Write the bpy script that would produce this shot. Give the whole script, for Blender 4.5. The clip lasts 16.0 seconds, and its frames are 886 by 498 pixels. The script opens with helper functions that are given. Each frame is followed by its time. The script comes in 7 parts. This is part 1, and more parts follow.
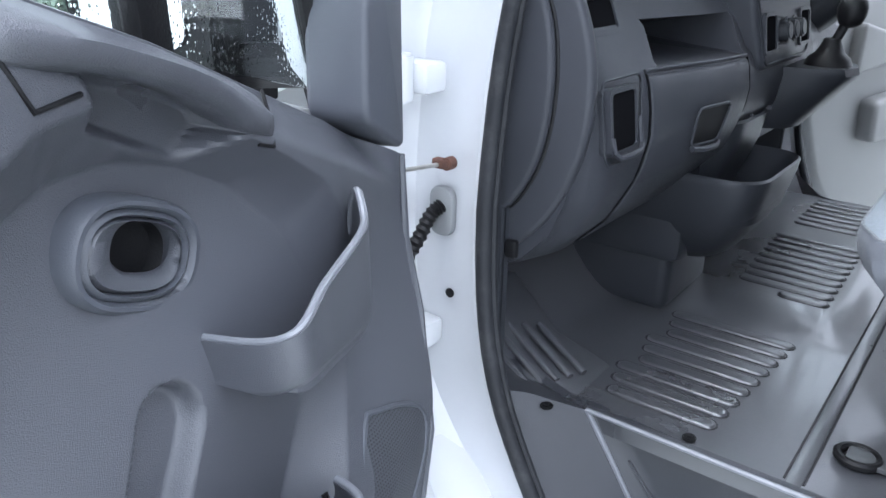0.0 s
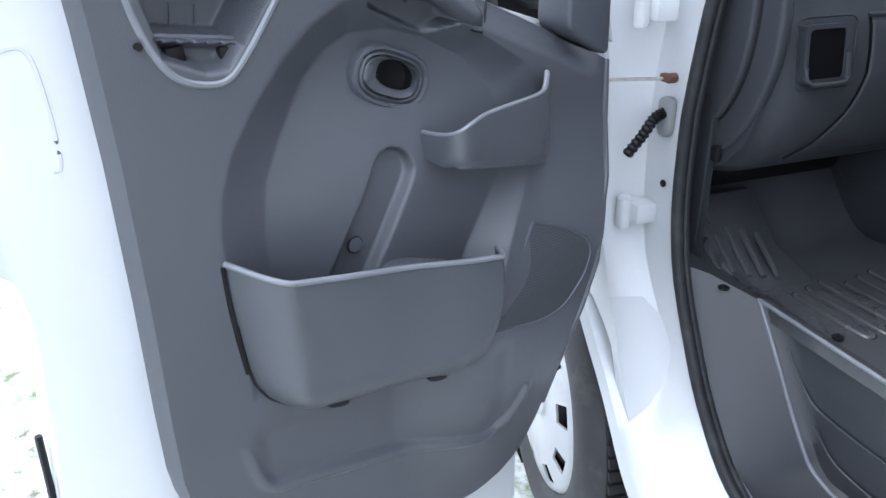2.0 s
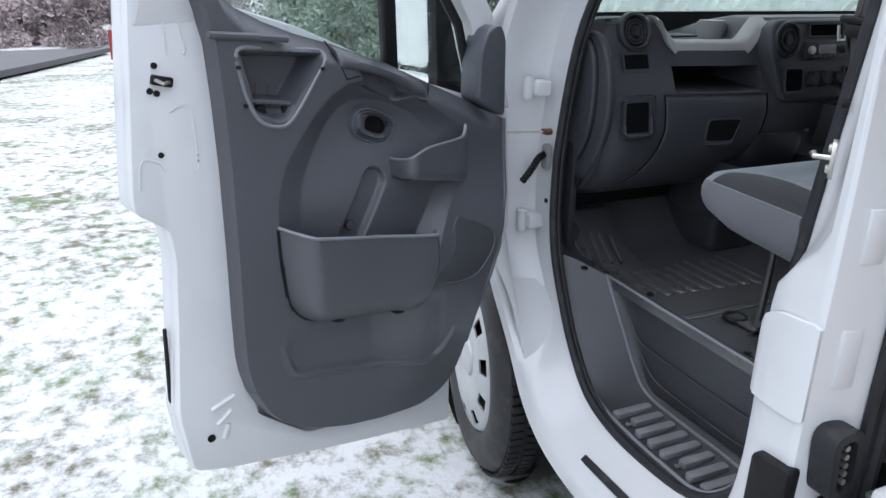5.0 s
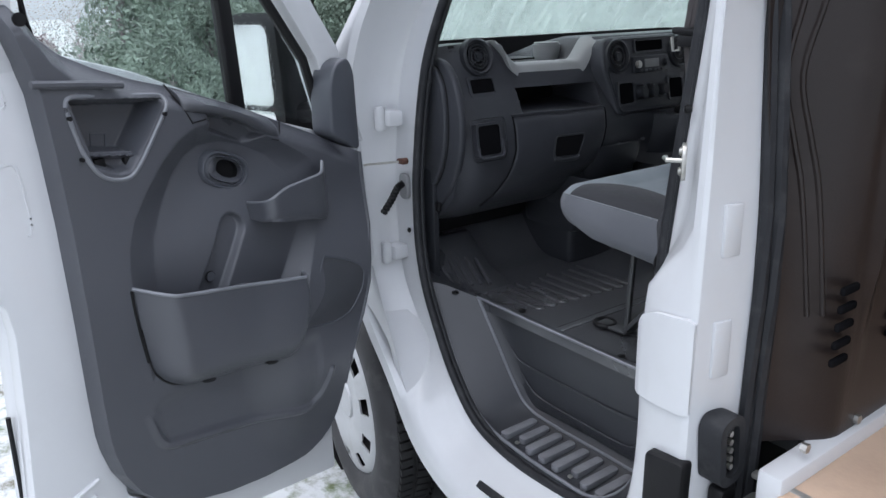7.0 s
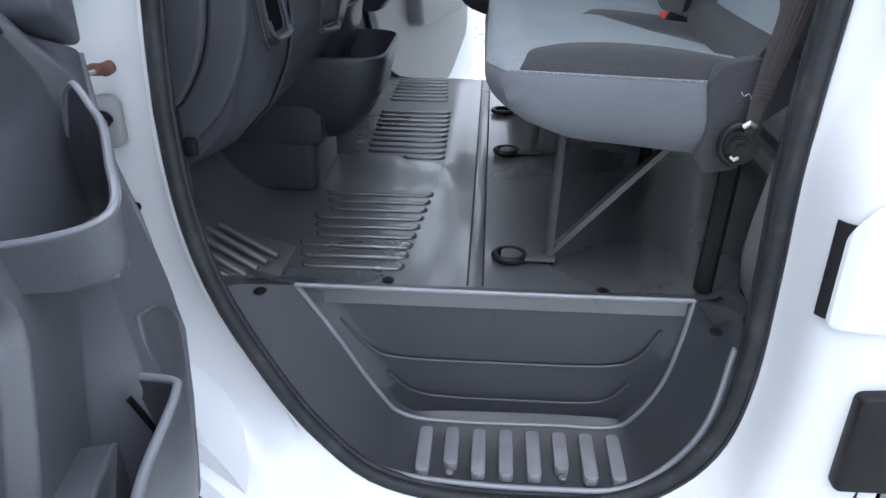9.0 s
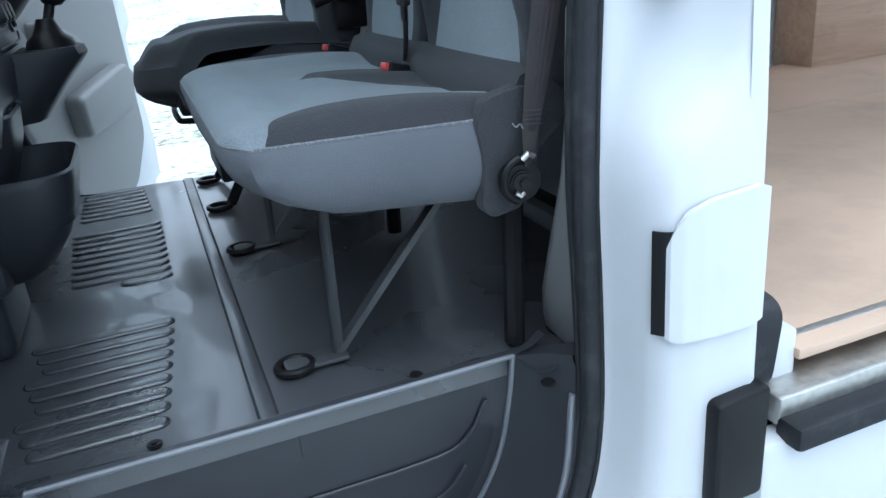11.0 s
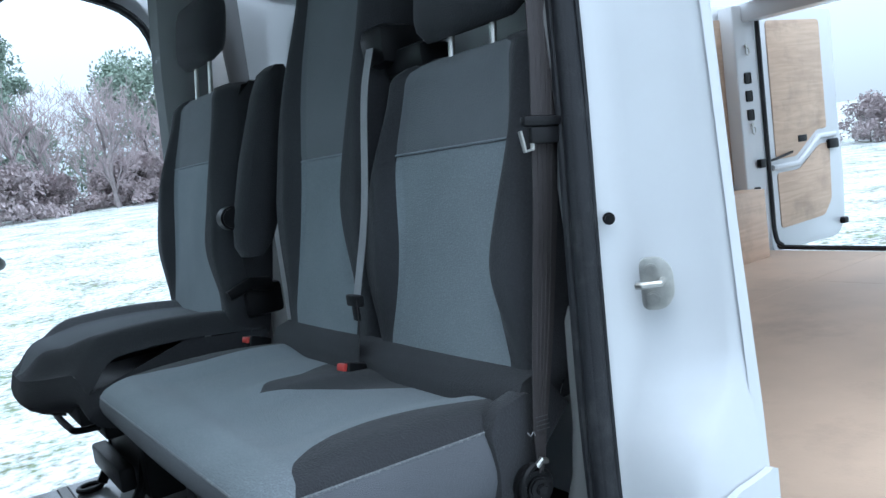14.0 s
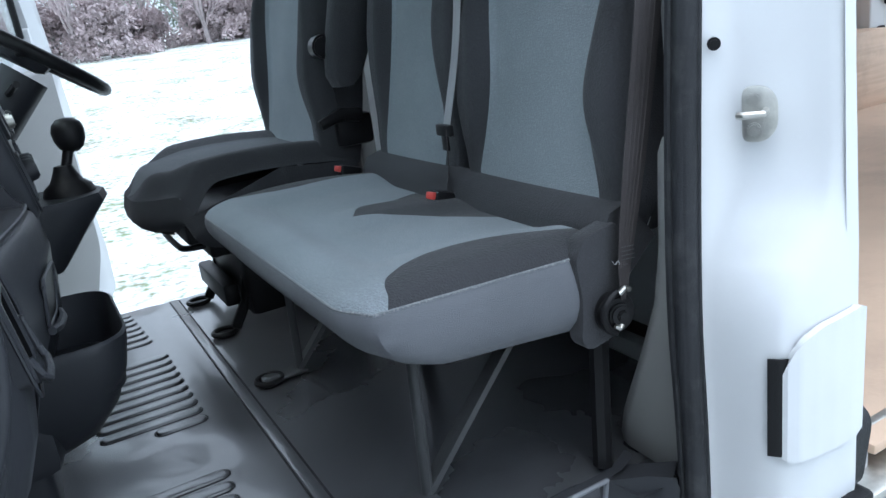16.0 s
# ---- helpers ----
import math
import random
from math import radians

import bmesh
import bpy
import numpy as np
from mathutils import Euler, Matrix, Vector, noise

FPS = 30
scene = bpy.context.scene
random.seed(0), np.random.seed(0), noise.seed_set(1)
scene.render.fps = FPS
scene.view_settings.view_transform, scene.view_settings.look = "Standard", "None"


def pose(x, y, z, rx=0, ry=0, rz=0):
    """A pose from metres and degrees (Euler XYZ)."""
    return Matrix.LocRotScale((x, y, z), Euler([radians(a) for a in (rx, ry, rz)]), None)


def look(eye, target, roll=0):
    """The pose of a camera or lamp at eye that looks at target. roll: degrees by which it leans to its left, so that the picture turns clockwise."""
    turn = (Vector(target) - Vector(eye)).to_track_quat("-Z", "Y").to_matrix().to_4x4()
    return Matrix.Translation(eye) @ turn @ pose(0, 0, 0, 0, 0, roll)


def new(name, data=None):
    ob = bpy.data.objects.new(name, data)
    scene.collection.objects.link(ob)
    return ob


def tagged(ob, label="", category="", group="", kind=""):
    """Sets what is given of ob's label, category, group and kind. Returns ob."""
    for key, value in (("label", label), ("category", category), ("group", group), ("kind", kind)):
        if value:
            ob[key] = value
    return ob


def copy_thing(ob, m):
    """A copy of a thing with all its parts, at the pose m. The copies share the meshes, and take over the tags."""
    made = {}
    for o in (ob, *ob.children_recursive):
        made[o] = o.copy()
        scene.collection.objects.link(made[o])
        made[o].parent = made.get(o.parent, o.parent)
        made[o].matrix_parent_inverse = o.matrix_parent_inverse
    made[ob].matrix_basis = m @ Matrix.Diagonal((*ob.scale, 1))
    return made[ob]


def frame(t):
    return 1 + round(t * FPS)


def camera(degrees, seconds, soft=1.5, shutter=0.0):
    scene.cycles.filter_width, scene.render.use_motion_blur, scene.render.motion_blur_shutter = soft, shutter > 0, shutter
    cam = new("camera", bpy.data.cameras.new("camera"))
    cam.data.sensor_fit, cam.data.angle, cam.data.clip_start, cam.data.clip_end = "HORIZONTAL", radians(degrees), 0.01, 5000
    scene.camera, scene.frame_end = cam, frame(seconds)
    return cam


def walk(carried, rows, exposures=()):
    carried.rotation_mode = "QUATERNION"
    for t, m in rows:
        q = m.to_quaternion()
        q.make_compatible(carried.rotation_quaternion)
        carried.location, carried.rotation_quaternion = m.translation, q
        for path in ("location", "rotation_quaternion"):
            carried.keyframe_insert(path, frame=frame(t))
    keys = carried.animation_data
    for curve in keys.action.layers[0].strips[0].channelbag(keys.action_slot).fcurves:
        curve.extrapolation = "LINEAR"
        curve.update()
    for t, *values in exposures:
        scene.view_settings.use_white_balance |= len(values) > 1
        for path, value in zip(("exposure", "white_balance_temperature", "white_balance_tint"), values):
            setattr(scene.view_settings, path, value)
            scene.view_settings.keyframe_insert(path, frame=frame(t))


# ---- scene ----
cam = camera(60.5, 16.0)
PATH = [
    (0, (-0.019, -0.753, 1.571), (-1.147, 0.726, 0.836), 1.0),
    (0.5, (0.131, -0.718, 1.576), (-1.252, 0.47, 0.755), -1.0),
    (1, (0.145, -0.825, 1.578), (-1.285, 0.311, 0.763), 0.4),
    (1.5, (0.411, -0.777, 1.594), (-1.224, 0.041, 0.784), -0.7),
    (2, (0.539, -0.783, 1.592), (-1.171, -0.17, 0.754), -0.8),
    (2.5, (0.625, -0.82, 1.594), (-1.087, -0.194, 0.772), 0.8),
    (3, (0.708, -0.848, 1.616), (-1.0, -0.174, 0.826), 2.1),
    (3.5, (0.887, -0.882, 1.651), (-0.829, -0.206, 0.877), 2.7),
    (6, (1.333, -1.139, 1.751), (-0.358, -0.261, 1.144), -1.0),
    (6.5, (1.352, -1.137, 1.759), (-0.307, -0.183, 1.178), -1.7),
    (7, (1.188, -1.09, 1.709), (-0.358, 0.024, 1.1), -1.6),
    (7.5, (0.73, -1.046, 1.65), (-0.541, 0.347, 0.983), -1.9),
    (8, (0.326, -0.92, 1.582), (-0.598, 0.679, 0.816), -2.6),
    (8.5, (0.02, -0.842, 1.573), (-0.422, 0.918, 0.733), -1.8),
    (9, (-0.142, -0.911, 1.525), (-0.25, 0.877, 0.636), 0.5),
    (11.3, (-0.249, -0.63, 1.466), (0.515, 1.09, 0.791), -7.7),
    (11.5, (-0.278, -0.58, 1.517), (0.579, 1.113, 0.885), -9.1),
    (12, (-0.345, -0.551, 1.564), (0.671, 1.098, 1.067), -9.3),
    (12.5, (-0.372, -0.549, 1.583), (0.711, 1.069, 1.125), -8.9),
    (13, (-0.401, -0.561, 1.604), (0.734, 1.053, 1.275), -8.3),
    (13.5, (-0.412, -0.566, 1.612), (0.739, 1.049, 1.355), -7.9),
    (14, (-0.414, -0.567, 1.615), (0.741, 1.051, 1.394), -7.7),
    (14.5, (-0.416, -0.565, 1.615), (0.733, 1.056, 1.387), -7.7),
    (15, (-0.422, -0.569, 1.611), (0.682, 1.057, 1.239), -7.6),
    (15.5, (-0.424, -0.573, 1.6), (0.602, 1.059, 1.067), -7.7),
    (16, (-0.43, -0.574, 1.595), (0.453, 1.121, 1.006), -7.6),
]
EXPOSURES = [(0.0, 1.15, 6400, 13), (0.5, 1.3, 6400, 13), (1.0, 1.15, 6300, 13), (1.5, 1.08, 6300, 12), (2.0, 0.7, 6350, 12), (2.5, 0.48, 6400, 13), (3.5, 0.15, 6500, 13), (6.0, -0.18, 6700, 14), (7.0, -0.14, 6650, 14), (7.5, 0.0, 6550, 13), (8.0, 0.4, 6450, 13), (9.0, 0.62, 6400, 13), (11.5, 0.27, 5700, 3), (14.5, 0.05, 5850, 4), (16.0, 0.3, 6100, 7)]
walk(cam, [(t, look(eye, target, roll)) for t, eye, target, roll in PATH], EXPOSURES)


# ---- world and light ----
world = bpy.data.worlds.new("overcast_sky")
scene.world = world
world.use_nodes = True
wn, wl = world.node_tree.nodes, world.node_tree.links
sky = wn.new("ShaderNodeTexSky")
sky.sky_type, sky.sun_disc = "NISHITA", False
sky.sun_elevation, sky.sun_rotation = radians(73), radians(225)
sky.dust_density, sky.air_density = 6.0, 1.0
cloud = wn.new("ShaderNodeMix")
cloud.data_type = "RGBA"
cloud.inputs["Factor"].default_value = 0.82
up = wn.new("ShaderNodeTexCoord")
sep = wn.new("ShaderNodeSeparateXYZ")
wl.new(up.outputs["Generated"], sep.inputs[0])
zen = wn.new("ShaderNodeMapRange")
zen.inputs["From Min"].default_value, zen.inputs["From Max"].default_value = -0.05, 0.9
zen.inputs["To Min"].default_value, zen.inputs["To Max"].default_value = 0.6, 2.4
wl.new(sep.outputs["Z"], zen.inputs["Value"])
tone = wn.new("ShaderNodeVectorMath")
tone.operation = "SCALE"
tone.inputs[0].default_value = (8.0, 9.0, 10.4)
wl.new(zen.outputs["Result"], tone.inputs["Scale"])
wl.new(tone.outputs[0], cloud.inputs["B"])
wl.new(sky.outputs[0], cloud.inputs["A"])
wl.new(cloud.outputs["Result"], wn["Background"].inputs["Color"])
wn["Background"].inputs["Strength"].default_value = 0.15

sun = new("sun", bpy.data.lights.new("sun", "SUN"))
sun.data.energy, sun.data.angle, sun.data.color = 0.5, radians(40), (1.0, 0.97, 0.93)
sun.matrix_world = look((-3, -3, 14), (0, 0, 0))


# ---- mesh helpers ----
def part(name, bm, mat, parent=None, label="", smooth=40, weld=False):
    """One bmesh as one mesh object, under a thing or a part."""
    if weld:
        bmesh.ops.remove_doubles(bm, verts=bm.verts, dist=1e-5)
    bmesh.ops.recalc_face_normals(bm, faces=bm.faces)
    for fc in bm.faces:
        fc.smooth = smooth > 0
    lim = radians(smooth)
    for e in bm.edges:
        if len(e.link_faces) == 2 and e.calc_face_angle(0) > lim:
            e.smooth = False
    me = bpy.data.meshes.new(name)
    bm.to_mesh(me)
    bm.free()
    me.materials.append(mat)
    ob = new(name, me)
    if parent is not None:
        ob.parent = parent
        ob.matrix_parent_inverse = parent.matrix_world.inverted() if False else Matrix.Identity(4)
    return tagged(ob, label)


def thing(name, label, category, group="", kind=""):
    return tagged(new(name), label, category, group, kind)


def join(*bms):
    out = bms[0]
    for b in bms[1:]:
        me = bpy.data.meshes.new("tmp")
        b.to_mesh(me)
        b.free()
        out.from_mesh(me)
        bpy.data.meshes.remove(me)
    return out


def rbox(size, at=(0, 0, 0), bevel=0.005, seg=2, m=None):
    bm = bmesh.new()
    bmesh.ops.create_cube(bm, size=1, matrix=Matrix.Diagonal((*size, 1)))
    if bevel:
        bmesh.ops.bevel(bm, geom=list(bm.edges), offset=bevel, segments=seg, affect="EDGES", profile=0.5)
    bm.transform((m or Matrix.Identity(4)) if m else Matrix.Translation(at))
    return bm


def cyl(r, h, m, sides=20, r2=None, bevel=0.0):
    bm = bmesh.new()
    bmesh.ops.create_cone(bm, cap_ends=True, segments=sides, radius1=r, radius2=r if r2 is None else r2, depth=h)
    if bevel:
        es = [e for e in bm.edges if len(e.link_faces) == 2 and e.calc_face_angle(0) > 1.0]
        bmesh.ops.bevel(bm, geom=es, offset=bevel, segments=2, affect="EDGES")
    bm.transform(m)
    return bm


def frame3(o, a, b, c):
    """A matrix with its axes a, b, c at o."""
    m = Matrix.Identity(4)
    for n, v in enumerate((a, b, c)):
        m.col[n][:3] = v
    m.col[3][:3] = o
    return m


def prism(pts, lo, hi, m=None, bevel=0.0, seg=2, hole=None):
    """A flat outline (a, b) given depth from c=lo to c=hi, in the axes of m."""
    bm = bmesh.new()
    if hole:
        n = len(pts)
        rings = [[bm.verts.new((x, y, c)) for x, y in some] for c in (lo, hi) for some in (pts, hole)]
        for k in range(n):
            j = (k + 1) % n
            bm.faces.new((rings[0][k], rings[0][j], rings[1][j], rings[1][k]))
            bm.faces.new((rings[2][j], rings[2][k], rings[3][k], rings[3][j]))
            bm.faces.new((rings[0][j], rings[0][k], rings[2][k], rings[2][j]))
            bm.faces.new((rings[1][k], rings[1][j], rings[3][j], rings[3][k]))
    else:
        a = [bm.verts.new((x, y, lo)) for x, y in pts]
        b = [bm.verts.new((x, y, hi)) for x, y in pts]
        bm.faces.new(a[::-1])
        bm.faces.new(b)
        for k in range(len(pts)):
            j = (k + 1) % len(pts)
            bm.faces.new((a[k], a[j], b[j], b[k]))
    bmesh.ops.recalc_face_normals(bm, faces=bm.faces)
    if bevel:
        es = [e for e in bm.edges if len(e.link_faces) == 2 and e.calc_face_angle(0) > 0.9]
        bmesh.ops.bevel(bm, geom=es, offset=bevel, segments=seg, affect="EDGES", profile=0.5, clamp_overlap=True)
    if m is not None:
        bm.transform(m)
    return bm


def rounded(pts, r, seg=4):
    """The outline with its corners rounded (r: one radius or one each)."""
    out, n = [], len(pts)
    for k in range(n):
        p, q, s = Vector(pts[k - 1]), Vector(pts[k]), Vector(pts[(k + 1) % n])
        rad = r[k] if isinstance(r, (list, tuple)) else r
        a, b = (p - q), (s - q)
        d = min(rad, a.length * 0.49, b.length * 0.49)
        p0, p1 = q + a.normalized() * d, q + b.normalized() * d
        for i in range(seg + 1):
            t = i / seg
            out.append(tuple(p0 * (1 - t) ** 2 + q * 2 * t * (1 - t) + p1 * t * t))
    return out


def spline(pts, per=6, closed=False):
    """A smooth line through the points (Catmull-Rom)."""
    pts = [Vector(p) for p in pts]
    n, out = len(pts), []
    for k in range(n if closed else n - 1):
        p1, p2 = pts[k], pts[(k + 1) % n]
        p0 = pts[k - 1] if (closed or k > 0) else p1 * 2 - p2
        p3 = pts[(k + 2) % n] if (closed or k + 2 < n) else p2 * 2 - p1
        for i in range(per):
            t = i / per
            out.append(0.5 * (2 * p1 + (p2 - p0) * t + (2 * p0 - 5 * p1 + 4 * p2 - p3) * t * t + (3 * p1 - p0 - 3 * p2 + p3) * t ** 3))
    if not closed:
        out.append(pts[-1])
    return out


def loft(rings, closed=True, caps=True, loop=False):
    bm = bmesh.new()
    vs = [[bm.verts.new(p) for p in ring] for ring in rings]
    n = len(vs[0])
    for a, b in zip(vs, vs[1:] + ([vs[0]] if loop else [])):
        for k in range(n if closed else n - 1):
            j = (k + 1) % n
            bm.faces.new((a[k], a[j], b[j], b[k]))
    if caps and closed and not loop:
        bm.faces.new(vs[0][::-1])
        bm.faces.new(vs[-1])
    return bm


def tube(path, r, sides=8, closed=False, flat=1.0, up=(0, 0, 1)):
    """A tube along a line; flat: its height over its width."""
    path = [Vector(p) for p in path]
    rings, n = [], len(path)
    for k, p in enumerate(path):
        if closed:
            d = path[(k + 1) % n] - path[k - 1]
        else:
            d = path[min(k + 1, n - 1)] - path[max(k - 1, 0)]
        d.normalize()
        a = d.cross(Vector(up))
        a = a.normalized() if a.length > 1e-4 else d.orthogonal().normalized()
        b = a.cross(d)
        rr = r[k] if isinstance(r, (list, tuple)) else r
        rings.append([p + rr * (math.cos(w) * a + flat * math.sin(w) * b) for w in (math.tau * (i + 0.5) / sides for i in range(sides))])
    return loft(rings, loop=closed)


def sheet(nu, nv, func):
    """A grid of points func(s, t), s and t from 0 to 1."""
    return loft([[func(i / nu, j / nv) for i in range(nu + 1)] for j in range(nv + 1)], closed=False, caps=False)


def thick(bm, d):
    """Gives a sheet a back at the distance d behind its faces."""
    bmesh.ops.recalc_face_normals(bm, faces=bm.faces)
    bmesh.ops.solidify(bm, geom=list(bm.faces), thickness=d)
    return bm


def lerp(x, xs, ys):
    return float(np.interp(x, xs, ys))


def sstep(a, b, x):
    t = min(1.0, max(0.0, (x - a) / (b - a)))
    return t * t * (3 - 2 * t)


def poly_dist(p, poly):
    """Signed distance to an outline, inside negative."""
    x, y = p
    best, inside = 1e9, False
    n = len(poly)
    for k in range(n):
        (x1, y1), (x2, y2) = poly[k], poly[(k + 1) % n]
        dx, dy = x2 - x1, y2 - y1
        t = max(0, min(1, ((x - x1) * dx + (y - y1) * dy) / (dx * dx + dy * dy + 1e-12)))
        best = min(best, math.hypot(x - x1 - t * dx, y - y1 - t * dy))
        if (y1 > y) != (y2 > y) and x < dx * (y - y1) / (dy or 1e-9) + x1:
            inside = not inside
    return -best if inside else best


def seg_dist(p, a, b):
    dx, dy = b[0] - a[0], b[1] - a[1]
    t = max(0, min(1, ((p[0] - a[0]) * dx + (p[1] - a[1]) * dy) / (dx * dx + dy * dy)))
    return math.hypot(p[0] - a[0] - t * dx, p[1] - a[1] - t * dy)


# ---- materials ----
def material(name, color, rough=0.5, metal=0.0, var=0.12, scale=6.0, grain=0.0, grain_scale=400.0, coat=0.0, dirt=None, dirt_amount=0.0, dirt_scale=4.0, spec=0.5):
    """A surface with broad and fine variation of tone, gloss and relief."""
    m = bpy.data.materials.new(name)
    m.use_nodes = True
    nt = m.node_tree
    n, l = nt.nodes, nt.links
    b = n["Principled BSDF"]
    co = n.new("ShaderNodeTexCoord")
    big = n.new("ShaderNodeTexNoise")
    big.inputs["Scale"].default_value, big.inputs["Detail"].default_value = scale, 6
    l.new(co.outputs["Object"], big.inputs["Vector"])
    fine = n.new("ShaderNodeTexNoise")
    fine.inputs["Scale"].default_value, fine.inputs["Detail"].default_value = grain_scale, 2
    l.new(co.outputs["Object"], fine.inputs["Vector"])
    ramp = n.new("ShaderNodeMapRange")
    ramp.inputs["From Min"].default_value, ramp.inputs["From Max"].default_value = 0.3, 0.7
    ramp.inputs["To Min"].default_value, ramp.inputs["To Max"].default_value = 1 - var, 1 + var
    l.new(big.outputs["Fac"], ramp.inputs["Value"])
    mul = n.new("ShaderNodeVectorMath")
    mul.operation = "SCALE"
    mul.inputs[0].default_value = color
    l.new(ramp.outputs["Result"], mul.inputs["Scale"])
    last = mul.outputs[0]
    if dirt:
        dn = n.new("ShaderNodeTexNoise")
        dn.inputs["Scale"].default_value, dn.inputs["Detail"].default_value, dn.inputs["Roughness"].default_value = dirt_scale, 8, 0.65
        l.new(co.outputs["Object"], dn.inputs["Vector"])
        dr = n.new("ShaderNodeMapRange")
        dr.inputs["From Min"].default_value, dr.inputs["From Max"].default_value = 0.52, 0.78
        dr.inputs["To Max"].default_value = dirt_amount
        l.new(dn.outputs["Fac"], dr.inputs["Value"])
        mix = n.new("ShaderNodeMix")
        mix.data_type = "RGBA"
        l.new(dr.outputs["Result"], mix.inputs["Factor"])
        l.new(last, mix.inputs["A"])
        mix.inputs["B"].default_value = (*dirt, 1)
        last = mix.outputs["Result"]
    l.new(last, b.inputs["Base Color"])
    rr = n.new("ShaderNodeMapRange")
    rr.inputs["To Min"].default_value, rr.inputs["To Max"].default_value = max(0.03, rough - 0.1), min(1, rough + 0.1)
    l.new(big.outputs["Fac"], rr.inputs["Value"])
    l.new(rr.outputs["Result"], b.inputs["Roughness"])
    b.inputs["Metallic"].default_value = metal
    b.inputs["Specular IOR Level"].default_value = spec
    if coat:
        b.inputs["Coat Weight"].default_value, b.inputs["Coat Roughness"].default_value = coat, 0.08
    if grain:
        bump = n.new("ShaderNodeBump")
        bump.inputs["Strength"].default_value, bump.inputs["Distance"].default_value = grain, 0.002
        l.new(fine.outputs["Fac"], bump.inputs["Height"])
        l.new(bump.outputs["Normal"], b.inputs["Normal"])
    return m


def weave(name, color, scale=700.0, rough=0.9, fleck=(1, 1, 1), fleck_amount=0.15):
    """Woven cloth: two crossed fine waves, flecked threads, broad wear."""
    m = material(name, color, rough, var=0.10, scale=5, spec=0.06)
    n, l = m.node_tree.nodes, m.node_tree.links
    b = n["Principled BSDF"]
    co = n.new("ShaderNodeTexCoord")
    mx = n.new("ShaderNodeTexVoronoi")
    mx.inputs["Scale"].default_value = scale * 0.55
    l.new(co.outputs["Object"], mx.inputs["Vector"])
    bump = n.new("ShaderNodeBump")
    bump.inputs["Strength"].default_value, bump.inputs["Distance"].default_value = 0.55, 0.0015
    l.new(mx.outputs[0], bump.inputs["Height"])
    l.new(bump.outputs["Normal"], b.inputs["Normal"])
    fl = n.new("ShaderNodeTexNoise")
    fl.inputs["Scale"].default_value = scale * 0.45
    l.new(co.outputs["Object"], fl.inputs["Vector"])
    fr = n.new("ShaderNodeMapRange")
    fr.inputs["From Min"].default_value, fr.inputs["From Max"].default_value, fr.inputs["To Max"].default_value = 0.48, 0.72, fleck_amount
    l.new(fl.outputs["Fac"], fr.inputs["Value"])
    mix = n.new("ShaderNodeMix")
    mix.data_type = "RGBA"
    l.new(fr.outputs["Result"], mix.inputs["Factor"])
    src = b.inputs["Base Color"].links[0].from_socket
    l.new(src, mix.inputs["A"])
    mix.inputs["B"].default_value = (*fleck, 1)
    l.new(mix.outputs["Result"], b.inputs["Base Color"])
    b.inputs["Sheen Weight"].default_value = 0.12
    return m


def plywood(name):
    m = material(name, (0.58, 0.43, 0.32), 0.55, var=0.10, scale=2, grain=0.25, grain_scale=150, dirt=(0.2, 0.15, 0.12), dirt_amount=0.6, dirt_scale=3)
    n, l = m.node_tree.nodes, m.node_tree.links
    b = n["Principled BSDF"]
    co = n.new("ShaderNodeTexCoord")
    mp = n.new("ShaderNodeMapping")
    mp.inputs["Scale"].default_value = (0.6, 9, 9)
    l.new(co.outputs["Object"], mp.inputs["Vector"])
    ns = n.new("ShaderNodeTexNoise")
    ns.inputs["Scale"].default_value, ns.inputs["Detail"].default_value, ns.inputs["Distortion"].default_value = 3.0, 8, 1.2
    l.new(mp.outputs[0], ns.inputs["Vector"])
    mix = n.new("ShaderNodeMix")
    mix.data_type, mix.blend_type = "RGBA", "MULTIPLY"
    mix.inputs["Factor"].default_value = 0.35
    rmp = n.new("ShaderNodeValToRGB")
    rmp.color_ramp.elements[0].color, rmp.color_ramp.elements[1].color = (0.62, 0.5, 0.42, 1), (1.1, 1.05, 1.0, 1)
    rmp.color_ramp.elements[0].position, rmp.color_ramp.elements[1].position = 0.35, 0.65
    l.new(ns.outputs["Fac"], rmp.inputs["Fac"])
    src = b.inputs["Base Color"].links[0].from_socket
    l.new(src, mix.inputs["A"])
    l.new(rmp.outputs["Color"], mix.inputs["B"])
    l.new(mix.outputs["Result"], b.inputs["Base Color"])
    return m


def glass(name, tint=(0.9, 0.96, 0.95), haze=0.0, drops=True, spots=170.0, wet=0.10):
    m = bpy.data.materials.new(name)
    m.use_nodes = True
    n, l = m.node_tree.nodes, m.node_tree.links
    b = n["Principled BSDF"]
    b.inputs["Base Color"].default_value = (*tint, 1)
    b.inputs["Transmission Weight"].default_value = 1.0
    b.inputs["IOR"].default_value = 1.45
    b.inputs["Roughness"].default_value = haze
    if drops:
        co = n.new("ShaderNodeTexCoord")
        v = n.new("ShaderNodeTexVoronoi")
        v.inputs["Scale"].default_value = spots
        l.new(co.outputs["Object"], v.inputs["Vector"])
        cap = n.new("ShaderNodeMapRange")
        cap.inputs["From Min"].default_value, cap.inputs["From Max"].default_value = 0.0, 0.32
        cap.inputs["To Min"].default_value, cap.inputs["To Max"].default_value = 1.0, 0.0
        l.new(v.outputs["Distance"], cap.inputs["Value"])
        bump = n.new("ShaderNodeBump")
        bump.inputs["Strength"].default_value, bump.inputs["Distance"].default_value = wet, 0.002
        l.new(cap.outputs["Result"], bump.inputs["Height"])
        l.new(bump.outputs["Normal"], b.inputs["Normal"])
    return m


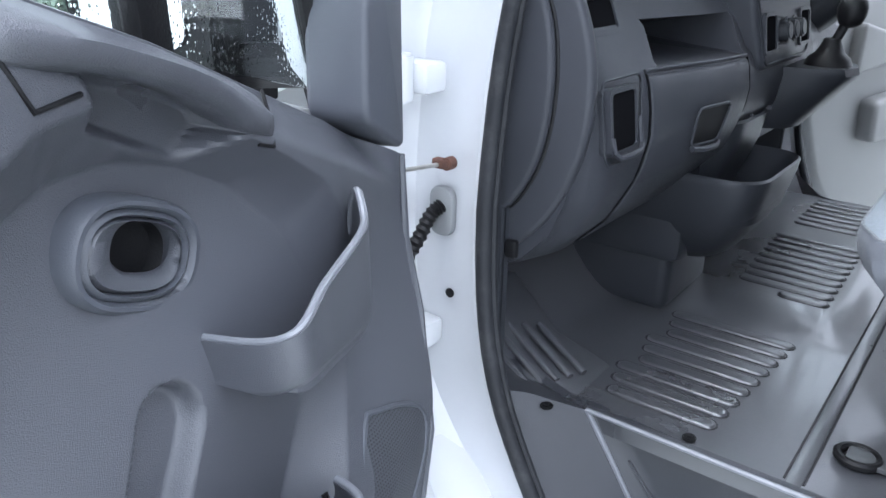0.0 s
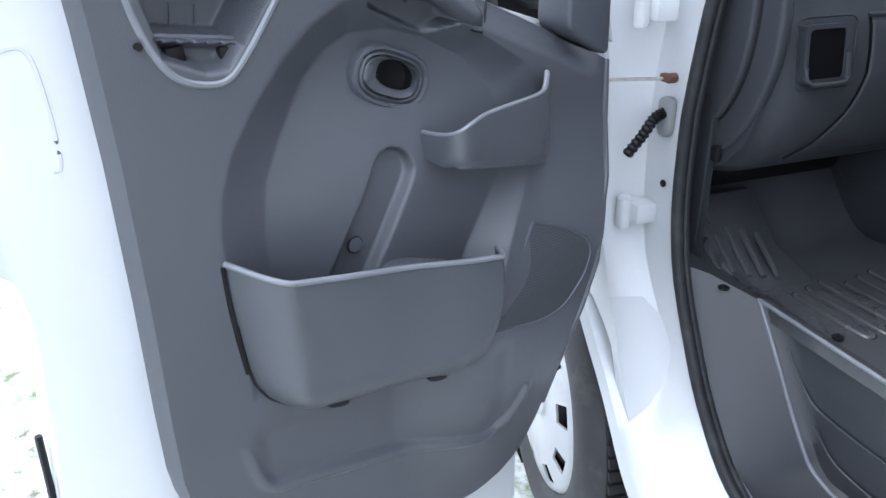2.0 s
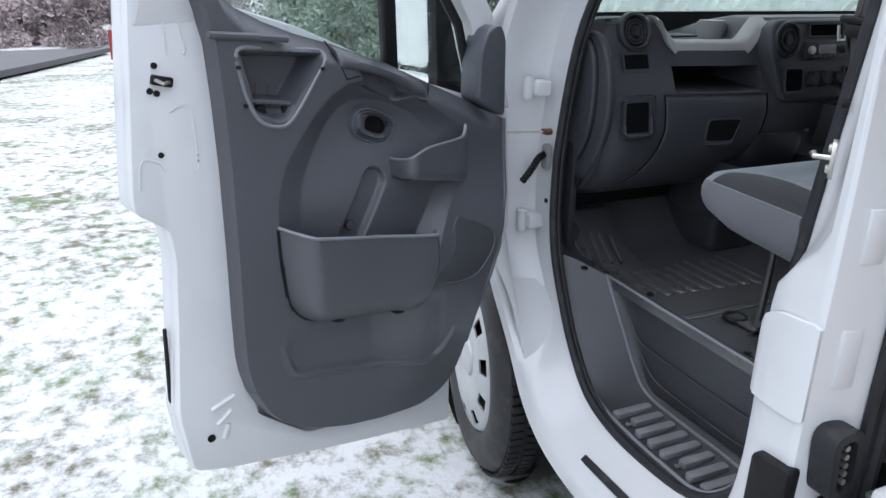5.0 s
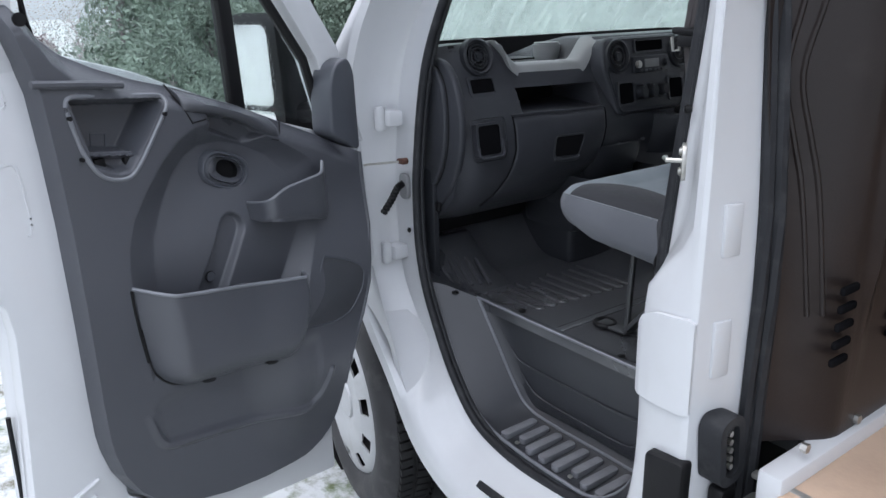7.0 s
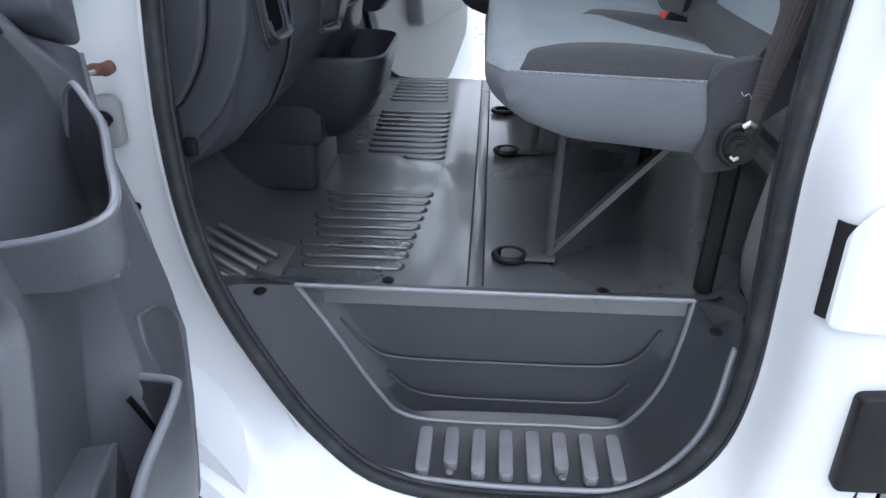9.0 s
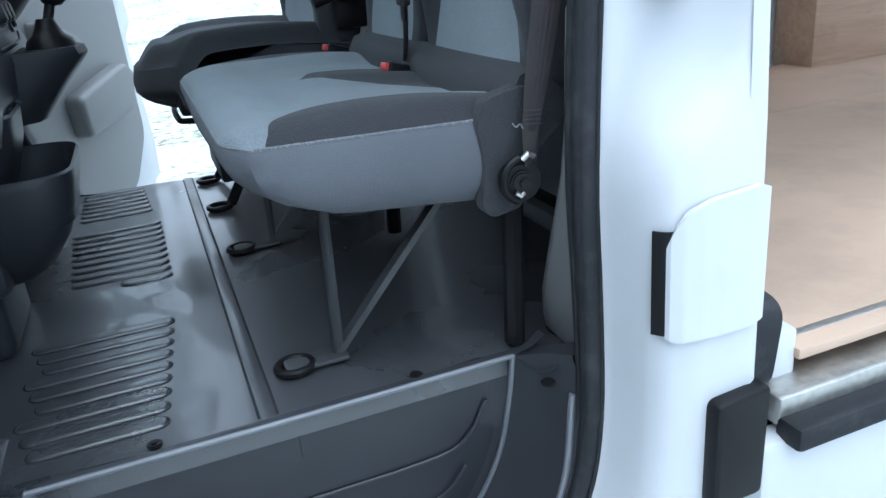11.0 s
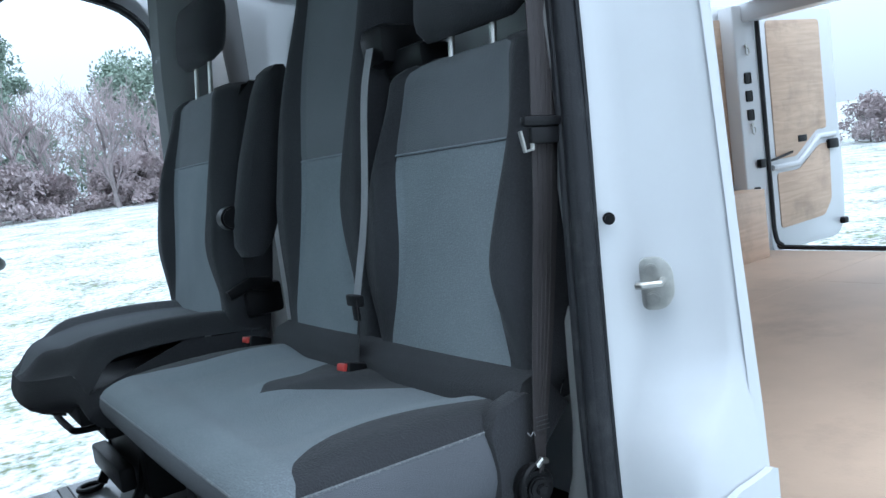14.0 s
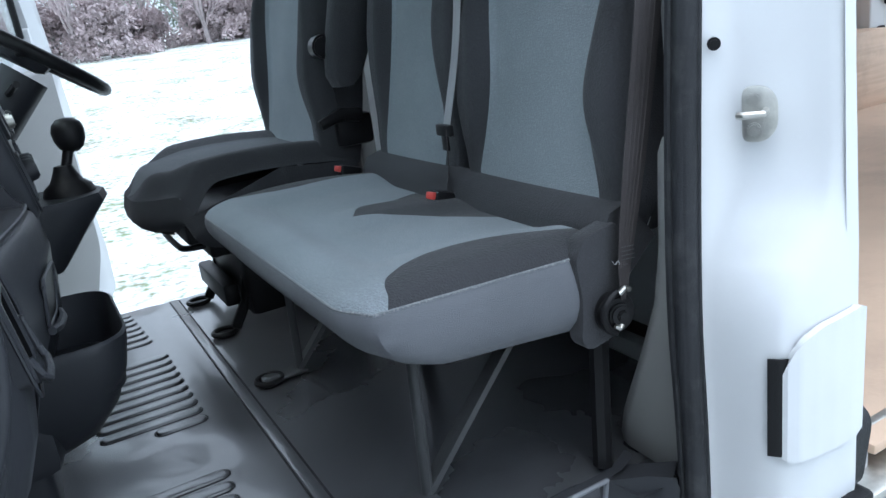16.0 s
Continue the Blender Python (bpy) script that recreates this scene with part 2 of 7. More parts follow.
def snow_ground():
    m = bpy.data.materials.new("snowy_grass")
    m.use_nodes = True
    n, l = m.node_tree.nodes, m.node_tree.links
    b = n["Principled BSDF"]
    co = n.new("ShaderNodeTexCoord")
    small = n.new("ShaderNodeTexNoise")
    small.inputs["Scale"].default_value, small.inputs["Detail"].default_value, small.inputs["Roughness"].default_value = 9.0, 9, 0.7
    l.new(co.outputs["Object"], small.inputs["Vector"])
    patch = n.new("ShaderNodeTexNoise")
    patch.inputs["Scale"].default_value, patch.inputs["Detail"].default_value = 0.9, 4
    l.new(co.outputs["Object"], patch.inputs["Vector"])
    add = n.new("ShaderNodeMath")
    add.operation = "MULTIPLY_ADD"
    add.inputs[1].default_value, add.inputs[2].default_value = 0.45, -0.22
    l.new(patch.outputs["Fac"], add.inputs[0])
    tot = n.new("ShaderNodeMath")
    l.new(small.outputs["Fac"], tot.inputs[0])
    l.new(add.outputs[0], tot.inputs[1])
    ramp = n.new("ShaderNodeValToRGB")
    e = ramp.color_ramp.elements
    e[0].position, e[0].color = 0.455, (0, 0, 0, 1)
    e[1].position, e[1].color = 0.63, (1, 1, 1, 1)
    l.new(tot.outputs[0], ramp.inputs["Fac"])
    hue = n.new("ShaderNodeTexNoise")
    hue.inputs["Scale"].default_value = 2.5
    l.new(co.outputs["Object"], hue.inputs["Vector"])
    soil = n.new("ShaderNodeValToRGB")
    s = soil.color_ramp.elements
    s[0].position, s[0].color = 0.42, (0.13, 0.12, 0.075, 1)
    s[1].position, s[1].color = 0.58, (0.12, 0.17, 0.07, 1)
    l.new(hue.outputs["Fac"], soil.inputs["Fac"])
    mix = n.new("ShaderNodeMix")
    mix.data_type = "RGBA"
    l.new(ramp.outputs["Color"], mix.inputs["Factor"])
    mix.inputs["A"].default_value = (0.57, 0.59, 0.60, 1)
    l.new(soil.outputs["Color"], mix.inputs["B"])
    l.new(mix.outputs["Result"], b.inputs["Base Color"])
    b.inputs["Roughness"].default_value = 0.75
    bump = n.new("ShaderNodeBump")
    bump.inputs["Strength"].default_value, bump.inputs["Distance"].default_value = 0.7, 0.03
    l.new(small.outputs["Fac"], bump.inputs["Height"])
    l.new(bump.outputs["Normal"], b.inputs["Normal"])
    return m


LEGGREY = material("grey_painted_steel", (0.062, 0.064, 0.067), 0.4, var=0.08, scale=12, grain=0.2)
PAINT = material("white_paint", (0.59, 0.60, 0.615), 0.32, var=0.025, scale=3, coat=0.5, dirt=(0.5, 0.5, 0.5), dirt_amount=0.22, dirt_scale=7)
TRIM = material("charcoal_plastic", (0.070, 0.073, 0.084), 0.31, var=0.09, scale=3, grain=0.35, grain_scale=900, spec=0.65)
DASH = material("dash_plastic", (0.041, 0.043, 0.050), 0.40, var=0.08, scale=5, grain=0.35, grain_scale=900, dirt=(0.10, 0.10, 0.11), dirt_amount=0.25, dirt_scale=6, spec=0.3)
DASH2 = material("dark_dash_plastic", (0.026, 0.028, 0.033), 0.42, var=0.06, scale=5, grain=0.2, grain_scale=900, spec=0.3)
TRIM2 = material("smooth_dark_plastic", (0.070, 0.075, 0.088), 0.40, var=0.06, scale=5, grain=0.2, grain_scale=900)
MAT_FLOOR = material("black_rubber_floor", (0.062, 0.064, 0.070), 0.29, var=0.14, scale=3, grain=0.25, grain_scale=420, spec=1.0, coat=0.4, dirt=(0.12, 0.12, 0.125), dirt_amount=0.3, dirt_scale=7)
# Dark tone that stands in for the shade in the floor's grooves.
GROOVE = material("groove_shade", (0.036, 0.036, 0.039), 0.6, var=0.2, scale=30, spec=0.2)
# Paler than the trim: it paints the highlight along lips and edges.
EDGE = material("edge_highlight_plastic", (0.17, 0.177, 0.195), 0.34, var=0.12, scale=14, grain=0.15, grain_scale=900, spec=0.7)
STEP = material("grey_step_plastic", (0.036, 0.038, 0.044), 0.31, var=0.12, scale=6, grain=0.3, grain_scale=800, spec=0.6)
TREAD = material("worn_tread_plastic", (0.17, 0.175, 0.19), 0.5, var=0.15, scale=20, grain=0.4, grain_scale=500)
BLACK = material("black_plastic", (0.010, 0.010, 0.011), 0.4, var=0.1, scale=8, grain=0.2, spec=0.2)
RUBBER = material("black_rubber", (0.020, 0.021, 0.024), 0.5, var=0.15, scale=12, grain=0.3, dirt=(0.12, 0.12, 0.12), dirt_amount=0.3, dirt_scale=20, spec=0.25)
TYRE = material("tyre_rubber", (0.018, 0.018, 0.019), 0.6, var=0.2, scale=10, grain=0.4, grain_scale=200, dirt=(0.2, 0.19, 0.18), dirt_amount=0.15, dirt_scale=9, spec=0.2)
TYRE_SIDE = material("dusty_tyre_sidewall", (0.040, 0.040, 0.042), 0.6, var=0.2, scale=10, grain=0.3, grain_scale=200, dirt=(0.2, 0.19, 0.18), dirt_amount=0.3, dirt_scale=9, spec=0.25)
SILVER = material("silver_hubcap_plastic", (0.44, 0.45, 0.46), 0.35, metal=0.35, var=0.06, scale=8, dirt=(0.3, 0.29, 0.28), dirt_amount=0.5, dirt_scale=14)
STEEL = material("zinc_steel", (0.5, 0.49, 0.46), 0.35, metal=0.9, var=0.15, scale=60, grain=0.2)
RUST = material("rusty_steel", (0.11, 0.05, 0.035), 0.8, var=0.4, scale=60, grain=0.5)
CLOTH = weave("blue_grey_seat_cloth", (0.200, 0.223, 0.242), fleck=(0.45, 0.5, 0.55))
CLOTH_DARK = weave("black_seat_cloth", (0.044, 0.045, 0.049), fleck=(0.1, 0.1, 0.11), fleck_amount=0.12)
CLOTH_SEAT = weave("dark_grey_seat_cloth", (0.095, 0.101, 0.109), fleck=(0.2, 0.21, 0.23))
CLOTH_UPPER = weave("plain_grey_upper_cloth", (0.145, 0.155, 0.165), fleck=(0.26, 0.28, 0.30), fleck_amount=0.06)
PIPING = weave("pale_piping", (0.15, 0.158, 0.17), scale=900)
CLOTH_MID = weave("grey_side_cloth", (0.128, 0.134, 0.148), scale=1500, fleck=(0.3, 0.33, 0.37), fleck_amount=0.06)
BELT = material("seat_belt_webbing", (0.050, 0.043, 0.044), 0.7, var=0.12, scale=20, grain=0.5, grain_scale=600)
BELT2 = material("grey_seat_belt", (0.30, 0.30, 0.31), 0.6, var=0.1, scale=20, grain=0.5, grain_scale=600)
RED = material("red_button", (0.55, 0.06, 0.05), 0.4, var=0.05)
BROWN = material("dark_brown_bulkhead", (0.019, 0.014, 0.013), 0.32, var=0.2, scale=4, grain=0.2, grain_scale=200, dirt=(0.06, 0.05, 0.047), dirt_amount=0.3, dirt_scale=6, spec=0.35)
PLY = plywood("scuffed_plywood")
PLYFLOOR = material("worn_plywood_floor", (0.57, 0.41, 0.30), 0.6, var=0.16, scale=1.6, grain=0.3, grain_scale=120, dirt=(0.30, 0.22, 0.17), dirt_amount=0.6, dirt_scale=2.6)
GREYTRIM = material("pale_grey_trim", (0.20, 0.20, 0.198), 0.5, var=0.05, grain=0.3, grain_scale=700)
# Kept pale so that it bounces more light into the cab.
LINING = material("pale_headlining_felt", (0.52, 0.52, 0.51), 0.9, var=0.06, scale=5, grain=0.4, grain_scale=300)
DASHGREY = material("mid_grey_dash_plastic", (0.24, 0.245, 0.25), 0.45, var=0.05, grain=0.3, grain_scale=700)
GLASS = glass("wet_window_glass")
GLASS2 = glass("windscreen_glass", haze=0.03, spots=90.0, wet=0.3)
mist = GLASS2.node_tree
scatter = mist.nodes.new("ShaderNodeBsdfTranslucent")
scatter.inputs["Color"].default_value = (0.52, 0.62, 0.58, 1)
blend = mist.nodes.new("ShaderNodeMixShader")
patchy = mist.nodes.new("ShaderNodeTexNoise")
patchy.inputs["Scale"].default_value, patchy.inputs["Detail"].default_value = 5.0, 9.0
where = mist.nodes.new("ShaderNodeTexCoord")
turned = mist.nodes.new("ShaderNodeMapping")
turned.inputs["Rotation"].default_value, turned.inputs["Scale"].default_value = (radians(40), 0, 0), (1.0, 9.0, 1.6)
mist.links.new(where.outputs["Object"], turned.inputs["Vector"])
mist.links.new(turned.outputs["Vector"], patchy.inputs["Vector"])
level = mist.nodes.new("ShaderNodeMapRange")
level.inputs["From Min"].default_value, level.inputs["From Max"].default_value = 0.3, 0.7
level.inputs["To Min"].default_value, level.inputs["To Max"].default_value = 0.14, 0.40
mist.links.new(patchy.outputs["Fac"], level.inputs["Value"])
mist.links.new(level.outputs["Result"], blend.inputs["Fac"])
mist.links.new(mist.nodes["Principled BSDF"].outputs[0], blend.inputs[1])
mist.links.new(scatter.outputs[0], blend.inputs[2])
mist.links.new(blend.outputs[0], mist.nodes["Material Output"].inputs["Surface"])
MIRROR = material("mirror_glass", (0.85, 0.88, 0.88), 0.08, metal=1.0, var=0.01)
SNOW = snow_ground()
# Bark and twig colours are paled: distance haze is put into them.
BARK = material("hazed_bark", (0.27, 0.235, 0.235), 0.9, var=0.3, scale=3)
TWIG = material("hazed_birch_twigs", (0.40, 0.335, 0.34), 0.9, var=0.25, scale=1)
LEAF = material("frosted_evergreen", (0.22, 0.28, 0.225), 0.8, var=0.45, scale=0.9)
ASPHALT = material("wet_asphalt", (0.055, 0.055, 0.06), 0.5, var=0.2, scale=3, grain=0.4, grain_scale=60)
SIGNRED = material("red_sign_board", (0.36, 0.03, 0.035), 0.5, var=0.06, scale=2)
SIGNWHITE = material("white_sign_print", (0.75, 0.72, 0.72), 0.6, var=0.03)


def perforated(name, color, pitch=0.0045):
    """Plastic with a fine net of dark holes."""
    m = material(name, color, 0.45, var=0.08, scale=8, grain=0.1)
    n, l = m.node_tree.nodes, m.node_tree.links
    b = n["Principled BSDF"]
    co = n.new("ShaderNodeTexCoord")
    waves = []
    for axis in ("Y", "Z"):
        w = n.new("ShaderNodeTexWave")
        w.bands_direction = axis
        w.inputs["Scale"].default_value = 0.314 / pitch
        l.new(co.outputs["Object"], w.inputs["Vector"])
        waves.append(w)
    mx = n.new("ShaderNodeMath")
    mx.operation = "MULTIPLY"
    l.new(waves[0].outputs["Fac"], mx.inputs[0])
    l.new(waves[1].outputs["Fac"], mx.inputs[1])
    mr = n.new("ShaderNodeMapRange")
    mr.inputs["From Min"].default_value, mr.inputs["From Max"].default_value = 0.35, 0.55
    l.new(mx.outputs[0], mr.inputs["Value"])
    mix = n.new("ShaderNodeMix")
    mix.data_type = "RGBA"
    l.new(mr.outputs["Result"], mix.inputs["Factor"])
    l.new(b.inputs["Base Color"].links[0].from_socket, mix.inputs["A"])
    mix.inputs["B"].default_value = (0.008, 0.008, 0.009, 1)
    l.new(mix.outputs["Result"], b.inputs["Base Color"])
    bump = n.new("ShaderNodeBump")
    bump.invert = True
    bump.inputs["Strength"].default_value, bump.inputs["Distance"].default_value = 0.6, 0.002
    l.new(mr.outputs["Result"], bump.inputs["Height"])
    l.new(bump.outputs["Normal"], b.inputs["Normal"])
    return m


GRILLE = perforated("perforated_grille", (0.060, 0.063, 0.072))
# Near-black without gloss: paints the shade inside slots, shelves and seams.
VOID = material("unlit_opening_black", (0.008, 0.008, 0.009), 0.8, var=0.1, scale=9, spec=0.0)


# ---- ground and distance ----
def rise(x, y):
    """The field climbs gently beyond the van's far side."""
    return 1.5 * sstep(9, 48, y) + 0.9 * sstep(12, 60, y) * sstep(-10, 40, x) + 3.0 * sstep(48, 200, y) - dip(x)


def dip(x):
    """Ahead of the van the field falls away."""
    d = min(130.0, max(0.0, -x - 3.0))
    return 0.06 * d * d / (d + 4.0)


def ground_z(x, y):
    return rise(x, y) + 0.25 * noise.noise(Vector((x * 0.04, y * 0.04, 0))) * min(1, (x * x + y * y) / 900)


def ground_bm():
    """One sheet that reaches the horizon, fine round the van."""
    xs = [s * v for s in (-1, 1) for v in (0.0, 1, 2, 3, 4, 6, 8, 11, 15, 20, 30, 45, 70, 110, 180, 300, 600, 1500)]
    xs = sorted(set(xs))
    bm = bmesh.new()
    grid = [[bm.verts.new((x, y, ground_z(x, y))) for x in xs] for y in xs]
    for a, b in zip(grid, grid[1:]):
        for k in range(len(xs) - 1):
            bm.faces.new((a[k], a[k + 1], b[k + 1], b[k]))
    return bm


ground = tagged(part("ground", ground_bm(), SNOW), "thin snow over rough grass with green and brown patches", "ground", kind="structure")
def road_bm():
    """A lane that lies on the falling field."""
    def f(a, b):
        x = -16.0 - 13.0 * a
        y0 = -1.18 - 0.233 * (x + 27)
        y = y0 - 45.0 * b ** 2
        return Vector((x, y, ground_z(x, y) + 0.06))
    return thick(sheet(20, 20, f), -0.15)


road = tagged(part("road", road_bm(), ASPHALT), "dark wet asphalt lane beside the snowy field", "road", kind="structure")

# ---- the van's frame: left side is seen, right side is its mirror ----
YC = 0.99
van = thing("van", "white panel van with its cab doors open, standing on snow", "van")
OPENING = [(-0.42, 1.86), (-0.555, 1.64), (-0.600, 1.45), (-0.603, 1.15), (-0.565, 0.95), (-0.488, 0.78), (-0.415, 0.665), (-0.325, 0.575),
           (-0.20, 0.535), (-0.04, 0.527), (0.10, 0.54), (0.195, 0.60), (0.252, 0.69), (0.275, 0.82), (0.277, 1.0), (0.276, 1.2), (0.294, 1.45), (0.320, 1.75), (0.328, 2.06), (0.24, 2.19), (0.04, 2.23), (-0.12, 2.17)]


def tumble(z):
    """How far the body's side leans in at that height."""
    return 0.095 * max(0.0, z - 1.22) + 0.35 * max(0.0, z - 1.75) ** 2 - 0.015 * sstep(1.25, 0.9, z)


def lean(x, z):
    """The same along the side: the rear pillar stands more upright."""
    return tumble(z) * (1 - 0.6 * sstep(-0.15, 0.2, x))


PROF_A = [(0.0, 0.112), (0.018, 0.108), (0.024, 0.128), (0.07, 0.138), (0.13, 0.146), (0.185, 0.140), (0.205, 0.120), (0.215, 0.03), (0.228, -0.008), (0.26, -0.018)]
PROF_S = [(0.0, 0.105), (0.012, 0.098), (0.022, 0.088), (0.036, 0.068), (0.055, 0.040), (0.070, 0.018), (0.082, -0.002), (0.094, -0.014), (0.115, -0.020), (0.155, -0.018)]
PROF_LOW = [(0.0, 0.112), (0.010, 0.105), (0.016, 0.098), (0.022, 0.082), (0.028, 0.058), (0.034, 0.034), (0.042, 0.012), (0.056, -0.004), (0.10, -0.015), (0.160, -0.018)]
PROF_B = [(0.0, 0.112), (0.012, 0.104), (0.040, 0.091), (0.060, 0.080), (0.066, 0.072), (0.100, 0.040), (0.126, 0.012), (0.132, 0.001), (0.142, -0.011), (0.160, -0.018)]


def side_ring(flip):
    line = spline([(x, z, 0) for x, z in OPENING], per=5, closed=True)
    n, rings = len(line), []
    for k, p in enumerate(line):
        d = (line[(k + 1) % n] - line[k - 1]).normalized()
        out = Vector((d.y, -d.x, 0))
        wa = sstep(-0.25, -0.46, p.x) * sstep(0.60, 0.80, p.y) if p.y < 1.9 else sstep(0.0, -0.3, p.x)
        wb = sstep(0.14, 0.26, p.x) * sstep(0.56, 0.72, p.y) if p.y < 2.0 else 1.0
        wb = max(wb, sstep(1.9, 2.05, p.y))
        wb *= 1 - wa
        ws = 1 - wa - wb
        high = (1 - 0.45 * sstep(1.45, 1.9, p.y)) * lerp(p.y, [0.55, 0.95], [0.45, 1.0])
        ring = []
        low = sstep(1.34, 1.18, p.y)
        for (da, ya), (ds, ys), (db, yb), (dl, yl) in zip(PROF_A, PROF_S, PROF_B, PROF_LOW):
            db, yb = db + (dl - db) * low, yb + (yl - yb) * low
            db *= min(1.0, max(0.5, (0.447 - p.x) / 0.160)) if p.x > 0.2 else 1.0
            dd = (da * 0.82 * high * wa + ds * ws + db * wb)
            y = ya * wa + ys * ws + yb * wb + lean(p.x, p.y)
            q = p + out * dd
            ring.append((q.x, 2 * YC - y if flip else y, q.y))
        rings.append(ring)
    return loft(rings, closed=False, caps=False, loop=True)


def seal_line(flip, y, inset):
    line = spline([(x, z, 0) for x, z in OPENING], per=4, closed=True)
    c = Vector((-0.13, 1.3, 0))
    out = []
    for p in line:
        q = p + (c - p).normalized() * inset
        yy = y + lean(p.x, p.y)
        out.append((q.x, 2 * YC - yy if flip else yy, q.y))
    return out


for flip in (False, True):
    tagged(part("door_surround", side_ring(flip), PAINT, van, "white painted door jamb and sill"))
    part("door_seal", join(tube(seal_line(flip, 0.112, 0.002), 0.0125, 12, True, up=(0, 1, 0)), tube(seal_line(flip, 0.127, 0.008), 0.007, 8, True, up=(0, 1, 0))), RUBBER, van, "black rubber door seal")


band = [p for p in seal_line(False, 0.108, -0.004) if p[0] > 0.10 and 0.545 < p[2] < 2.08]
nb = len(band) - 1
wide = [0.010 + 0.0055 * min(1.0, 2.5 * k / nb, 5 * (nb - k) / nb) for k in range(nb + 1)]
part("door_seal", join(tube(band, wide, 12, flat=0.8, up=(0, 1, 0)), tube([(x + 0.011, y - 0.009, z) for x, y, z in band], 0.0035, 8, up=(0, 1, 0))), RUBBER, van, "broad black rubber seal on the rear pillar")


def b_pillar(flip):
    """Outer skin behind the door, turned in to the sliding door's opening."""
    prof = [(0.428, -0.016), (0.445, -0.020), (0.455, -0.015), (0.460, -0.002), (0.466, 0.020), (0.473, 0.045), (0.480, 0.070), (0.486, 0.092), (0.492, 0.13)]
    zs = [0.42, 0.5, 0.6, 0.75, 0.9, 1.02, 1.1, 1.25, 1.4, 1.55, 1.7, 1.85, 2.0, 2.1]
    rings = []
    for z in zs:
        lo = sstep(0.62, 0.45, z)
        rings.append([(x - 0.16 * lo * (1 - i / 8) - 0.05 * sstep(1.2, 1.85, z) * i / 8, (2 * YC - y - lean(1, z)) if flip else y + lean(1, z), z) for i, (x, y) in enumerate(prof)])
    return loft(rings, closed=False, caps=False)


for flip in (False, True):
    part("pillar_skin", b_pillar(flip), PAINT, van, "white painted pillar behind the cab door")


def reveal_pad(x, y, z, w, h):
    return rbox((w, 0.010, h), bevel=0.004, m=pose(x - 0.02 * sstep(1.2, 1.85, z), y + lean(1, z), z, 0, 0, 78))


for z, h in ((1.84, 0.26), (1.33, 0.095), (1.11, 0.11)):
    part("pressed_panel", reveal_pad(0.470, 0.036, z, 0.040, h), PAINT, van)

# wing with its wheel arch, ahead of the door
WHEEL = Vector((-0.935, 0.045, 0.415))


def wing_bm(flip):
    bm, cols = bmesh.new(), []
    for i in range(33):
        a = math.pi * (i / 32)
        arch = Vector((WHEEL.x + 0.475 * math.cos(a), 0, WHEEL.z + 0.475 * math.sin(a)))
        top = Vector((WHEEL.x + (0.62 if math.cos(a) > 0 else 0.75) * math.cos(a) * 1.0, 0, 1.25 - 0.12 * abs(math.cos(a)) ** 2))
        if math.cos(a) > 0.0:
            top.x = min(top.x, -0.775)
        row = []
        for t in (0, 0.04, 0.1, 0.3, 0.6, 1.0):
            p = arch.lerp(top, t)
            y = 0.004 - 0.018 * (1 - t) + (0.03 if t == 0 else 0)
            row.append(bm.verts.new((p.x, 2 * YC - y if flip else y, p.z)))
        inner = bm.verts.new((arch.x, 2 * YC - 0.3 if flip else 0.3, arch.z))
        cols.append([inner] + row)
    for a, b in zip(cols, cols[1:]):
        for k in range(len(a) - 1):
            bm.faces.new((a[k], a[k + 1], b[k + 1], b[k]))
    return bm


for flip in (False, True):
    part("wing", wing_bm(flip), PAINT, van, "white painted wing round the wheel arch")

# shell: roof, bonnet, screen pillars, sides behind the cab
part("roof", join(
    rbox((4.15, 1.74, 0.04), (1.62, YC, 2.30), 0.015),
    loft([[(-0.45 - 0.02 * k, y, 2.28 + 0.02 * k) for y in (0.14, 0.3, YC, 1.68, 1.84)] + [(-0.10, y, 2.31) for y in (1.84, 1.68, YC, 0.3, 0.14)] for k in (0, 1)])), PAINT, van, "white roof of the van")
part("bonnet", loft([[(x, y, z - 0.10 * abs((y - YC) / 0.98) ** 3) for y in (0.04, 0.2, 0.5, YC, 1.48, 1.78, 1.94)] for x, z in ((-1.02, 1.42), (-1.3, 1.34), (-1.6, 1.20), (-1.78, 1.0), (-1.84, 0.7), (-1.84, 0.35))], closed=False, caps=False), PAINT, van, "white bonnet and nose")
for flip in (False, True):
    pts = spline([(-1.06, 0.06, 1.40), (-0.78, 0.085, 1.68), (-0.50, 0.135, 2.02), (-0.36, 0.17, 2.22)], 6)
    pts = [(p.x, 2 * YC - p.y if flip else p.y, p.z) for p in pts]
    part("screen_pillar", tube(pts, 0.052, 10), PAINT, van, "white windscreen pillar")
    inner = [(x + 0.05, (y + 0.135) if not flip else (y - 0.135), z - 0.02) for x, y, z in pts]
    part("pillar_trim", tube(inner, 0.028, 8), DASH, van, "charcoal pillar trim")
scr = part("windscreen", thick(sheet(12, 8, lambda s, t: Vector((-1.06 + 0.68 * t - 0.10 * math.sin(math.pi * s), 0.10 + 0.06 * t + (1.78 - 0.12 * t) * s, 1.40 + 0.82 * t))), 0.005), GLASS2, van, "misted wet windscreen")
scr.visible_shadow = False


def far_panel(y0, y1, x0, x1, z0, z1):
    return rbox((x1 - x0, abs(y1 - y0), z1 - z0), ((x0 + x1) / 2, (y0 + y1) / 2, (z0 + z1) / 2), 0.01)


part("load_side", far_panel(2.01, 2.05, 0.50, 3.66, 0.45, 2.28), PAINT, van, "white side of the load space")
part("load_side", far_panel(-0.06, -0.02, 1.82, 3.66, 0.45, 2.28), PAINT, van, "white side behind the sliding door opening")
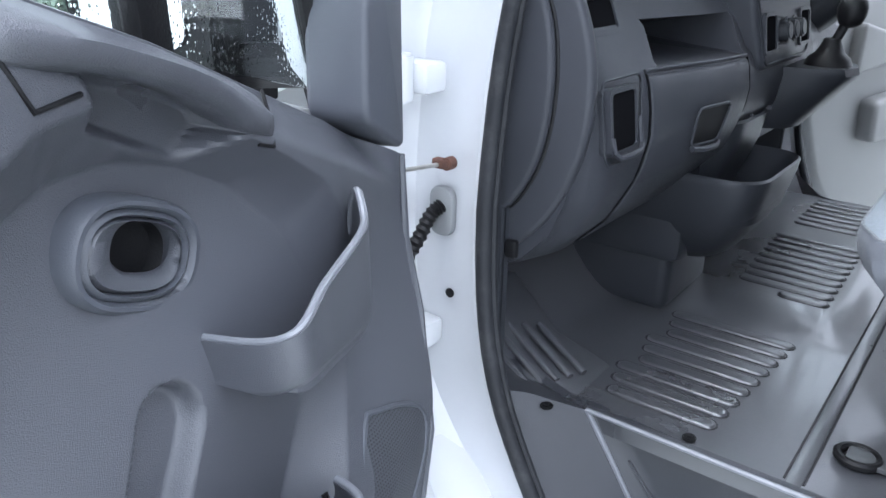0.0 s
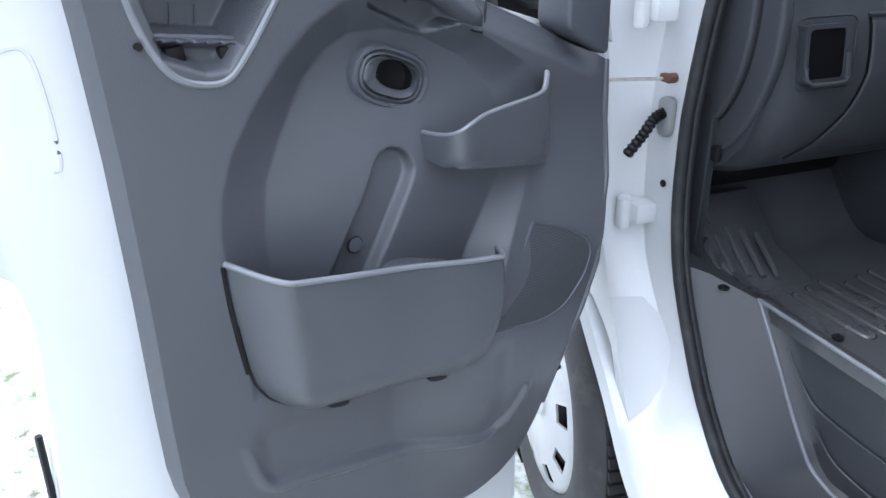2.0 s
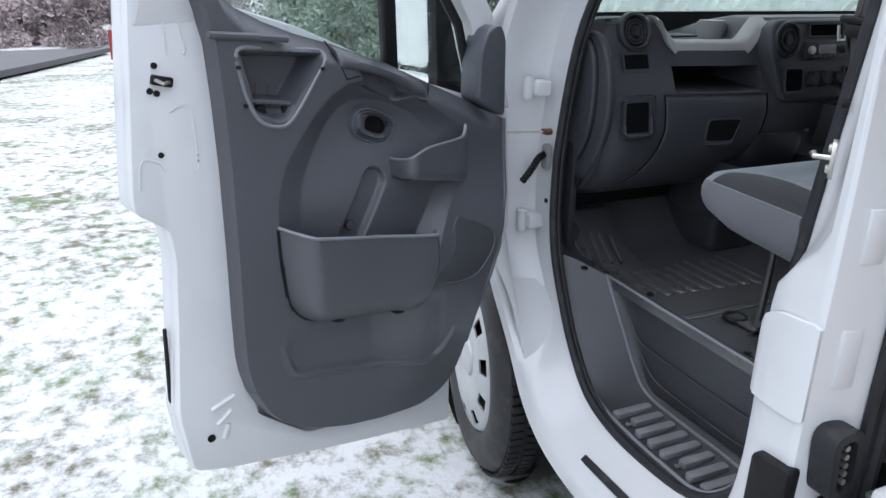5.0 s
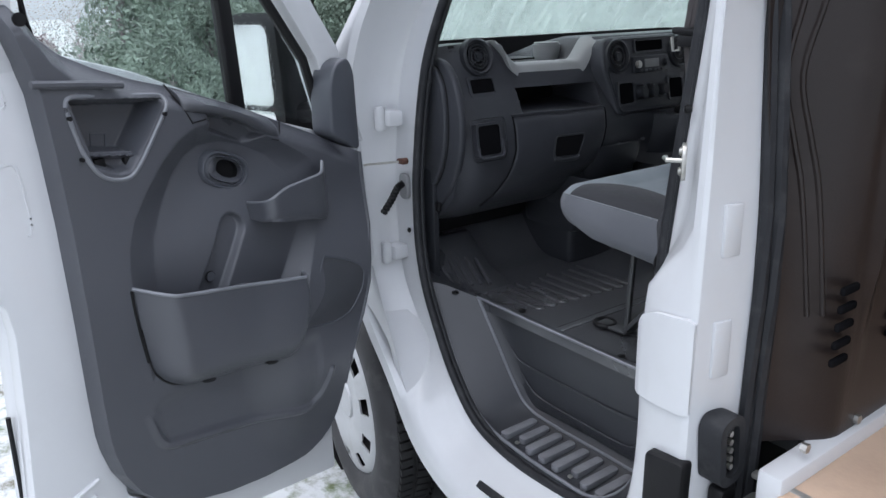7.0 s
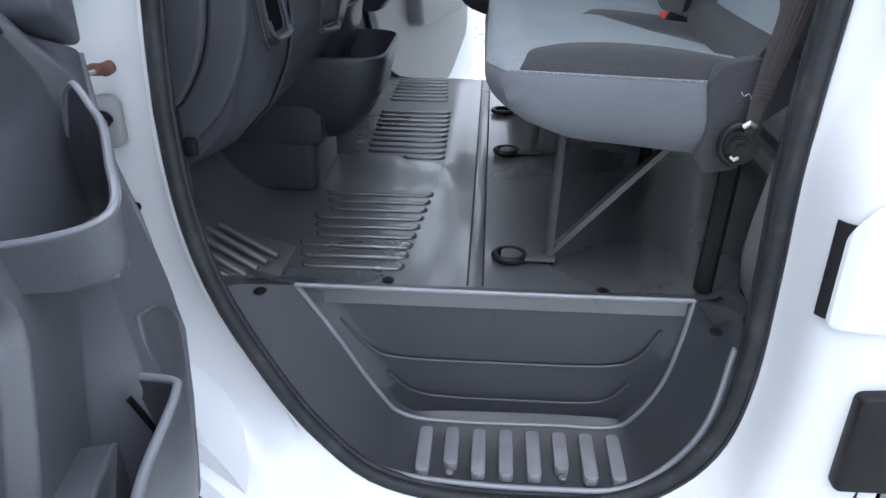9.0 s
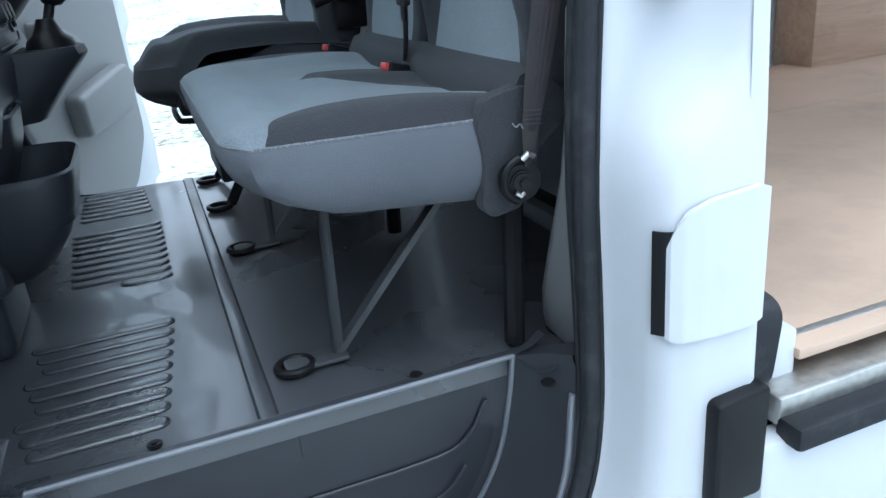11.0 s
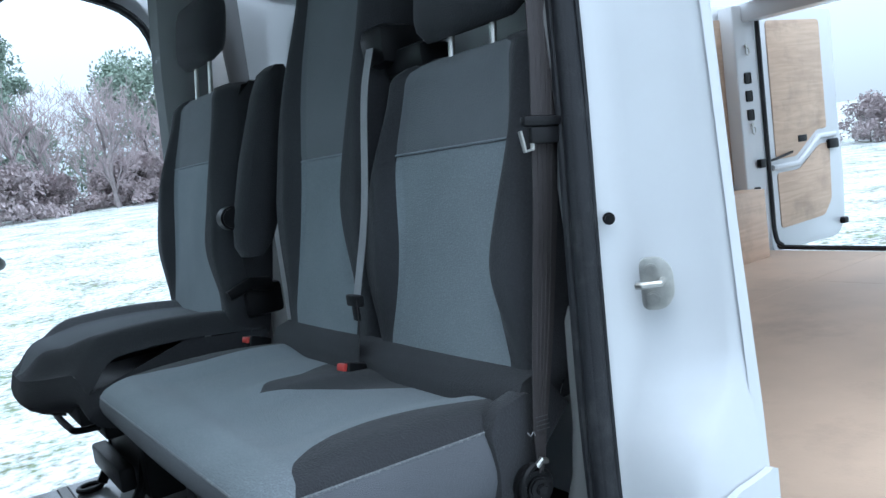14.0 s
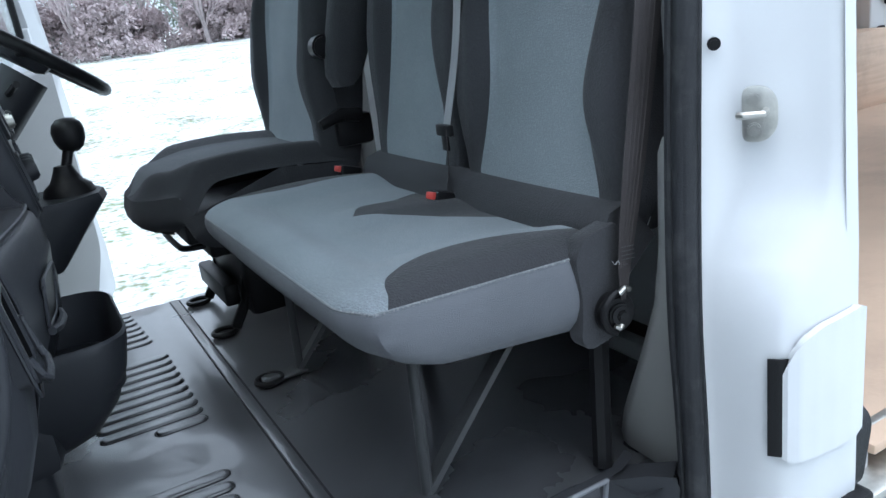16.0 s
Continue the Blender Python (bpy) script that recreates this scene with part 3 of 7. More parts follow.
part("underbody", rbox((4.3, 1.7, 0.10), (1.45, YC, 0.42), 0.02), BLACK, van, "black underbody")

# front wheel
wheel = part("wheel", cyl(0.20, 0.17, pose(WHEEL.x, WHEEL.y + 0.11, WHEEL.z, 90, 0, 0), 32), BLACK, van)


def ring_prof(prof, seg=64, c=WHEEL):
    rings = []
    for i in range(seg):
        a = math.tau * i / seg
        rings.append([(c.x + r * math.cos(a), c.y + y, c.z + r * math.sin(a)) for r, y in prof])
    return loft(rings, closed=False, caps=False, loop=True)


TY_R = 0.412
part("tyre_sidewall", ring_prof([(0.262, 0.0), (0.275, -0.018), (0.30, -0.028), (0.335, -0.030), (0.365, -0.024), (0.392, -0.006), (TY_R - 0.008, 0.012)]), TYRE_SIDE, wheel, "dusty grey tyre sidewall")
part("tyre", ring_prof([(TY_R - 0.012, 0.010), (TY_R, 0.025), (TY_R + 0.004, 0.08), (TY_R + 0.004, 0.16), (TY_R, 0.205), (0.38, 0.23), (0.30, 0.235), (0.26, 0.21)]), TYRE, wheel, "black winter tyre tread")
blocks = []
for i in range(84):
    a = math.tau * i / 84
    for y, w, skew in ((0.030, 0.040, 5), (0.085, 0.042, -8), (0.142, 0.042, 8), (0.195, 0.036, -5)):
        b = a + (0.018 if y in (0.085, 0.195) else 0)
        m = Matrix.Translation((WHEEL.x + (TY_R + 0.007) * math.cos(b), WHEEL.y + y, WHEEL.z + (TY_R + 0.007) * math.sin(b))) @ Matrix.Rotation(-b, 4, "Y") @ Matrix.Rotation(radians(skew), 4, "X")
        blocks.append(rbox((0.012, w, 0.023), bevel=0, m=m))
tagged(part("tyre_tread", join(*blocks), TYRE, wheel, smooth=0), kind="stuff")


def hubcap_bm():
    """A dished cover with ten dark windows round its rim."""
    bm = bmesh.new()
    seg, win = 100, 10
    rs = [0.0, 0.03, 0.062, 0.068, 0.075, 0.15, 0.175, 0.19, 0.225, 0.238, 0.258, 0.266]
    ys = [-0.030, -0.029, -0.026, -0.018, -0.022, -0.030, -0.031, -0.030, -0.022, -0.018, -0.012, 0.0]
    grid = []
    for r, y in zip(rs, ys):
        grid.append([bm.verts.new((WHEEL.x + r * math.cos(math.tau * k / seg), WHEEL.y + y - 0.004, WHEEL.z + r * math.sin(math.tau * k / seg))) for k in range(seg)] if r else [bm.verts.new((WHEEL.x, WHEEL.y + y, WHEEL.z))] * seg)
    for i in range(len(rs) - 1):
        for k in range(seg):
            j = (k + 1) % seg
            spoke = k % 10
            if 7 <= i <= 8 and 3 <= spoke <= 6:
                continue
            if i == 6 and 4 <= spoke <= 5 and False:
                continue
            vs = (grid[i][k], grid[i][j], grid[i + 1][j], grid[i + 1][k])
            bm.faces.new(vs if i else (grid[0][0], grid[1][j], grid[1][k]))
    bmesh.ops.recalc_face_normals(bm, faces=bm.faces)
    bmesh.ops.solidify(bm, geom=list(bm.faces), thickness=0.006)
    return bm


part("hubcap", hubcap_bm(), SILVER, wheel, "scuffed silver plastic wheel cover")
for piece in wheel.children + (wheel,):
    piece.data.transform(Matrix.Translation(WHEEL + Vector((0, -0.012, 0))) @ Matrix.Rotation(radians(-11), 4, "Z") @ Matrix.Translation(-WHEEL))
part("arch_liner", ring_prof([(0.46, 0.02), (0.47, 0.30), (0.2, 0.31)]), BLACK, van, "black wheel arch liner")

# ---- cab floor and steps ----
def hump(x, y):
    """The floor's flat rise over the middle of the van."""
    return 0.014 * sstep(0.68, 0.84, y + 0.25 * (x + 0.25)) * sstep(-0.175, -0.235, x) * sstep(1.80, 1.62, y)


def floor_bm():
    def f(s, t):
        y = 0.235 + (2 * YC - 0.47) * t
        x = -0.95 + 1.49 * s
        z = 0.872
        z += 0.34 * sstep(-0.60, -0.95, x) ** 1.2 + hump(x, y)
        return Vector((x, y, z))
    return thick(sheet(60, 60, f), 0.03)


floor = tagged(part("cab_floor", floor_bm(), MAT_FLOOR, van, "ribbed black rubber cab floor"))


def stadium(x0, x1, y, h, sides=6):
    """A long pad's outline with round ends."""
    a = [(x1 - h + h * math.cos(t), y + h * math.sin(t)) for t in [-math.pi / 2 + math.pi * k / sides for k in range(sides + 1)]]
    b = [(x0 + h + h * math.cos(t), y + h * math.sin(t)) for t in [math.pi / 2 + math.pi * k / sides for k in range(sides + 1)]]
    return a + b


def rib(x0, x1, y, h=0.0145):
    """A long raised rubber pad with rolled edges."""
    z = 0.872
    rings = []
    for inset, dz in ((0.0, -0.001), (0.001, 0.0028), (0.004, 0.0040), (0.008, 0.0042)):
        rings.append([(x, v, z + dz + hump(x, v)) for x, v in stadium(x0 + inset, x1 - inset, y, h - inset)])
    return loft(rings, closed=True, caps=True)


# No groove is cut; a thin dark tube paints its shade.
def rib_groove(x0, x1, y, h=0.0165):
    line = stadium(x0 - 0.002, x1 + 0.002, y, h)
    return tube([(x, v, 0.8722 + hump(x, v)) for x, v in line], 0.0022, 5, True, flat=0.5)


RIBS = [(-0.50 + 0.012 * (k % 3), -0.262 - 0.0035 * k, 0.675 - 0.044 * k) for k in range(9)]
RIBS += [(-0.349, -0.250, 0.885)] + [(-0.445 - 0.002 * k, -0.251 - 0.0006 * k, 0.929 + 0.044 * k) for k in range(9)]
RIBS += [(-0.45, -0.272 - 0.003 * k, 1.415 + 0.044 * k) for k in range(7)]
for x0, x1, y in RIBS:
    pad_ = part("mat_rib", rib(x0, x1, y), MAT_FLOOR, floor, smooth=60)
    part("rib_groove", rib_groove(x0, x1, y), GROOVE, pad_)
for k in range(5):
    part("mat_rib", tube([(-0.70 + 0.016 * k, 0.24 + 0.028 * k, 0.955 - 0.006 * k), (-0.57 + 0.012 * k, 0.215 + 0.026 * k, 0.886)], 0.0065, 8), MAT_FLOOR, floor)
part("foot_ramp", prism([(-0.66, 0.862), (-0.50, 0.872), (-0.62, 0.905), (-0.72, 1.0), (-0.75, 1.0)], -0.40, -0.175, frame3((0, 0, 0), (1, 0, 0), (0, 0, 1), (0, -1, 0)), 0.01), MAT_FLOOR, van, "sloping ribbed footrest by the pillar")
strip = part("floor_joint", prism([(-0.1665, 0.250), (-0.1445, 0.250), (-0.1445, 1.745), (-0.1665, 1.745)], 0.868, 0.8738, None, 0.001), MAT_FLOOR, floor, "flat raised joint strip")
for x in (-0.1690, -0.1420):
    part("joint_groove", tube([(x, 0.26, 0.8722), (x, 1.0, 0.8722), (x, 1.74, 0.8722)], 0.0022, 5, flat=0.5), GROOVE, strip)
part("tunnel_hump", rbox((0.44, 0.25, 0.20), (-0.74, 0.79, 0.965), 0.025, 3), DASH2, van, "dark raised tunnel below the dashboard")


def step_well(flip):
    """Dished step: side walls from the seal to the riser, tread and riser."""
    n = 48
    rim = spline([(-0.575, 0.925, 0.125), (-0.492, 0.765, 0.115), (-0.395, 0.635, 0.11), (-0.30, 0.567, 0.108), (-0.16, 0.545, 0.105), (0.0, 0.542, 0.105), (0.125, 0.550, 0.105), (0.20, 0.605, 0.108), (0.245, 0.70, 0.11), (0.268, 0.85, 0.115), (0.262, 0.915, 0.125)], 8)
    mid = spline([(-0.545, 0.912, 0.165), (-0.445, 0.738, 0.165), (-0.34, 0.605, 0.155), (-0.28, 0.553, 0.14), (-0.16, 0.545, 0.14), (0.0, 0.545, 0.14), (0.135, 0.548, 0.14), (0.188, 0.600, 0.155), (0.228, 0.715, 0.165), (0.250, 0.82, 0.165), (0.245, 0.905, 0.165)], 8)
    inn = spline([(-0.467, 0.880, 0.225), (-0.405, 0.775, 0.235), (-0.335, 0.640, 0.255), (-0.285, 0.575, 0.268), (-0.18, 0.556, 0.275), (0.0, 0.556, 0.278), (0.115, 0.560, 0.275), (0.158, 0.600, 0.268), (0.195, 0.690, 0.255), (0.210, 0.80, 0.235), (0.216, 0.878, 0.225)], 8)
    back = [(p.x + (0.012 if p.x < -0.1 else -0.012), max(p.y, 0.572), p.z + 0.016) for p in inn]
    cx = -0.12
    rings = [rim, mid, inn, [Vector(p) for p in back]]
    deep = []
    for t in (0.12, 0.35, 0.7, 1.0):
        deep.append([Vector((p.x + (cx - p.x) * t * 0.999, p.y + (0.86 - p.y) * t * 0.75, 0.252 + 0.028 * sstep(0.88, 0.56, p.y + (0.86 - p.y) * t * 0.75))) for p in rings[3]])
    rings += deep
    bm = loft([[(p.x, 2 * YC - p.z if flip else p.z, p.y) for p in ring] for ring in rings], closed=False, caps=False)
    return bm


for flip in (False, True):
    well = part("step_well", step_well(flip), STEP, van, "moulded dark grey cab step", smooth=50)
    if not flip:
        edge = spline([(-0.467, 0.225, 0.882), (-0.405, 0.235, 0.777), (-0.335, 0.253, 0.642), (-0.285, 0.266, 0.577), (-0.18, 0.273, 0.559), (0.0, 0.276, 0.559), (0.115, 0.273, 0.563), (0.158, 0.266, 0.602), (0.195, 0.253, 0.692), (0.210, 0.235, 0.80), (0.216, 0.225, 0.880)], 6)
        # pale tubes paint the bright line along riser and step edges
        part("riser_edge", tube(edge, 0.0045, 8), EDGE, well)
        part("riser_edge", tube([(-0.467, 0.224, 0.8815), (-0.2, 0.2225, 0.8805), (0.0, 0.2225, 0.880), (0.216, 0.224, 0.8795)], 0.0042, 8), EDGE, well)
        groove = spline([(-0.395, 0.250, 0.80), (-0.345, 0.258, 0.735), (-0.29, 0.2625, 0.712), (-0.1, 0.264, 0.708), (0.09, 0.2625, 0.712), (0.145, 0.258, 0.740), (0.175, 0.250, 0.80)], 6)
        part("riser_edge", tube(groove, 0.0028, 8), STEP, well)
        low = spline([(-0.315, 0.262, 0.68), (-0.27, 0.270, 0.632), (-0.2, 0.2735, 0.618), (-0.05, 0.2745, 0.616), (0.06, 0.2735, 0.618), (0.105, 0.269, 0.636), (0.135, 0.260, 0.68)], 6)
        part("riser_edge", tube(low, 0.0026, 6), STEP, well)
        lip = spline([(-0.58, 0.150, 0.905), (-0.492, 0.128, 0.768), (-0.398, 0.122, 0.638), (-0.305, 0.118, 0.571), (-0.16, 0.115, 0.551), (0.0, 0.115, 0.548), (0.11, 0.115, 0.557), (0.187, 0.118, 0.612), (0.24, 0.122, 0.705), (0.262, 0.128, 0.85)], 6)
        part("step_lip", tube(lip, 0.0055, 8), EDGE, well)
        for k in range(8):
            x = -0.240 + 0.0505 * k
            short = k in (1, 5)
            part("tread_bar", prism(rounded([(x - 0.013, 0.150 if short else 0.128), (x + 0.013, 0.150 if short else 0.128), (x + 0.013, 0.252), (x - 0.013, 0.252)], 0.011), 0.545, 0.5640, None, 0.002), TREAD, well, "worn grey tread bar")
        for x in (-0.19, 0.013):
            part("screw", cyl(0.007, 0.006, pose(x, 0.137, 0.555), 12, bevel=0.002), STEEL, well)
for (x, y, z) in ((-0.515, 0.178, 0.893), (-0.31, 0.262, 0.877), (0.066, 0.250, 0.877), (0.235, 0.150, 0.866)):
    part("screw", join(cyl(0.011, 0.006, pose(x, y, z), 14, bevel=0.002), cyl(0.005, 0.010, pose(x, y, z), 6)), BLACK, floor)
part("floor_edge", loft([[(x, y, z) for x, z in ((-0.555, 0.90), (-0.50, 0.885), (-0.465, 0.879), (0.0, 0.878), (0.216, 0.879), (0.25, 0.885), (0.272, 0.90))] for y, dz in ((0.226, 0), (0.245, 0))], closed=False, caps=False), STEP, van, "raised edge of the cab floor")
part("floor_edge", loft([[(-0.66, 0.135, 0.945), (-0.62, 0.130, 0.935), (-0.575, 0.128, 0.922), (-0.545, 0.165, 0.908), (-0.467, 0.225, 0.880), (-0.44, 0.235, 0.879)], [(-0.70, 0.25, 0.95), (-0.64, 0.25, 0.915), (-0.58, 0.25, 0.888), (-0.54, 0.25, 0.879), (-0.48, 0.26, 0.877), (-0.44, 0.26, 0.876)]], closed=False, caps=False), STEP, van)
part("floor_edge", loft([[(0.216, 0.226, 0.879), (0.235, 0.17, 0.868), (0.262, 0.135, 0.90)], [(0.24, 0.30, 0.875), (0.27, 0.24, 0.876), (0.30, 0.16, 0.91)]], closed=False, caps=False), STEP, van)
part("firewall", prism([(-0.95, 0.85), (-0.93, 1.6), (-0.98, 1.6), (-1.0, 0.85)], -1.80, -0.18, frame3((0, 0, 0), (1, 0, 0), (0, 0, 1), (0, -1, 0))), BLACK, van, "black firewall under the dashboard")
for flip in (False, True):
    y0, y1 = (0.172, 0.20) if not flip else (1.78, 1.808)
    part("kick_panel", rbox((0.36, y1 - y0, 0.42), (-0.79, (y0 + y1) / 2, 1.05), 0.02), DASH2, van, "dark kick panel below the dashboard")
part("sill_strip", rbox((0.46, 0.006, 0.022), bevel=0.002, m=pose(-0.12, 0.012, 0.468, -55, 0, 0)), RUBBER, van, "black rubber strip on the white sill")

# ---- bulkhead and load space ----
def bulkhead_bm():
    """A pressed panel with upright swages."""
    ribs = [0.30 + 0.27 * k for k in range(7)]

    def f(s, t):
        y, z = 0.10 + 1.86 * s, 0.90 + 1.36 * t
        d = min(abs(y - r - 0.05 * sstep(1.75, 2.1, z)) for r in ribs)
        lift = 0.016 * (1 - sstep(0.006, 0.020, d)) * sstep(1.12, 1.2, z)
        return Vector((0.585 + lift - (0.085 + 0.05 * sstep(1.2, 1.85, z)) * (1 - sstep(0.11, 0.27, y)), y, z))
    return thick(sheet(150, 16, f), 0.004)


bulkhead = tagged(part("bulkhead", bulkhead_bm(), BROWN, van, "dark brown steel bulkhead with pressed ribs"))
for off in (0.0, 0.022, 0.205, 0.227):
    ridge = [(y + off, z) for y, z in ((0.175, 2.05), (0.168, 1.80), (0.156, 1.70), (0.136, 1.585), (0.148, 1.48), (0.162, 1.382), (0.184, 1.157))]
    part("rib", tube(spline([(0.588 - (0.085 + 0.05 * sstep(1.2, 1.85, z)) * (1 - sstep(0.11, 0.27, y)), y, z) for y, z in ridge], 4), 0.006, 8, up=(1, 0, 0)), BROWN, bulkhead)
part("bulkhead_lining", rbox((0.012, 1.40, 1.30), (0.560, YC, 1.60), 0.003), PAINT, van, "white painted cab side of the bulkhead")
for y in (0.195, 0.405):
    for k in range(5):
        m = pose(0.594, y + 0.025 - 0.0018 * k, 1.215 - 0.034 * k, 0, 0, 0)
        # solid black bar in place of the louvre's unlit slot
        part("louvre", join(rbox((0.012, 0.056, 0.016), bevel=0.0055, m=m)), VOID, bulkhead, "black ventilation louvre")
for y, z in ((0.14, 0.925), (0.33, 0.915), (0.62, 0.915), (1.0, 0.915)):
    part("bolt", cyl(0.010, 0.012, pose(0.592, y, z, 0, 90, 0), 6), STEEL, bulkhead)
part("bulkhead_foot", rbox((0.05, 1.88, 0.09), (0.58, YC, 0.855), 0.008), PAINT, van, "white rail below the bulkhead")
part("opening_seal", join(tube([(0.496 - 0.05 * sstep(1.2, 1.85, z), 0.100 + lean(1, z), z) for z in (0.62, 0.8, 1.0, 1.2, 1.35, 1.5, 1.65, 1.8, 2.1)], 0.013, 8), tube([(0.506 - 0.05 * sstep(1.2, 1.85, z), 0.120 + lean(1, z), z) for z in (0.62, 0.8, 1.0, 1.2, 1.35, 1.5, 1.65, 1.8, 2.1)], 0.014, 8)), RUBBER, van, "black seal of the sliding door opening")
floor_load = part("load_floor", rbox((3.06, 1.90, 0.018), (2.13, YC, 0.858), 0.003), PLYFLOOR, van, "scuffed plywood load floor")
part("floor_joint", rbox((3.0, 0.002, 0.004), (2.13, 1.25, 0.8655), 0), PLY, floor_load)
part("floor_joint", rbox((0.002, 1.85, 0.004), (2.9, YC, 0.8655), 0), PLY, floor_load)
part("sliding_door_sill", join(rbox((1.30, 0.09, 0.05), (1.18, 0.045, 0.80), 0.008), rbox((1.30, 0.018, 0.012), (1.18, 0.085, 0.862), 0.003)), STEEL, van, "worn steel sill of the sliding door")
part("sliding_door_track", rbox((1.30, 0.05, 0.04), (1.18, -0.015, 0.775), 0.008), RUBBER, van)
part("outer_sill", rbox((1.36, 0.05, 0.36), (1.17, 0.01, 0.585), 0.015), PAINT, van, "white sill below the sliding door")
for x0, x1, z0, z1 in ((0.62, 1.6, 1.27, 2.2), (1.62, 2.6, 1.27, 2.2), (2.62, 3.50, 1.27, 2.2), (0.62, 1.6, 0.87, 1.26), (1.62, 2.35, 0.87, 1.26)):
    part("side_lining", rbox((x1 - x0, 0.012, z1 - z0), ((x0 + x1) / 2, 1.985, (z0 + z1) / 2), 0.002), PLY, van, "plywood side lining")
part("wheel_box", rbox((1.05, 0.22, 0.38), (2.94, 1.885, 1.055), 0.004), PLY, van, "plywood wheel arch box")


post = part("rear_post", prism(rounded([(3.50, 1.99), (3.50, 1.90), (3.60, 1.885), (3.66, 1.87), (3.68, 2.03)], 0.012), 0.87, 2.26, None, 0.004), PAINT, van, "white rear corner post with openings")
for z in (1.86, 1.76, 1.655):
    part("post_opening", rbox((0.05, 0.006, 0.062), bevel=0.008, m=pose(3.575, 1.886, z, 0, 0, -8)), BLACK, post, "square black opening in the post")
part("post_vent", rbox((0.045, 0.006, 0.15), bevel=0.008, m=pose(3.575, 1.886, 1.17, 0, 0, -8)), BLACK, post, "black vent grille")
for k in range(9):
    part("vent_slat", rbox((0.036, 0.006, 0.004), bevel=0, m=pose(3.575, 1.882, 1.115 + 0.0135 * k, 0, 0, -8)), GREYTRIM, post)
for z in (2.02, 1.58, 0.99):
    part("lashing_ring", join(tube([(3.575 + 0.016 * math.cos(a), 1.874, z - 0.012 + 0.022 * math.sin(a)) for a in [math.tau * i / 14 for i in range(14)]], 0.004, 6, True, up=(0, 1, 0)), cyl(0.010, 0.008, pose(3.575, 1.88, z + 0.018, 90, 0, 0), 10)), STEEL, post, "steel lashing ring")
part("rear_seal", tube(spline([(3.672, 1.862, 2.24), (3.672, 1.862, 1.2), (3.672, 1.858, 0.96), (3.672, 1.82, 0.895), (3.672, 1.7, 0.882), (3.672, 0.3, 0.882)], 6), 0.014, 8, up=(1, 0, 0)), RUBBER, van)
part("rear_header", rbox((0.12, 1.9, 0.10), (3.63, YC, 2.22), 0.01), PAINT, van)
part("rear_sill", rbox((0.05, 1.9, 0.10), (3.685, YC, 0.80), 0.01), BLACK, van)

# rear door, open
rear_door = thing("rear_door", "open white rear door lined with plywood", "door")
RD = frame3((3.71, 1.90, 0), Vector((0.995, -0.09, 0)).normalized(), (0, 0, 1), Vector((-0.09, -0.995, 0)).normalized())
shell = part("door_shell", prism(rounded([(0.0, 0.84), (0.66, 0.84), (0.74, 0.93), (0.76, 1.25), (0.74, 1.60), (0.74, 2.25), (0.0, 2.25)], [0.05, 0.1, 0.06, 0.1, 0.05, 0.05, 0.05]), -0.05, 0.0, RD, 0.012), PAINT, rear_door, "white painted door shell")
part("lining_panel", prism(rounded([(0.09, 0.97), (0.52, 0.99), (0.60, 1.08), (0.62, 1.43), (0.52, 1.43), (0.30, 1.30), (0.09, 1.30)], 0.03), 0.0, 0.006, RD, 0.002), PLY, rear_door, "plywood lining panel")
part("lining_panel", prism(rounded([(0.09, 1.38), (0.28, 1.38), (0.50, 1.52), (0.60, 1.52), (0.60, 2.18), (0.09, 2.18)], 0.03), 0.0, 0.006, RD, 0.002), PLY, rear_door)
part("swage", tube([RD @ Vector(p) for p in ((0.05, 1.335, 0.004), (0.29, 1.335, 0.006), (0.51, 1.475, 0.006), (0.68, 1.475, 0.004))], 0.018, 8), PAINT, rear_door)
part("latch", rbox((0.10, 0.06, 0.03), bevel=0.012, m=RD @ pose(0.64, 1.42, 0.012)), BLACK, rear_door, "black interior latch")
part("pull_recess", rbox((0.085, 0.04, 0.012), bevel=0.006, m=RD @ pose(0.35, 1.36 + 0.12, 0.006)), BLACK, rear_door)
part("bumper", rbox((0.05, 0.04, 0.04), bevel=0.01, m=RD @ pose(0.70, 0.93, 0.012)), BLACK, rear_door)
part("check_strap", join(tube([(3.60, 1.872, 1.375), (3.75, 1.868, 1.385), (3.93, 1.86, 1.41)], 0.008, 6), rbox((0.05, 0.03, 0.05), (3.61, 1.868, 1.375), 0.006)), BLACK, rear_door, "black door check strap")

# ---- pillar fittings on the near side ----
flap = thing("fuel_flap", "white fuel flap standing slightly open on the pillar", "fuel flap")
FLAP_LINE = [(0.316, 0.002), (0.322, -0.012), (0.336, -0.0205), (0.363, -0.026), (0.395, -0.029), (0.432, -0.030), (0.456, -0.027)]


def flap_bm(grow=0.0, push=0.0, upto=1.0, depth=0.010):
    def f(s, t):
        s = s * upto
        x, y = lerp(s * 6, range(7), [p[0] for p in FLAP_LINE]), lerp(s * 6, range(7), [p[1] for p in FLAP_LINE])
        top = lerp(s, [0, 0.06, 0.14, 0.25, 0.4, 0.55, 0.9, 1], [1.078, 1.100, 1.120, 1.140, 1.156, 1.166, 1.173, 1.167]) + grow
        bot = lerp(s, [0, 0.1, 0.25, 0.9, 1], [0.998, 0.987, 0.982, 0.984, 0.990]) - grow * 0.5
        return Vector((x - push, y + push * 0.8, bot + (top - bot) * t))
    return thick(sheet(30, 16, f), depth)


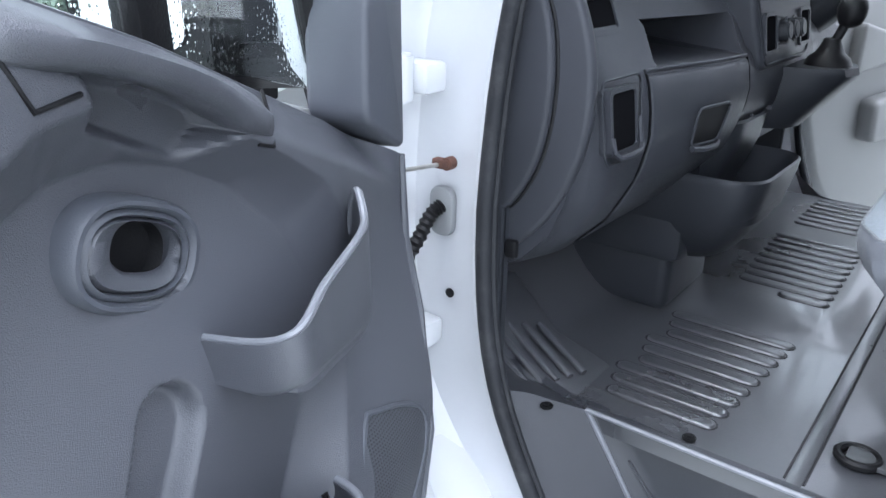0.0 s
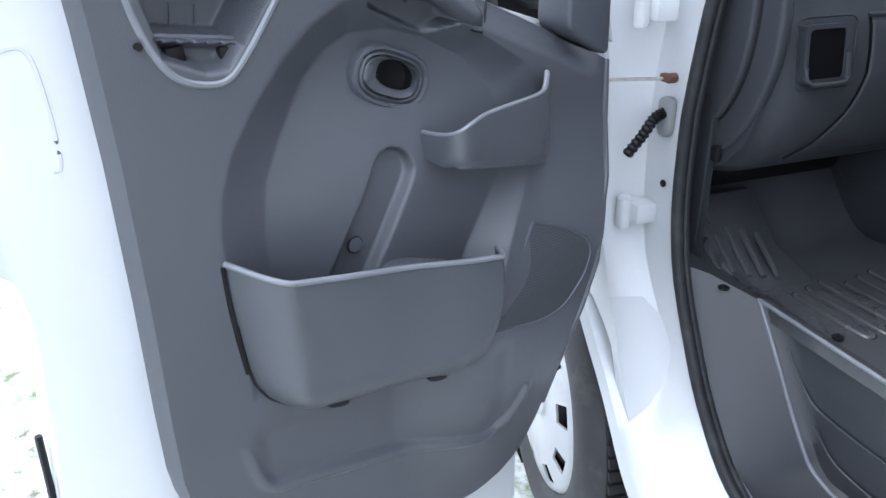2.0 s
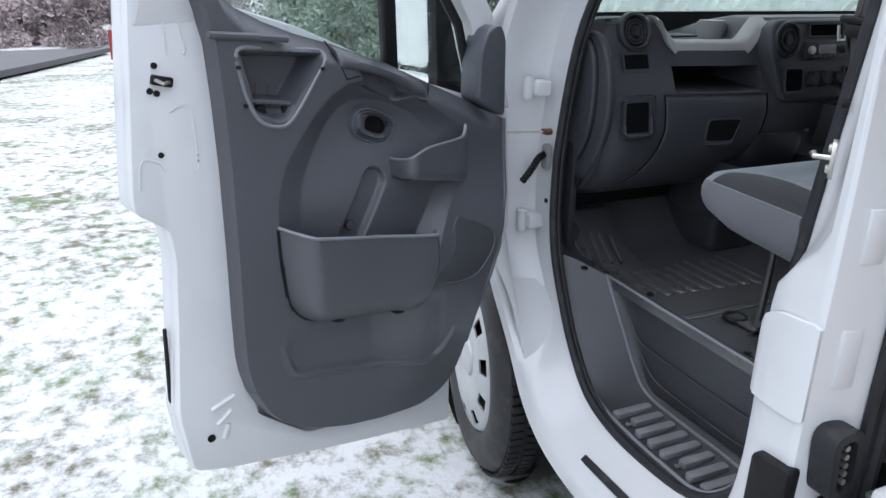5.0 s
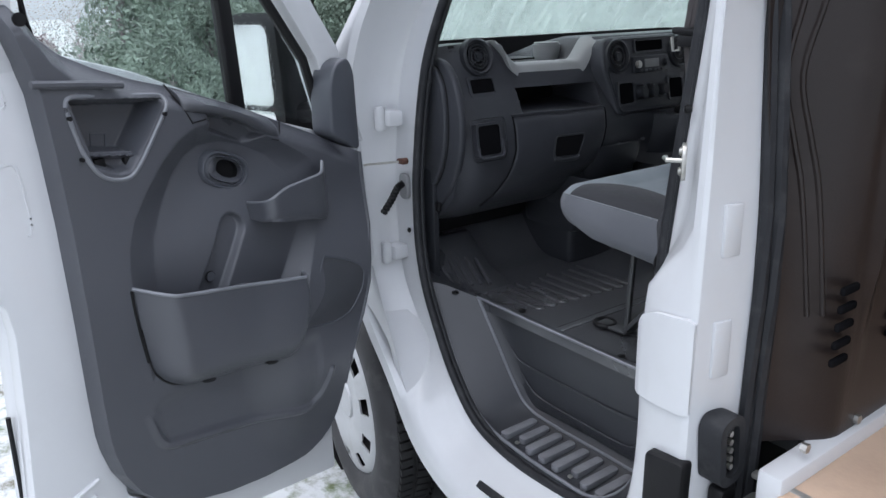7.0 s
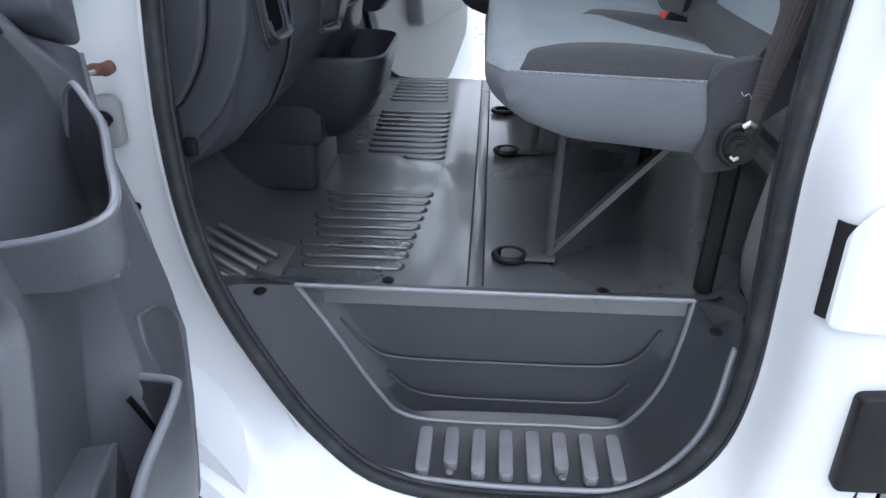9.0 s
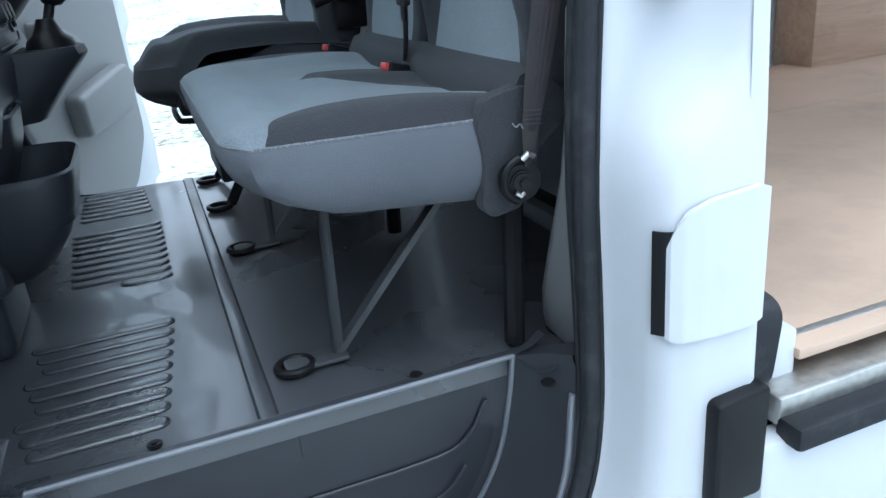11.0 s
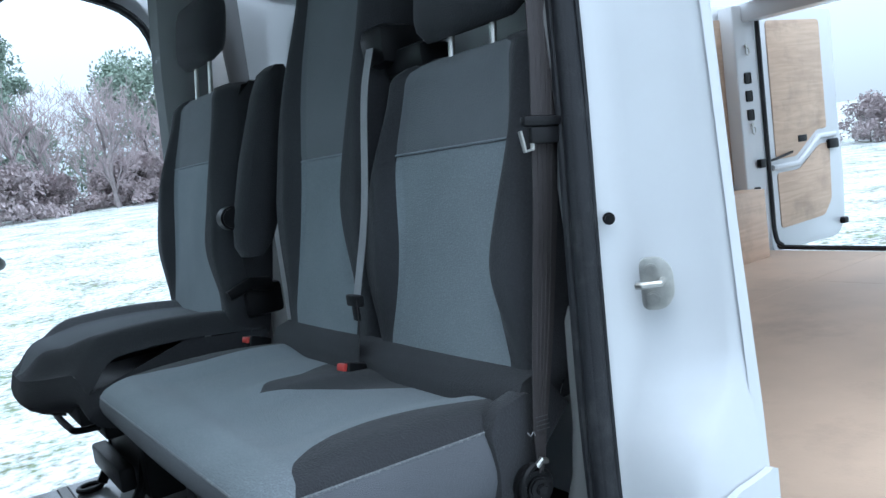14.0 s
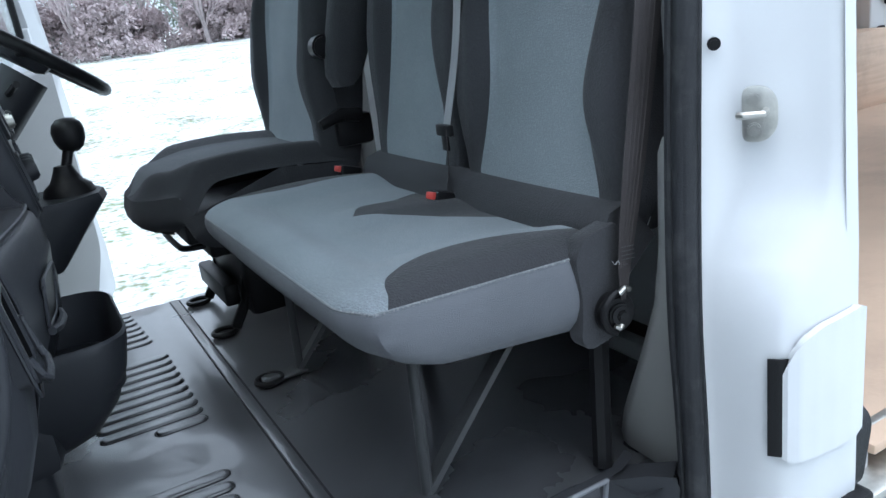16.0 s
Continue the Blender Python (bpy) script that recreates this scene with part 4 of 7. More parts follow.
REC = spline([(0.3115, 0.0095, 0), (0.3140, 0.005, 0), (0.323, -0.005, 0), (0.345, -0.014, 0)], 5)
part("flap_recess", thick(loft([[(p.x, p.y, z) for p in REC] for z in (0.990, 1.004, 1.07, 1.118, 1.130)], closed=False, caps=False), 0.003), BLACK, flap, "black flap recess")
panel = part("flap_panel", flap_bm(), PAINT, flap, "white painted flap")
bev = panel.modifiers.new("soft", "BEVEL")
bev.width, bev.segments, bev.limit_method = 0.004, 3, "ANGLE"
mould = thing("side_moulding", "black plastic rubbing strip below the fuel flap", "moulding")
part("moulding", prism(rounded([(0.376, 0.72), (0.462, 0.72), (0.466, 0.896), (0.378, 0.886)], 0.012), 0.010, 0.045, frame3((0, 0, 0), (1, 0, 0), (0, 0, 1), (0, -1, 0)), 0.008), BLACK, mould)
contact = thing("door_contact", "black oval electric contact plate for the sliding door", "contact plate")
CM = frame3((0.496, 0.036, 0.918), (0, 1, 0), (0, 0, 1), (1, 0, 0)) @ pose(0, 0, 0, 0, 0, 6)
oval = rounded([(-0.037, -0.072), (0.037, -0.072), (0.037, 0.072), (-0.037, 0.072)], 0.034, 6)
oval2 = rounded([(-0.020, -0.053), (0.020, -0.053), (0.020, 0.053), (-0.020, 0.053)], 0.018, 6)
part("bezel", prism(oval, -0.03, 0.018, CM, hole=oval2), RUBBER, contact, "ridged black bezel")
part("plate", prism(oval2, -0.03, 0.006, CM), BLACK, contact)
for k in range(5):
    part("contact_stud", cyl(0.006, 0.012, CM @ pose(0.002, -0.036 + 0.018 * k, 0.008), 10), STEEL, contact, "brass coloured contact stud")
part("wedge", prism(rounded([(-0.025, -0.128), (0.02, -0.128), (0.025, -0.084), (-0.02, -0.084)], 0.008), -0.02, 0.012, CM, 0.004), BLACK, contact)

striker = thing("door_striker", "zinc door striker bolted to the white pillar", "striker")
SM = frame3((0.350, 0.054, 1.430), Vector((0.62, -0.78, 0)).normalized(), (0, 0, 1), Vector((-0.78, -0.62, 0)).normalized())
part("plate", prism(rounded([(-0.018, -0.034), (0.010, -0.034), (0.023, -0.018), (0.023, 0.018), (0.010, 0.034), (-0.018, 0.034)], 0.012), -0.004, 0.004, SM, 0.001), STEEL, striker)
for z in (0.018, -0.018):
    part("bolt", cyl(0.0085, 0.006, SM @ pose(-0.004, z, 0.006), 14, bevel=0.002), STEEL, striker)
part("loop", tube([SM @ Vector(p) for p in ((0.010, 0.004, 0), (0.006, 0.004, 0.030), (-0.016, 0.004, 0.034), (-0.022, 0.004, 0.030))], 0.0045, 8), STEEL, striker)
plug = tagged(part("rubber_plug", cyl(0.008, 0.014, pose(0.322, 0.094, 1.518, 90, 0, -45), 18, bevel=0.003), BLACK), "small black rubber plug in the white pillar", "plug")
plug2 = tagged(part("rubber_plug", cyl(0.008, 0.006, pose(-0.676, 0.128, 1.062, 90, 0, 0), 16, bevel=0.002), BLACK), "small dark plug in the white pillar", "plug")

# inner pillar trim by the bench
COVER = [(0.880, 0.310, 0.290), (0.905, 0.303, 0.286), (0.96, 0.291, 0.262), (1.03, 0.284, 0.228), (1.10, 0.281, 0.198), (1.17, 0.280, 0.172), (1.245, 0.282, 0.162), (1.33, 0.284, 0.160), (1.385, 0.287, 0.160), (1.402, 0.293, 0.158)]
part("pillar_cover", loft([[(0.300, 0.118, z), (x - 0.004, y - 0.018, z), (x, y, z), (x + 0.012, y + 0.010, z), (0.45, y + 0.012, z), (0.45, 0.118, z)] for z, x, y in COVER]), GREYTRIM, van, "grey lower pillar cover", smooth=60)
part("pillar_cover", loft([[(x, y + lean(1, z), z) for x, y in ((0.306, 0.128), (0.314, 0.158), (0.36, 0.160), (0.43, 0.150), (0.43, 0.12))] for z in (1.40, 1.7, 2.1)]), GREYTRIM, van, "pale grey upper pillar cover")
part("pillar_cover", loft([[(x, 2 * YC - y - tumble(z), z) for x, y in ((0.290, 0.118), (0.305, 0.15), (0.36, 0.175), (0.44, 0.17), (0.45, 0.12))] for z in (0.90, 1.3, 1.7, 2.0, 2.22)]), DASHGREY, van, "charcoal pillar cover on the driver's side")
part("headlining", rbox((1.02, 1.62, 0.02), (0.06, YC, 2.25), 0.005), LINING, van, "pale grey headlining")

# ---- hinges, strap and cable at the front pillar ----
for z in (1.40, 0.99):
    hinge = part("door_hinge", rbox((0.060, 0.05, 0.045), (-0.722, 0.110, z), 0.008), PAINT, van, "white painted door hinge")
    part("pin", cyl(0.016, 0.070, pose(-0.728, 0.076, z), 12, bevel=0.004), PAINT, hinge)
strap = thing("check_strap", "thin steel door strap on a rusty bracket", "door strap")
part("rod", tube([(-0.69, 0.112, 1.273), (-0.72, 0.03, 1.272), (-0.73, -0.03, 1.272)], 0.0035, 6), STEEL, strap)
part("bracket", join(rbox((0.022, 0.016, 0.016), (-0.692, 0.118, 1.274), 0.004), cyl(0.010, 0.022, pose(-0.678, 0.122, 1.275, 90, 0, 0), 12, bevel=0.003)), RUST, strap, "rusty bracket")
cable = thing("cable_conduit", "black corrugated rubber cable conduit in an oval grommet", "conduit")
path = spline([(-0.694, 0.128, 1.205), (-0.702, 0.110, 1.192), (-0.712, 0.092, 1.155), (-0.724, 0.068, 1.115)], 8)
part("hose", tube(path, [0.0125 if k % 2 else 0.0095 for k in range(len(path))], 12), BLACK, cable)
part("grommet", prism(rounded([(-0.718, 1.155), (-0.673, 1.155), (-0.673, 1.235), (-0.718, 1.235)], 0.022, 6), -0.140, -0.125, frame3((0, 0, 0), (1, 0, 0), (0, 0, 1), (0, -1, 0)), 0.004), DASHGREY, cable, "grey oval grommet")


# ---- passenger door, open ----
DO, DU, DN = Vector((-0.70, 0.05, 0)), Vector((0.316, -0.949, 0)).normalized(), Vector((0.949, 0.316, 0)).normalized()


def door_frame(o=DO, u=DU, n=DN):
    return frame3(o, u, (0, 0, 1), n)


# skewed in its plane so that the door fits the camera's view
DM = door_frame() @ Matrix(((1, 0.048, 0, -0.043), (-0.044, 0.985, 0, 0.0225), (0, 0, 1, 0), (0, 0, 0, 1)))
FRONT = ([0.552, 0.556, 0.566, 0.582, 0.602, 0.63, 0.67, 0.72, 0.77, 0.815, 0.87, 0.92, 0.97, 1.0, 1.04, 1.13, 1.23, 1.34, 1.41, 1.466, 1.528, 1.591, 1.62, 1.652, 1.685, 1.72, 1.755, 1.777], [0.45, 0.415, 0.378, 0.348, 0.328, 0.314, 0.304, 0.300, 0.298, 0.289, 0.262, 0.232, 0.208, 0.195, 0.174, 0.140, 0.118, 0.113, 0.24, 0.358, 0.487, 0.645, 0.733, 0.81, 0.872, 0.907, 0.926, 0.945])
REAR = ([0.552, 0.556, 0.572, 0.60, 0.635, 0.67, 0.70, 0.74, 0.8, 0.86, 0.9, 1.0, 1.17, 1.36, 1.51, 1.62, 1.68, 1.73, 1.765, 1.777], [0.455, 0.50, 0.60, 0.71, 0.80, 0.86, 0.895, 0.925, 0.952, 0.964, 0.967, 0.963, 0.953, 0.945, 0.943, 0.945, 0.956, 0.968, 0.972, 0.962])
RECESS = [(0.843, 0.98), (0.843, 1.236), (0.832, 1.292), (0.81, 1.344), (0.774, 1.392), (0.726, 1.444), (0.679, 1.482), (0.632, 1.503), (0.57, 1.508), (0.46, 1.462), (0.38, 1.415), (0.315, 1.372), (0.285, 1.33), (0.285, 1.28), (0.322, 1.19), (0.398, 1.085), (0.475, 0.94)]
DISH = [(0.779, 1.0), (0.779, 1.153), (0.775, 1.227), (0.761, 1.287), (0.726, 1.347), (0.683, 1.406), (0.642, 1.440), (0.603, 1.455), (0.544, 1.453), (0.482, 1.432), (0.42, 1.395), (0.372, 1.34), (0.358, 1.28), (0.382, 1.20), (0.455, 1.09), (0.53, 0.95)]
BAY = [(0.890, 1.600), (0.690, 1.574), (0.772, 1.474), (0.868, 1.492)]
BAY_LOW = [(0.770, 1.474), (0.872, 1.493), (0.866, 1.470), (0.82, 1.447), (0.795, 1.446)]
GRIP = [(0.588, 1.528), (0.582, 1.490), (0.487, 1.438), (0.440, 1.452), (0.452, 1.475), (0.50, 1.50)]


def poly_field(u, z, poly):
    """Signed distances of many points to an outline, inside negative."""
    best = np.full(u.shape, 1e9)
    inside = np.zeros(u.shape, bool)
    for k in range(len(poly)):
        (x1, y1), (x2, y2) = poly[k], poly[(k + 1) % len(poly)]
        dx, dy = x2 - x1, y2 - y1
        t = np.clip(((u - x1) * dx + (z - y1) * dy) / (dx * dx + dy * dy + 1e-12), 0, 1)
        best = np.minimum(best, np.hypot(u - x1 - t * dx, z - y1 - t * dy))
        cross = ((y1 > z) != (y2 > z)) & (u < dx * (z - y1) / (dy if abs(dy) > 1e-9 else 1e-9) + x1)
        inside ^= cross
    return np.where(inside, -best, best)


def seg_field(u, z, a, b):
    dx, dy = b[0] - a[0], b[1] - a[1]
    t = np.clip(((u - a[0]) * dx + (z - a[1]) * dy) / (dx * dx + dy * dy), 0, 1)
    return np.hypot(u - a[0] - t * dx, z - a[1] - t * dy)


def ramp(a, b, x):
    t = np.clip((x - a) / (b - a), 0, 1)
    return t * t * (3 - 2 * t)


def trim_field(u, z):
    """How far the trim panel stands off the door, with its dishes and ridges."""
    o = 0.050 + 0.068 * ramp(1.29, 0.98, z) * ramp(0.56, 0.86, z) * ramp(0.62, 0.45, u)
    # sloping band round the dish, with crisp edges
    din = np.maximum(0, poly_field(u, z, DISH))
    dout = np.maximum(0, -poly_field(u, z, RECESS))
    w = np.where(dout > 0, din / (din + dout + 1e-9), 1.0)
    deep = 0.008 + 0.047 * ramp(1.44, 1.22, z) * (1 - 0.6 * ramp(0.56, 0.82, u))
    o = deep + (o - deep) * np.clip(w, 0, 1)
    # slot with a round head in the dish
    c = seg_field(u, z, (0.698, 1.05), (0.574, 1.257))
    o = o - 0.020 * ramp(0.036, 0.026, c)
    # well of the inner handle
    hu, hz = (0.91 * (u - 0.548) + 0.415 * (z - 1.385)) / 0.055, (0.91 * (z - 1.385) - 0.415 * (u - 0.548)) / 0.033
    o = o - 0.055 * ramp(1.05, 0.85, (np.abs(hu) ** 2.6 + np.abs(hz) ** 2.6) ** (1 / 2.6))
    # grip recess below the grab bar
    g = poly_field(u, z, GRIP)
    o = np.where(g < 0.008, np.minimum(o, 0.008 + (o - 0.008) * ramp(-0.008, 0.006, g)), o)
    # empty switch bay and the tray below it
    b = poly_field(u, z, BAY)
    o = o - (o + 0.026) * ramp(0.004, -0.012, b)
    b = poly_field(u, z, BAY_LOW)
    o = o - (o - 0.018) * ramp(0.004, -0.012, b)
    # low pressed field
    ridge = np.full(u.shape, 1.0)
    line = rounded([(0.872, 0.90), (0.850, 0.818), (0.420, 0.705), (0.372, 0.80)], [0.0, 0.03, 0.06, 0.0], 6)
    for a, e in zip(line[6:-7], line[7:-6]):
        if a != e:
            ridge = np.minimum(ridge, seg_field(u, z, a, e))
    o = o + 0.010 * ramp(0.015, 0.003, ridge) * ramp(0.885, 0.825, u) * ramp(0.345, 0.385, u)
    o = o - 0.006 * ramp(0.0, 0.03, np.minimum(u - 0.40, 0.86 - u)) * ramp(0.74, 0.77, z - 0.25 * (u - 0.6)) * ramp(0.94, 0.90, z)
    top = np.interp(u, FRONT[1][-11:], FRONT[0][-11:]) - z
    o = o - np.maximum(0.0, o - 0.016) * ramp(0.055, 0.0, top) * ramp(0.13, 0.2, u)
    return o


def trim_off(u, z):
    return float(trim_field(np.array([u]), np.array([z]))[0])


def trim_bm():
    nz, nu = 380, 300
    zs = np.linspace(0.553, 1.777, nz + 1)
    a, b = np.interp(zs, *FRONT), np.interp(zs, *REAR)
    s = np.linspace(0, 1, nu + 1)
    us = (a + 0.006)[:, None] + (b - a - 0.012)[:, None] * s[None, :]
    zz = np.repeat(zs[:, None], nu + 1, 1)
    off = trim_field(us.ravel(), zz.ravel()).reshape(us.shape)
    rows = []
    for j in range(nz + 1):
        z = zs[j]
        row = [DM @ Vector((a[j] - 0.004, z, -0.01)), DM @ Vector((a[j], z, off[j][0] * 0.55))]
        row += [DM @ Vector((us[j][i], z, off[j][i])) for i in range(nu + 1)]
        row += [DM @ Vector((b[j], z, off[j][-1] * 0.55)), DM @ Vector((b[j] + 0.004, z, -0.01))]
        rows.append(row)
    return loft(rows, closed=False, caps=False)


def make_door_shell(name, label, m, mirror=False):
    door = thing(name, label, "van door")
    outline = [(0.305, 0.405), (0.67, 0.500), (1.02, 0.605), (1.105, 0.64), (1.118, 0.80), (1.09, 1.0), (1.068, 1.18), (1.072, 1.245), (1.135, 1.295), (1.135, 1.33), (1.112, 1.50), (1.078, 1.74), (1.02, 1.74), (0.70, 1.63), (0.36, 1.47), (0.06, 1.36), (0.045, 1.0), (0.12, 0.86), (0.25, 0.68), (0.30, 0.55)]
    part("door_shell", prism(rounded(outline, 0.02, 3), -0.085, -0.030, m, 0.008, 2), PAINT, door, "white painted door shell")
    rim_pts = [(1.02, 0.605), (1.105, 0.64), (1.118, 0.80), (1.09, 1.0), (1.068, 1.18), (1.072, 1.245), (1.135, 1.295), (1.135, 1.33), (1.112, 1.50), (1.078, 1.74), (0.93, 1.74), (0.93, 0.72), (0.80, 0.60), (0.42, 0.53), (0.25, 0.72), (0.16, 0.85), (0.10, 0.98), (0.08, 1.33), (0.06, 1.36), (0.045, 1.0), (0.12, 0.86), (0.25, 0.68), (0.30, 0.55), (0.305, 0.405), (0.67, 0.500)]
    part("shell_flange", prism(rounded(rim_pts, 0.015, 3), -0.032, 0.004, m, 0.008, 2), PAINT, door)
    part("window_frame", join(
        prism(rounded([(0.955, 1.66), (1.085, 1.66), (1.062, 1.87), (1.01, 2.12), (0.90, 2.12), (0.915, 1.85)], 0.01), -0.075, 0.006, m, 0.008),
        prism(rounded([(0.05, 1.35), (0.16, 1.45), (0.20, 1.60), (0.42, 1.95), (0.55, 2.06), (0.95, 2.06), (0.95, 2.12), (0.52, 2.12), (0.35, 1.98), (0.12, 1.62)], 0.008), -0.075, 0.006, m, 0.006)), PAINT, door, "white window frame")
    part("window_channel", join(
        tube([m @ Vector(p) for p in ((0.905, 1.70, -0.02), (0.90, 1.86, -0.02), (0.885, 2.04, -0.02), (0.57, 2.04, -0.02), (0.45, 1.94, -0.02), (0.225, 1.60, -0.02), (0.19, 1.46, -0.02))], 0.014, 8),
        prism([(0.440, 1.48), (0.476, 1.48), (0.476, 1.97), (0.440, 1.93)], -0.035, -0.005, m, 0.004)), BLACK, door, "black window channel and divider")
    pane = part("door_window", prism([(0.16, 1.42), (0.95, 1.66), (0.905, 1.86), (0.88, 2.05), (0.56, 2.05), (0.43, 1.95), (0.21, 1.60)], -0.024, -0.020, m), GLASS, door, "wet door window")
    pane.visible_shadow = False
    mirror_arm = part("mirror_housing", join(
        loft([[m @ Vector((0.10 + du, zc + dz, off)) for du, dz in ((-0.07, -0.17), (0.05, -0.19), (0.07, -0.15), (0.07, 0.13), (0.05, 0.165), (-0.05, 0.15), (-0.09, 0.0))] for off, zc in ((-0.17, 1.545), (-0.19, 1.55), (-0.32, 1.55), (-0.36, 1.545), (-0.375, 1.54))]),
        tube([m @ Vector(p) for p in ((0.10, 1.44, -0.07), (0.10, 1.43, -0.20))], 0.03, 8),
        tube([m @ Vector(p) for p in ((0.10, 1.62, -0.07), (0.10, 1.62, -0.20))], 0.02, 8)), BLACK, door, "black door mirror housing")
    part("mirror_glass", prism(rounded([(-0.35, 1.46), (-0.20, 1.46), (-0.20, 1.685), (-0.35, 1.685)], 0.03), 0.172, 0.176, m @ frame3((0, 0, 0), (0, 0, 1), (0, 1, 0), (1, 0, 0))), MIRROR, mirror_arm, "mirror glass")
    part("mirror_glass", prism(rounded([(-0.35, 1.375), (-0.20, 1.375), (-0.20, 1.445), (-0.35, 1.445)], 0.02), 0.172, 0.176, m @ frame3((0, 0, 0), (0, 0, 1), (0, 1, 0), (1, 0, 0))), MIRROR, mirror_arm, "lower wide-angle mirror glass")
    return door


door = make_door_shell("passenger_door", "open white van door with charcoal plastic trim", DM)
trim = part("trim_panel", trim_bm(), TRIM, door, "scuffed charcoal plastic door trim", smooth=55)


def on_door(pts):
    return [DM @ Vector(p) for p in pts]


# big pocket: a bulged front that stands off the panel
LIP = ([0.425, 0.44, 0.526, 0.731, 0.792, 0.815, 0.838, 0.846], [1.100, 1.102, 1.119, 1.166, 1.181, 1.190, 1.200, 1.203])
LOWP = ([0.425, 0.432, 0.442, 0.456, 0.474, 0.50, 0.54, 0.62, 0.72, 0.775, 0.80, 0.82, 0.835, 0.842, 0.846], [1.078, 1.04, 1.0, 0.955, 0.920, 0.900, 0.896, 0.911, 0.931, 0.943, 0.957, 0.976, 1.005, 1.045, 1.11])


def pocket_point(u, t):
    z0, z1 = lerp(u, *LOWP), lerp(u, *LIP)
    z = z0 + (z1 - z0) * t
    d = max(0.0, 0.846 - u)
    end = math.sin(math.pi / 2 * min(1, d / 0.062))
    right = math.sin(math.pi / 2 * min(1, max(0.0, u - 0.420) / 0.03))
    o = 0.120 + 0.006 * math.sin(math.pi * t) + 0.016 * sstep(0.62, 0.44, u)
    o = 0.050 + (o - 0.050) * end
    base = 0.048 + 0.066 * sstep(1.29, 0.98, z) * sstep(0.62, 0.45, u)
    o = base + (o - base) * right
    h = min(1.0, (z - z0) / 0.06)
    o = base + (o - base) * math.sqrt(max(0, 1 - (1 - h) ** 2))
    return DM @ Vector((u, z, o))


pus = [0.846 - 0.062 * (k / 12) ** 1.3 for k in range(13)] + [0.784 - 0.324 * k / 22 for k in range(1, 23)] + [0.460 - 0.035 * k / 10 for k in range(1, 11)]
pts_t = [(k / 18) ** 1.5 for k in range(19)]
pocket = part("door_pocket", thick(loft([[pocket_point(u, t) for u in pus] for t in pts_t], closed=False, caps=False), 0.005), TRIM, trim, "wide moulded door pocket", smooth=60)
# pale tube paints the highlight on the pocket's lip
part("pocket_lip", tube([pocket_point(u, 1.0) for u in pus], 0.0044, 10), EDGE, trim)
part("pocket_gap", tube(on_door([(u, lerp(u, *LOWP) - 0.001, trim_off(u, lerp(u, *LOWP) - 0.004)) for u in pus]), 0.0035, 6), BLACK, trim, "dark gap round the pocket")
part("pocket_gap", tube(on_door([(0.849, 1.20, 0.050), (0.850, 1.15, 0.050), (0.848, 1.09, 0.051), (0.844, 1.03, 0.051)]), 0.0035, 6), BLACK, trim)
for u in (0.735, 0.560):
    p = pocket_point(u, 0.045) + DN * 0.001
    part("drain_slot", cyl(0.019, 0.008, frame3(p, (DU + Vector((0, 0, 0.24))).normalized(), Vector((0, 0, 0.30)), DN), 20), BLACK, trim, "dark drain slot")
# small upper pocket with a square rear end and a hooked lip
CLIP = [(0.510, 0.010, 1.259, 1.296), (0.513, 0.04, 1.260, 1.300), (0.515, 0.075, 1.261, 1.304), (0.514, 0.102, 1.262, 1.309), (0.508, 0.118, 1.265, 1.315), (0.496, 0.123, 1.262, 1.321), (0.476, 0.121, 1.257, 1.327), (0.450, 0.116, 1.250, 1.330), (0.40, 0.108, 1.236, 1.330), (0.36, 0.101, 1.225, 1.329), (0.325, 0.093, 1.214, 1.329), (0.306, 0.085, 1.208, 1.333), (0.292, 0.075, 1.207, 1.347), (0.284, 0.068, 1.208, 1.352), (0.275, 0.058, 1.214, 1.335), (0.268, 0.050, 1.228, 1.295)]
clip_rows = spline([(u, o, z0) for u, o, z0, z1 in CLIP], 4), spline([(u, o, z1) for u, o, z0, z1 in CLIP], 4)


def clip_point(k, t):
    lo, hi = clip_rows[0][k], clip_rows[1][k]
    z = lo.z + (hi.z - lo.z) * t
    h = min(1.0, (z - lo.z) / 0.022)
    return DM @ Vector((lo.x, z, lo.y - 0.014 * (1 - math.sqrt(max(0, 1 - (1 - h) ** 2))) * min(1, lo.y / 0.06)))


part("upper_pocket", thick(loft([[clip_point(k, t) for k in range(len(clip_rows[0]))] for t in (0, 0.03, 0.08, 0.15, 0.25, 0.5, 0.75, 1.0)], closed=False, caps=False), 0.005), TRIM, trim, "small upper door pocket", smooth=50)
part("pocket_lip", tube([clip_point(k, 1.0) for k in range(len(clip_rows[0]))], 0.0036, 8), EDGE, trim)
part("pocket_floor", prism([(u, o) for u, o, z0, z1 in CLIP] + [(0.28, 0.0)], -0.004, 0.004, DM @ frame3((0, 1.133, 0), (1, 0.260, 0), (0, 0, 1), (0, 1, 0))), TRIM, trim)
part("pocket_post", prism(rounded([(0.645, 1.03), (0.618, 1.108), (0.602, 1.121), (0.575, 1.118), (0.50, 1.088), (0.49, 1.03)], [0.0, 0.012, 0.012, 0.012, 0.0, 0.0], 4), 0.03, 0.085, DM, 0.008, 3), TRIM, trim, "moulded shoulder in the pocket", smooth=60)
# speaker grille
SPK = rounded([(0.338, 1.114), (0.262, 1.080), (0.222, 1.050), (0.216, 1.026), (0.234, 0.990), (0.288, 0.938), (0.350, 0.935), (0.453, 0.957)], [0.008, 0.06, 0.03, 0.03, 0.05, 0.05, 0.06, 0.010], 4)


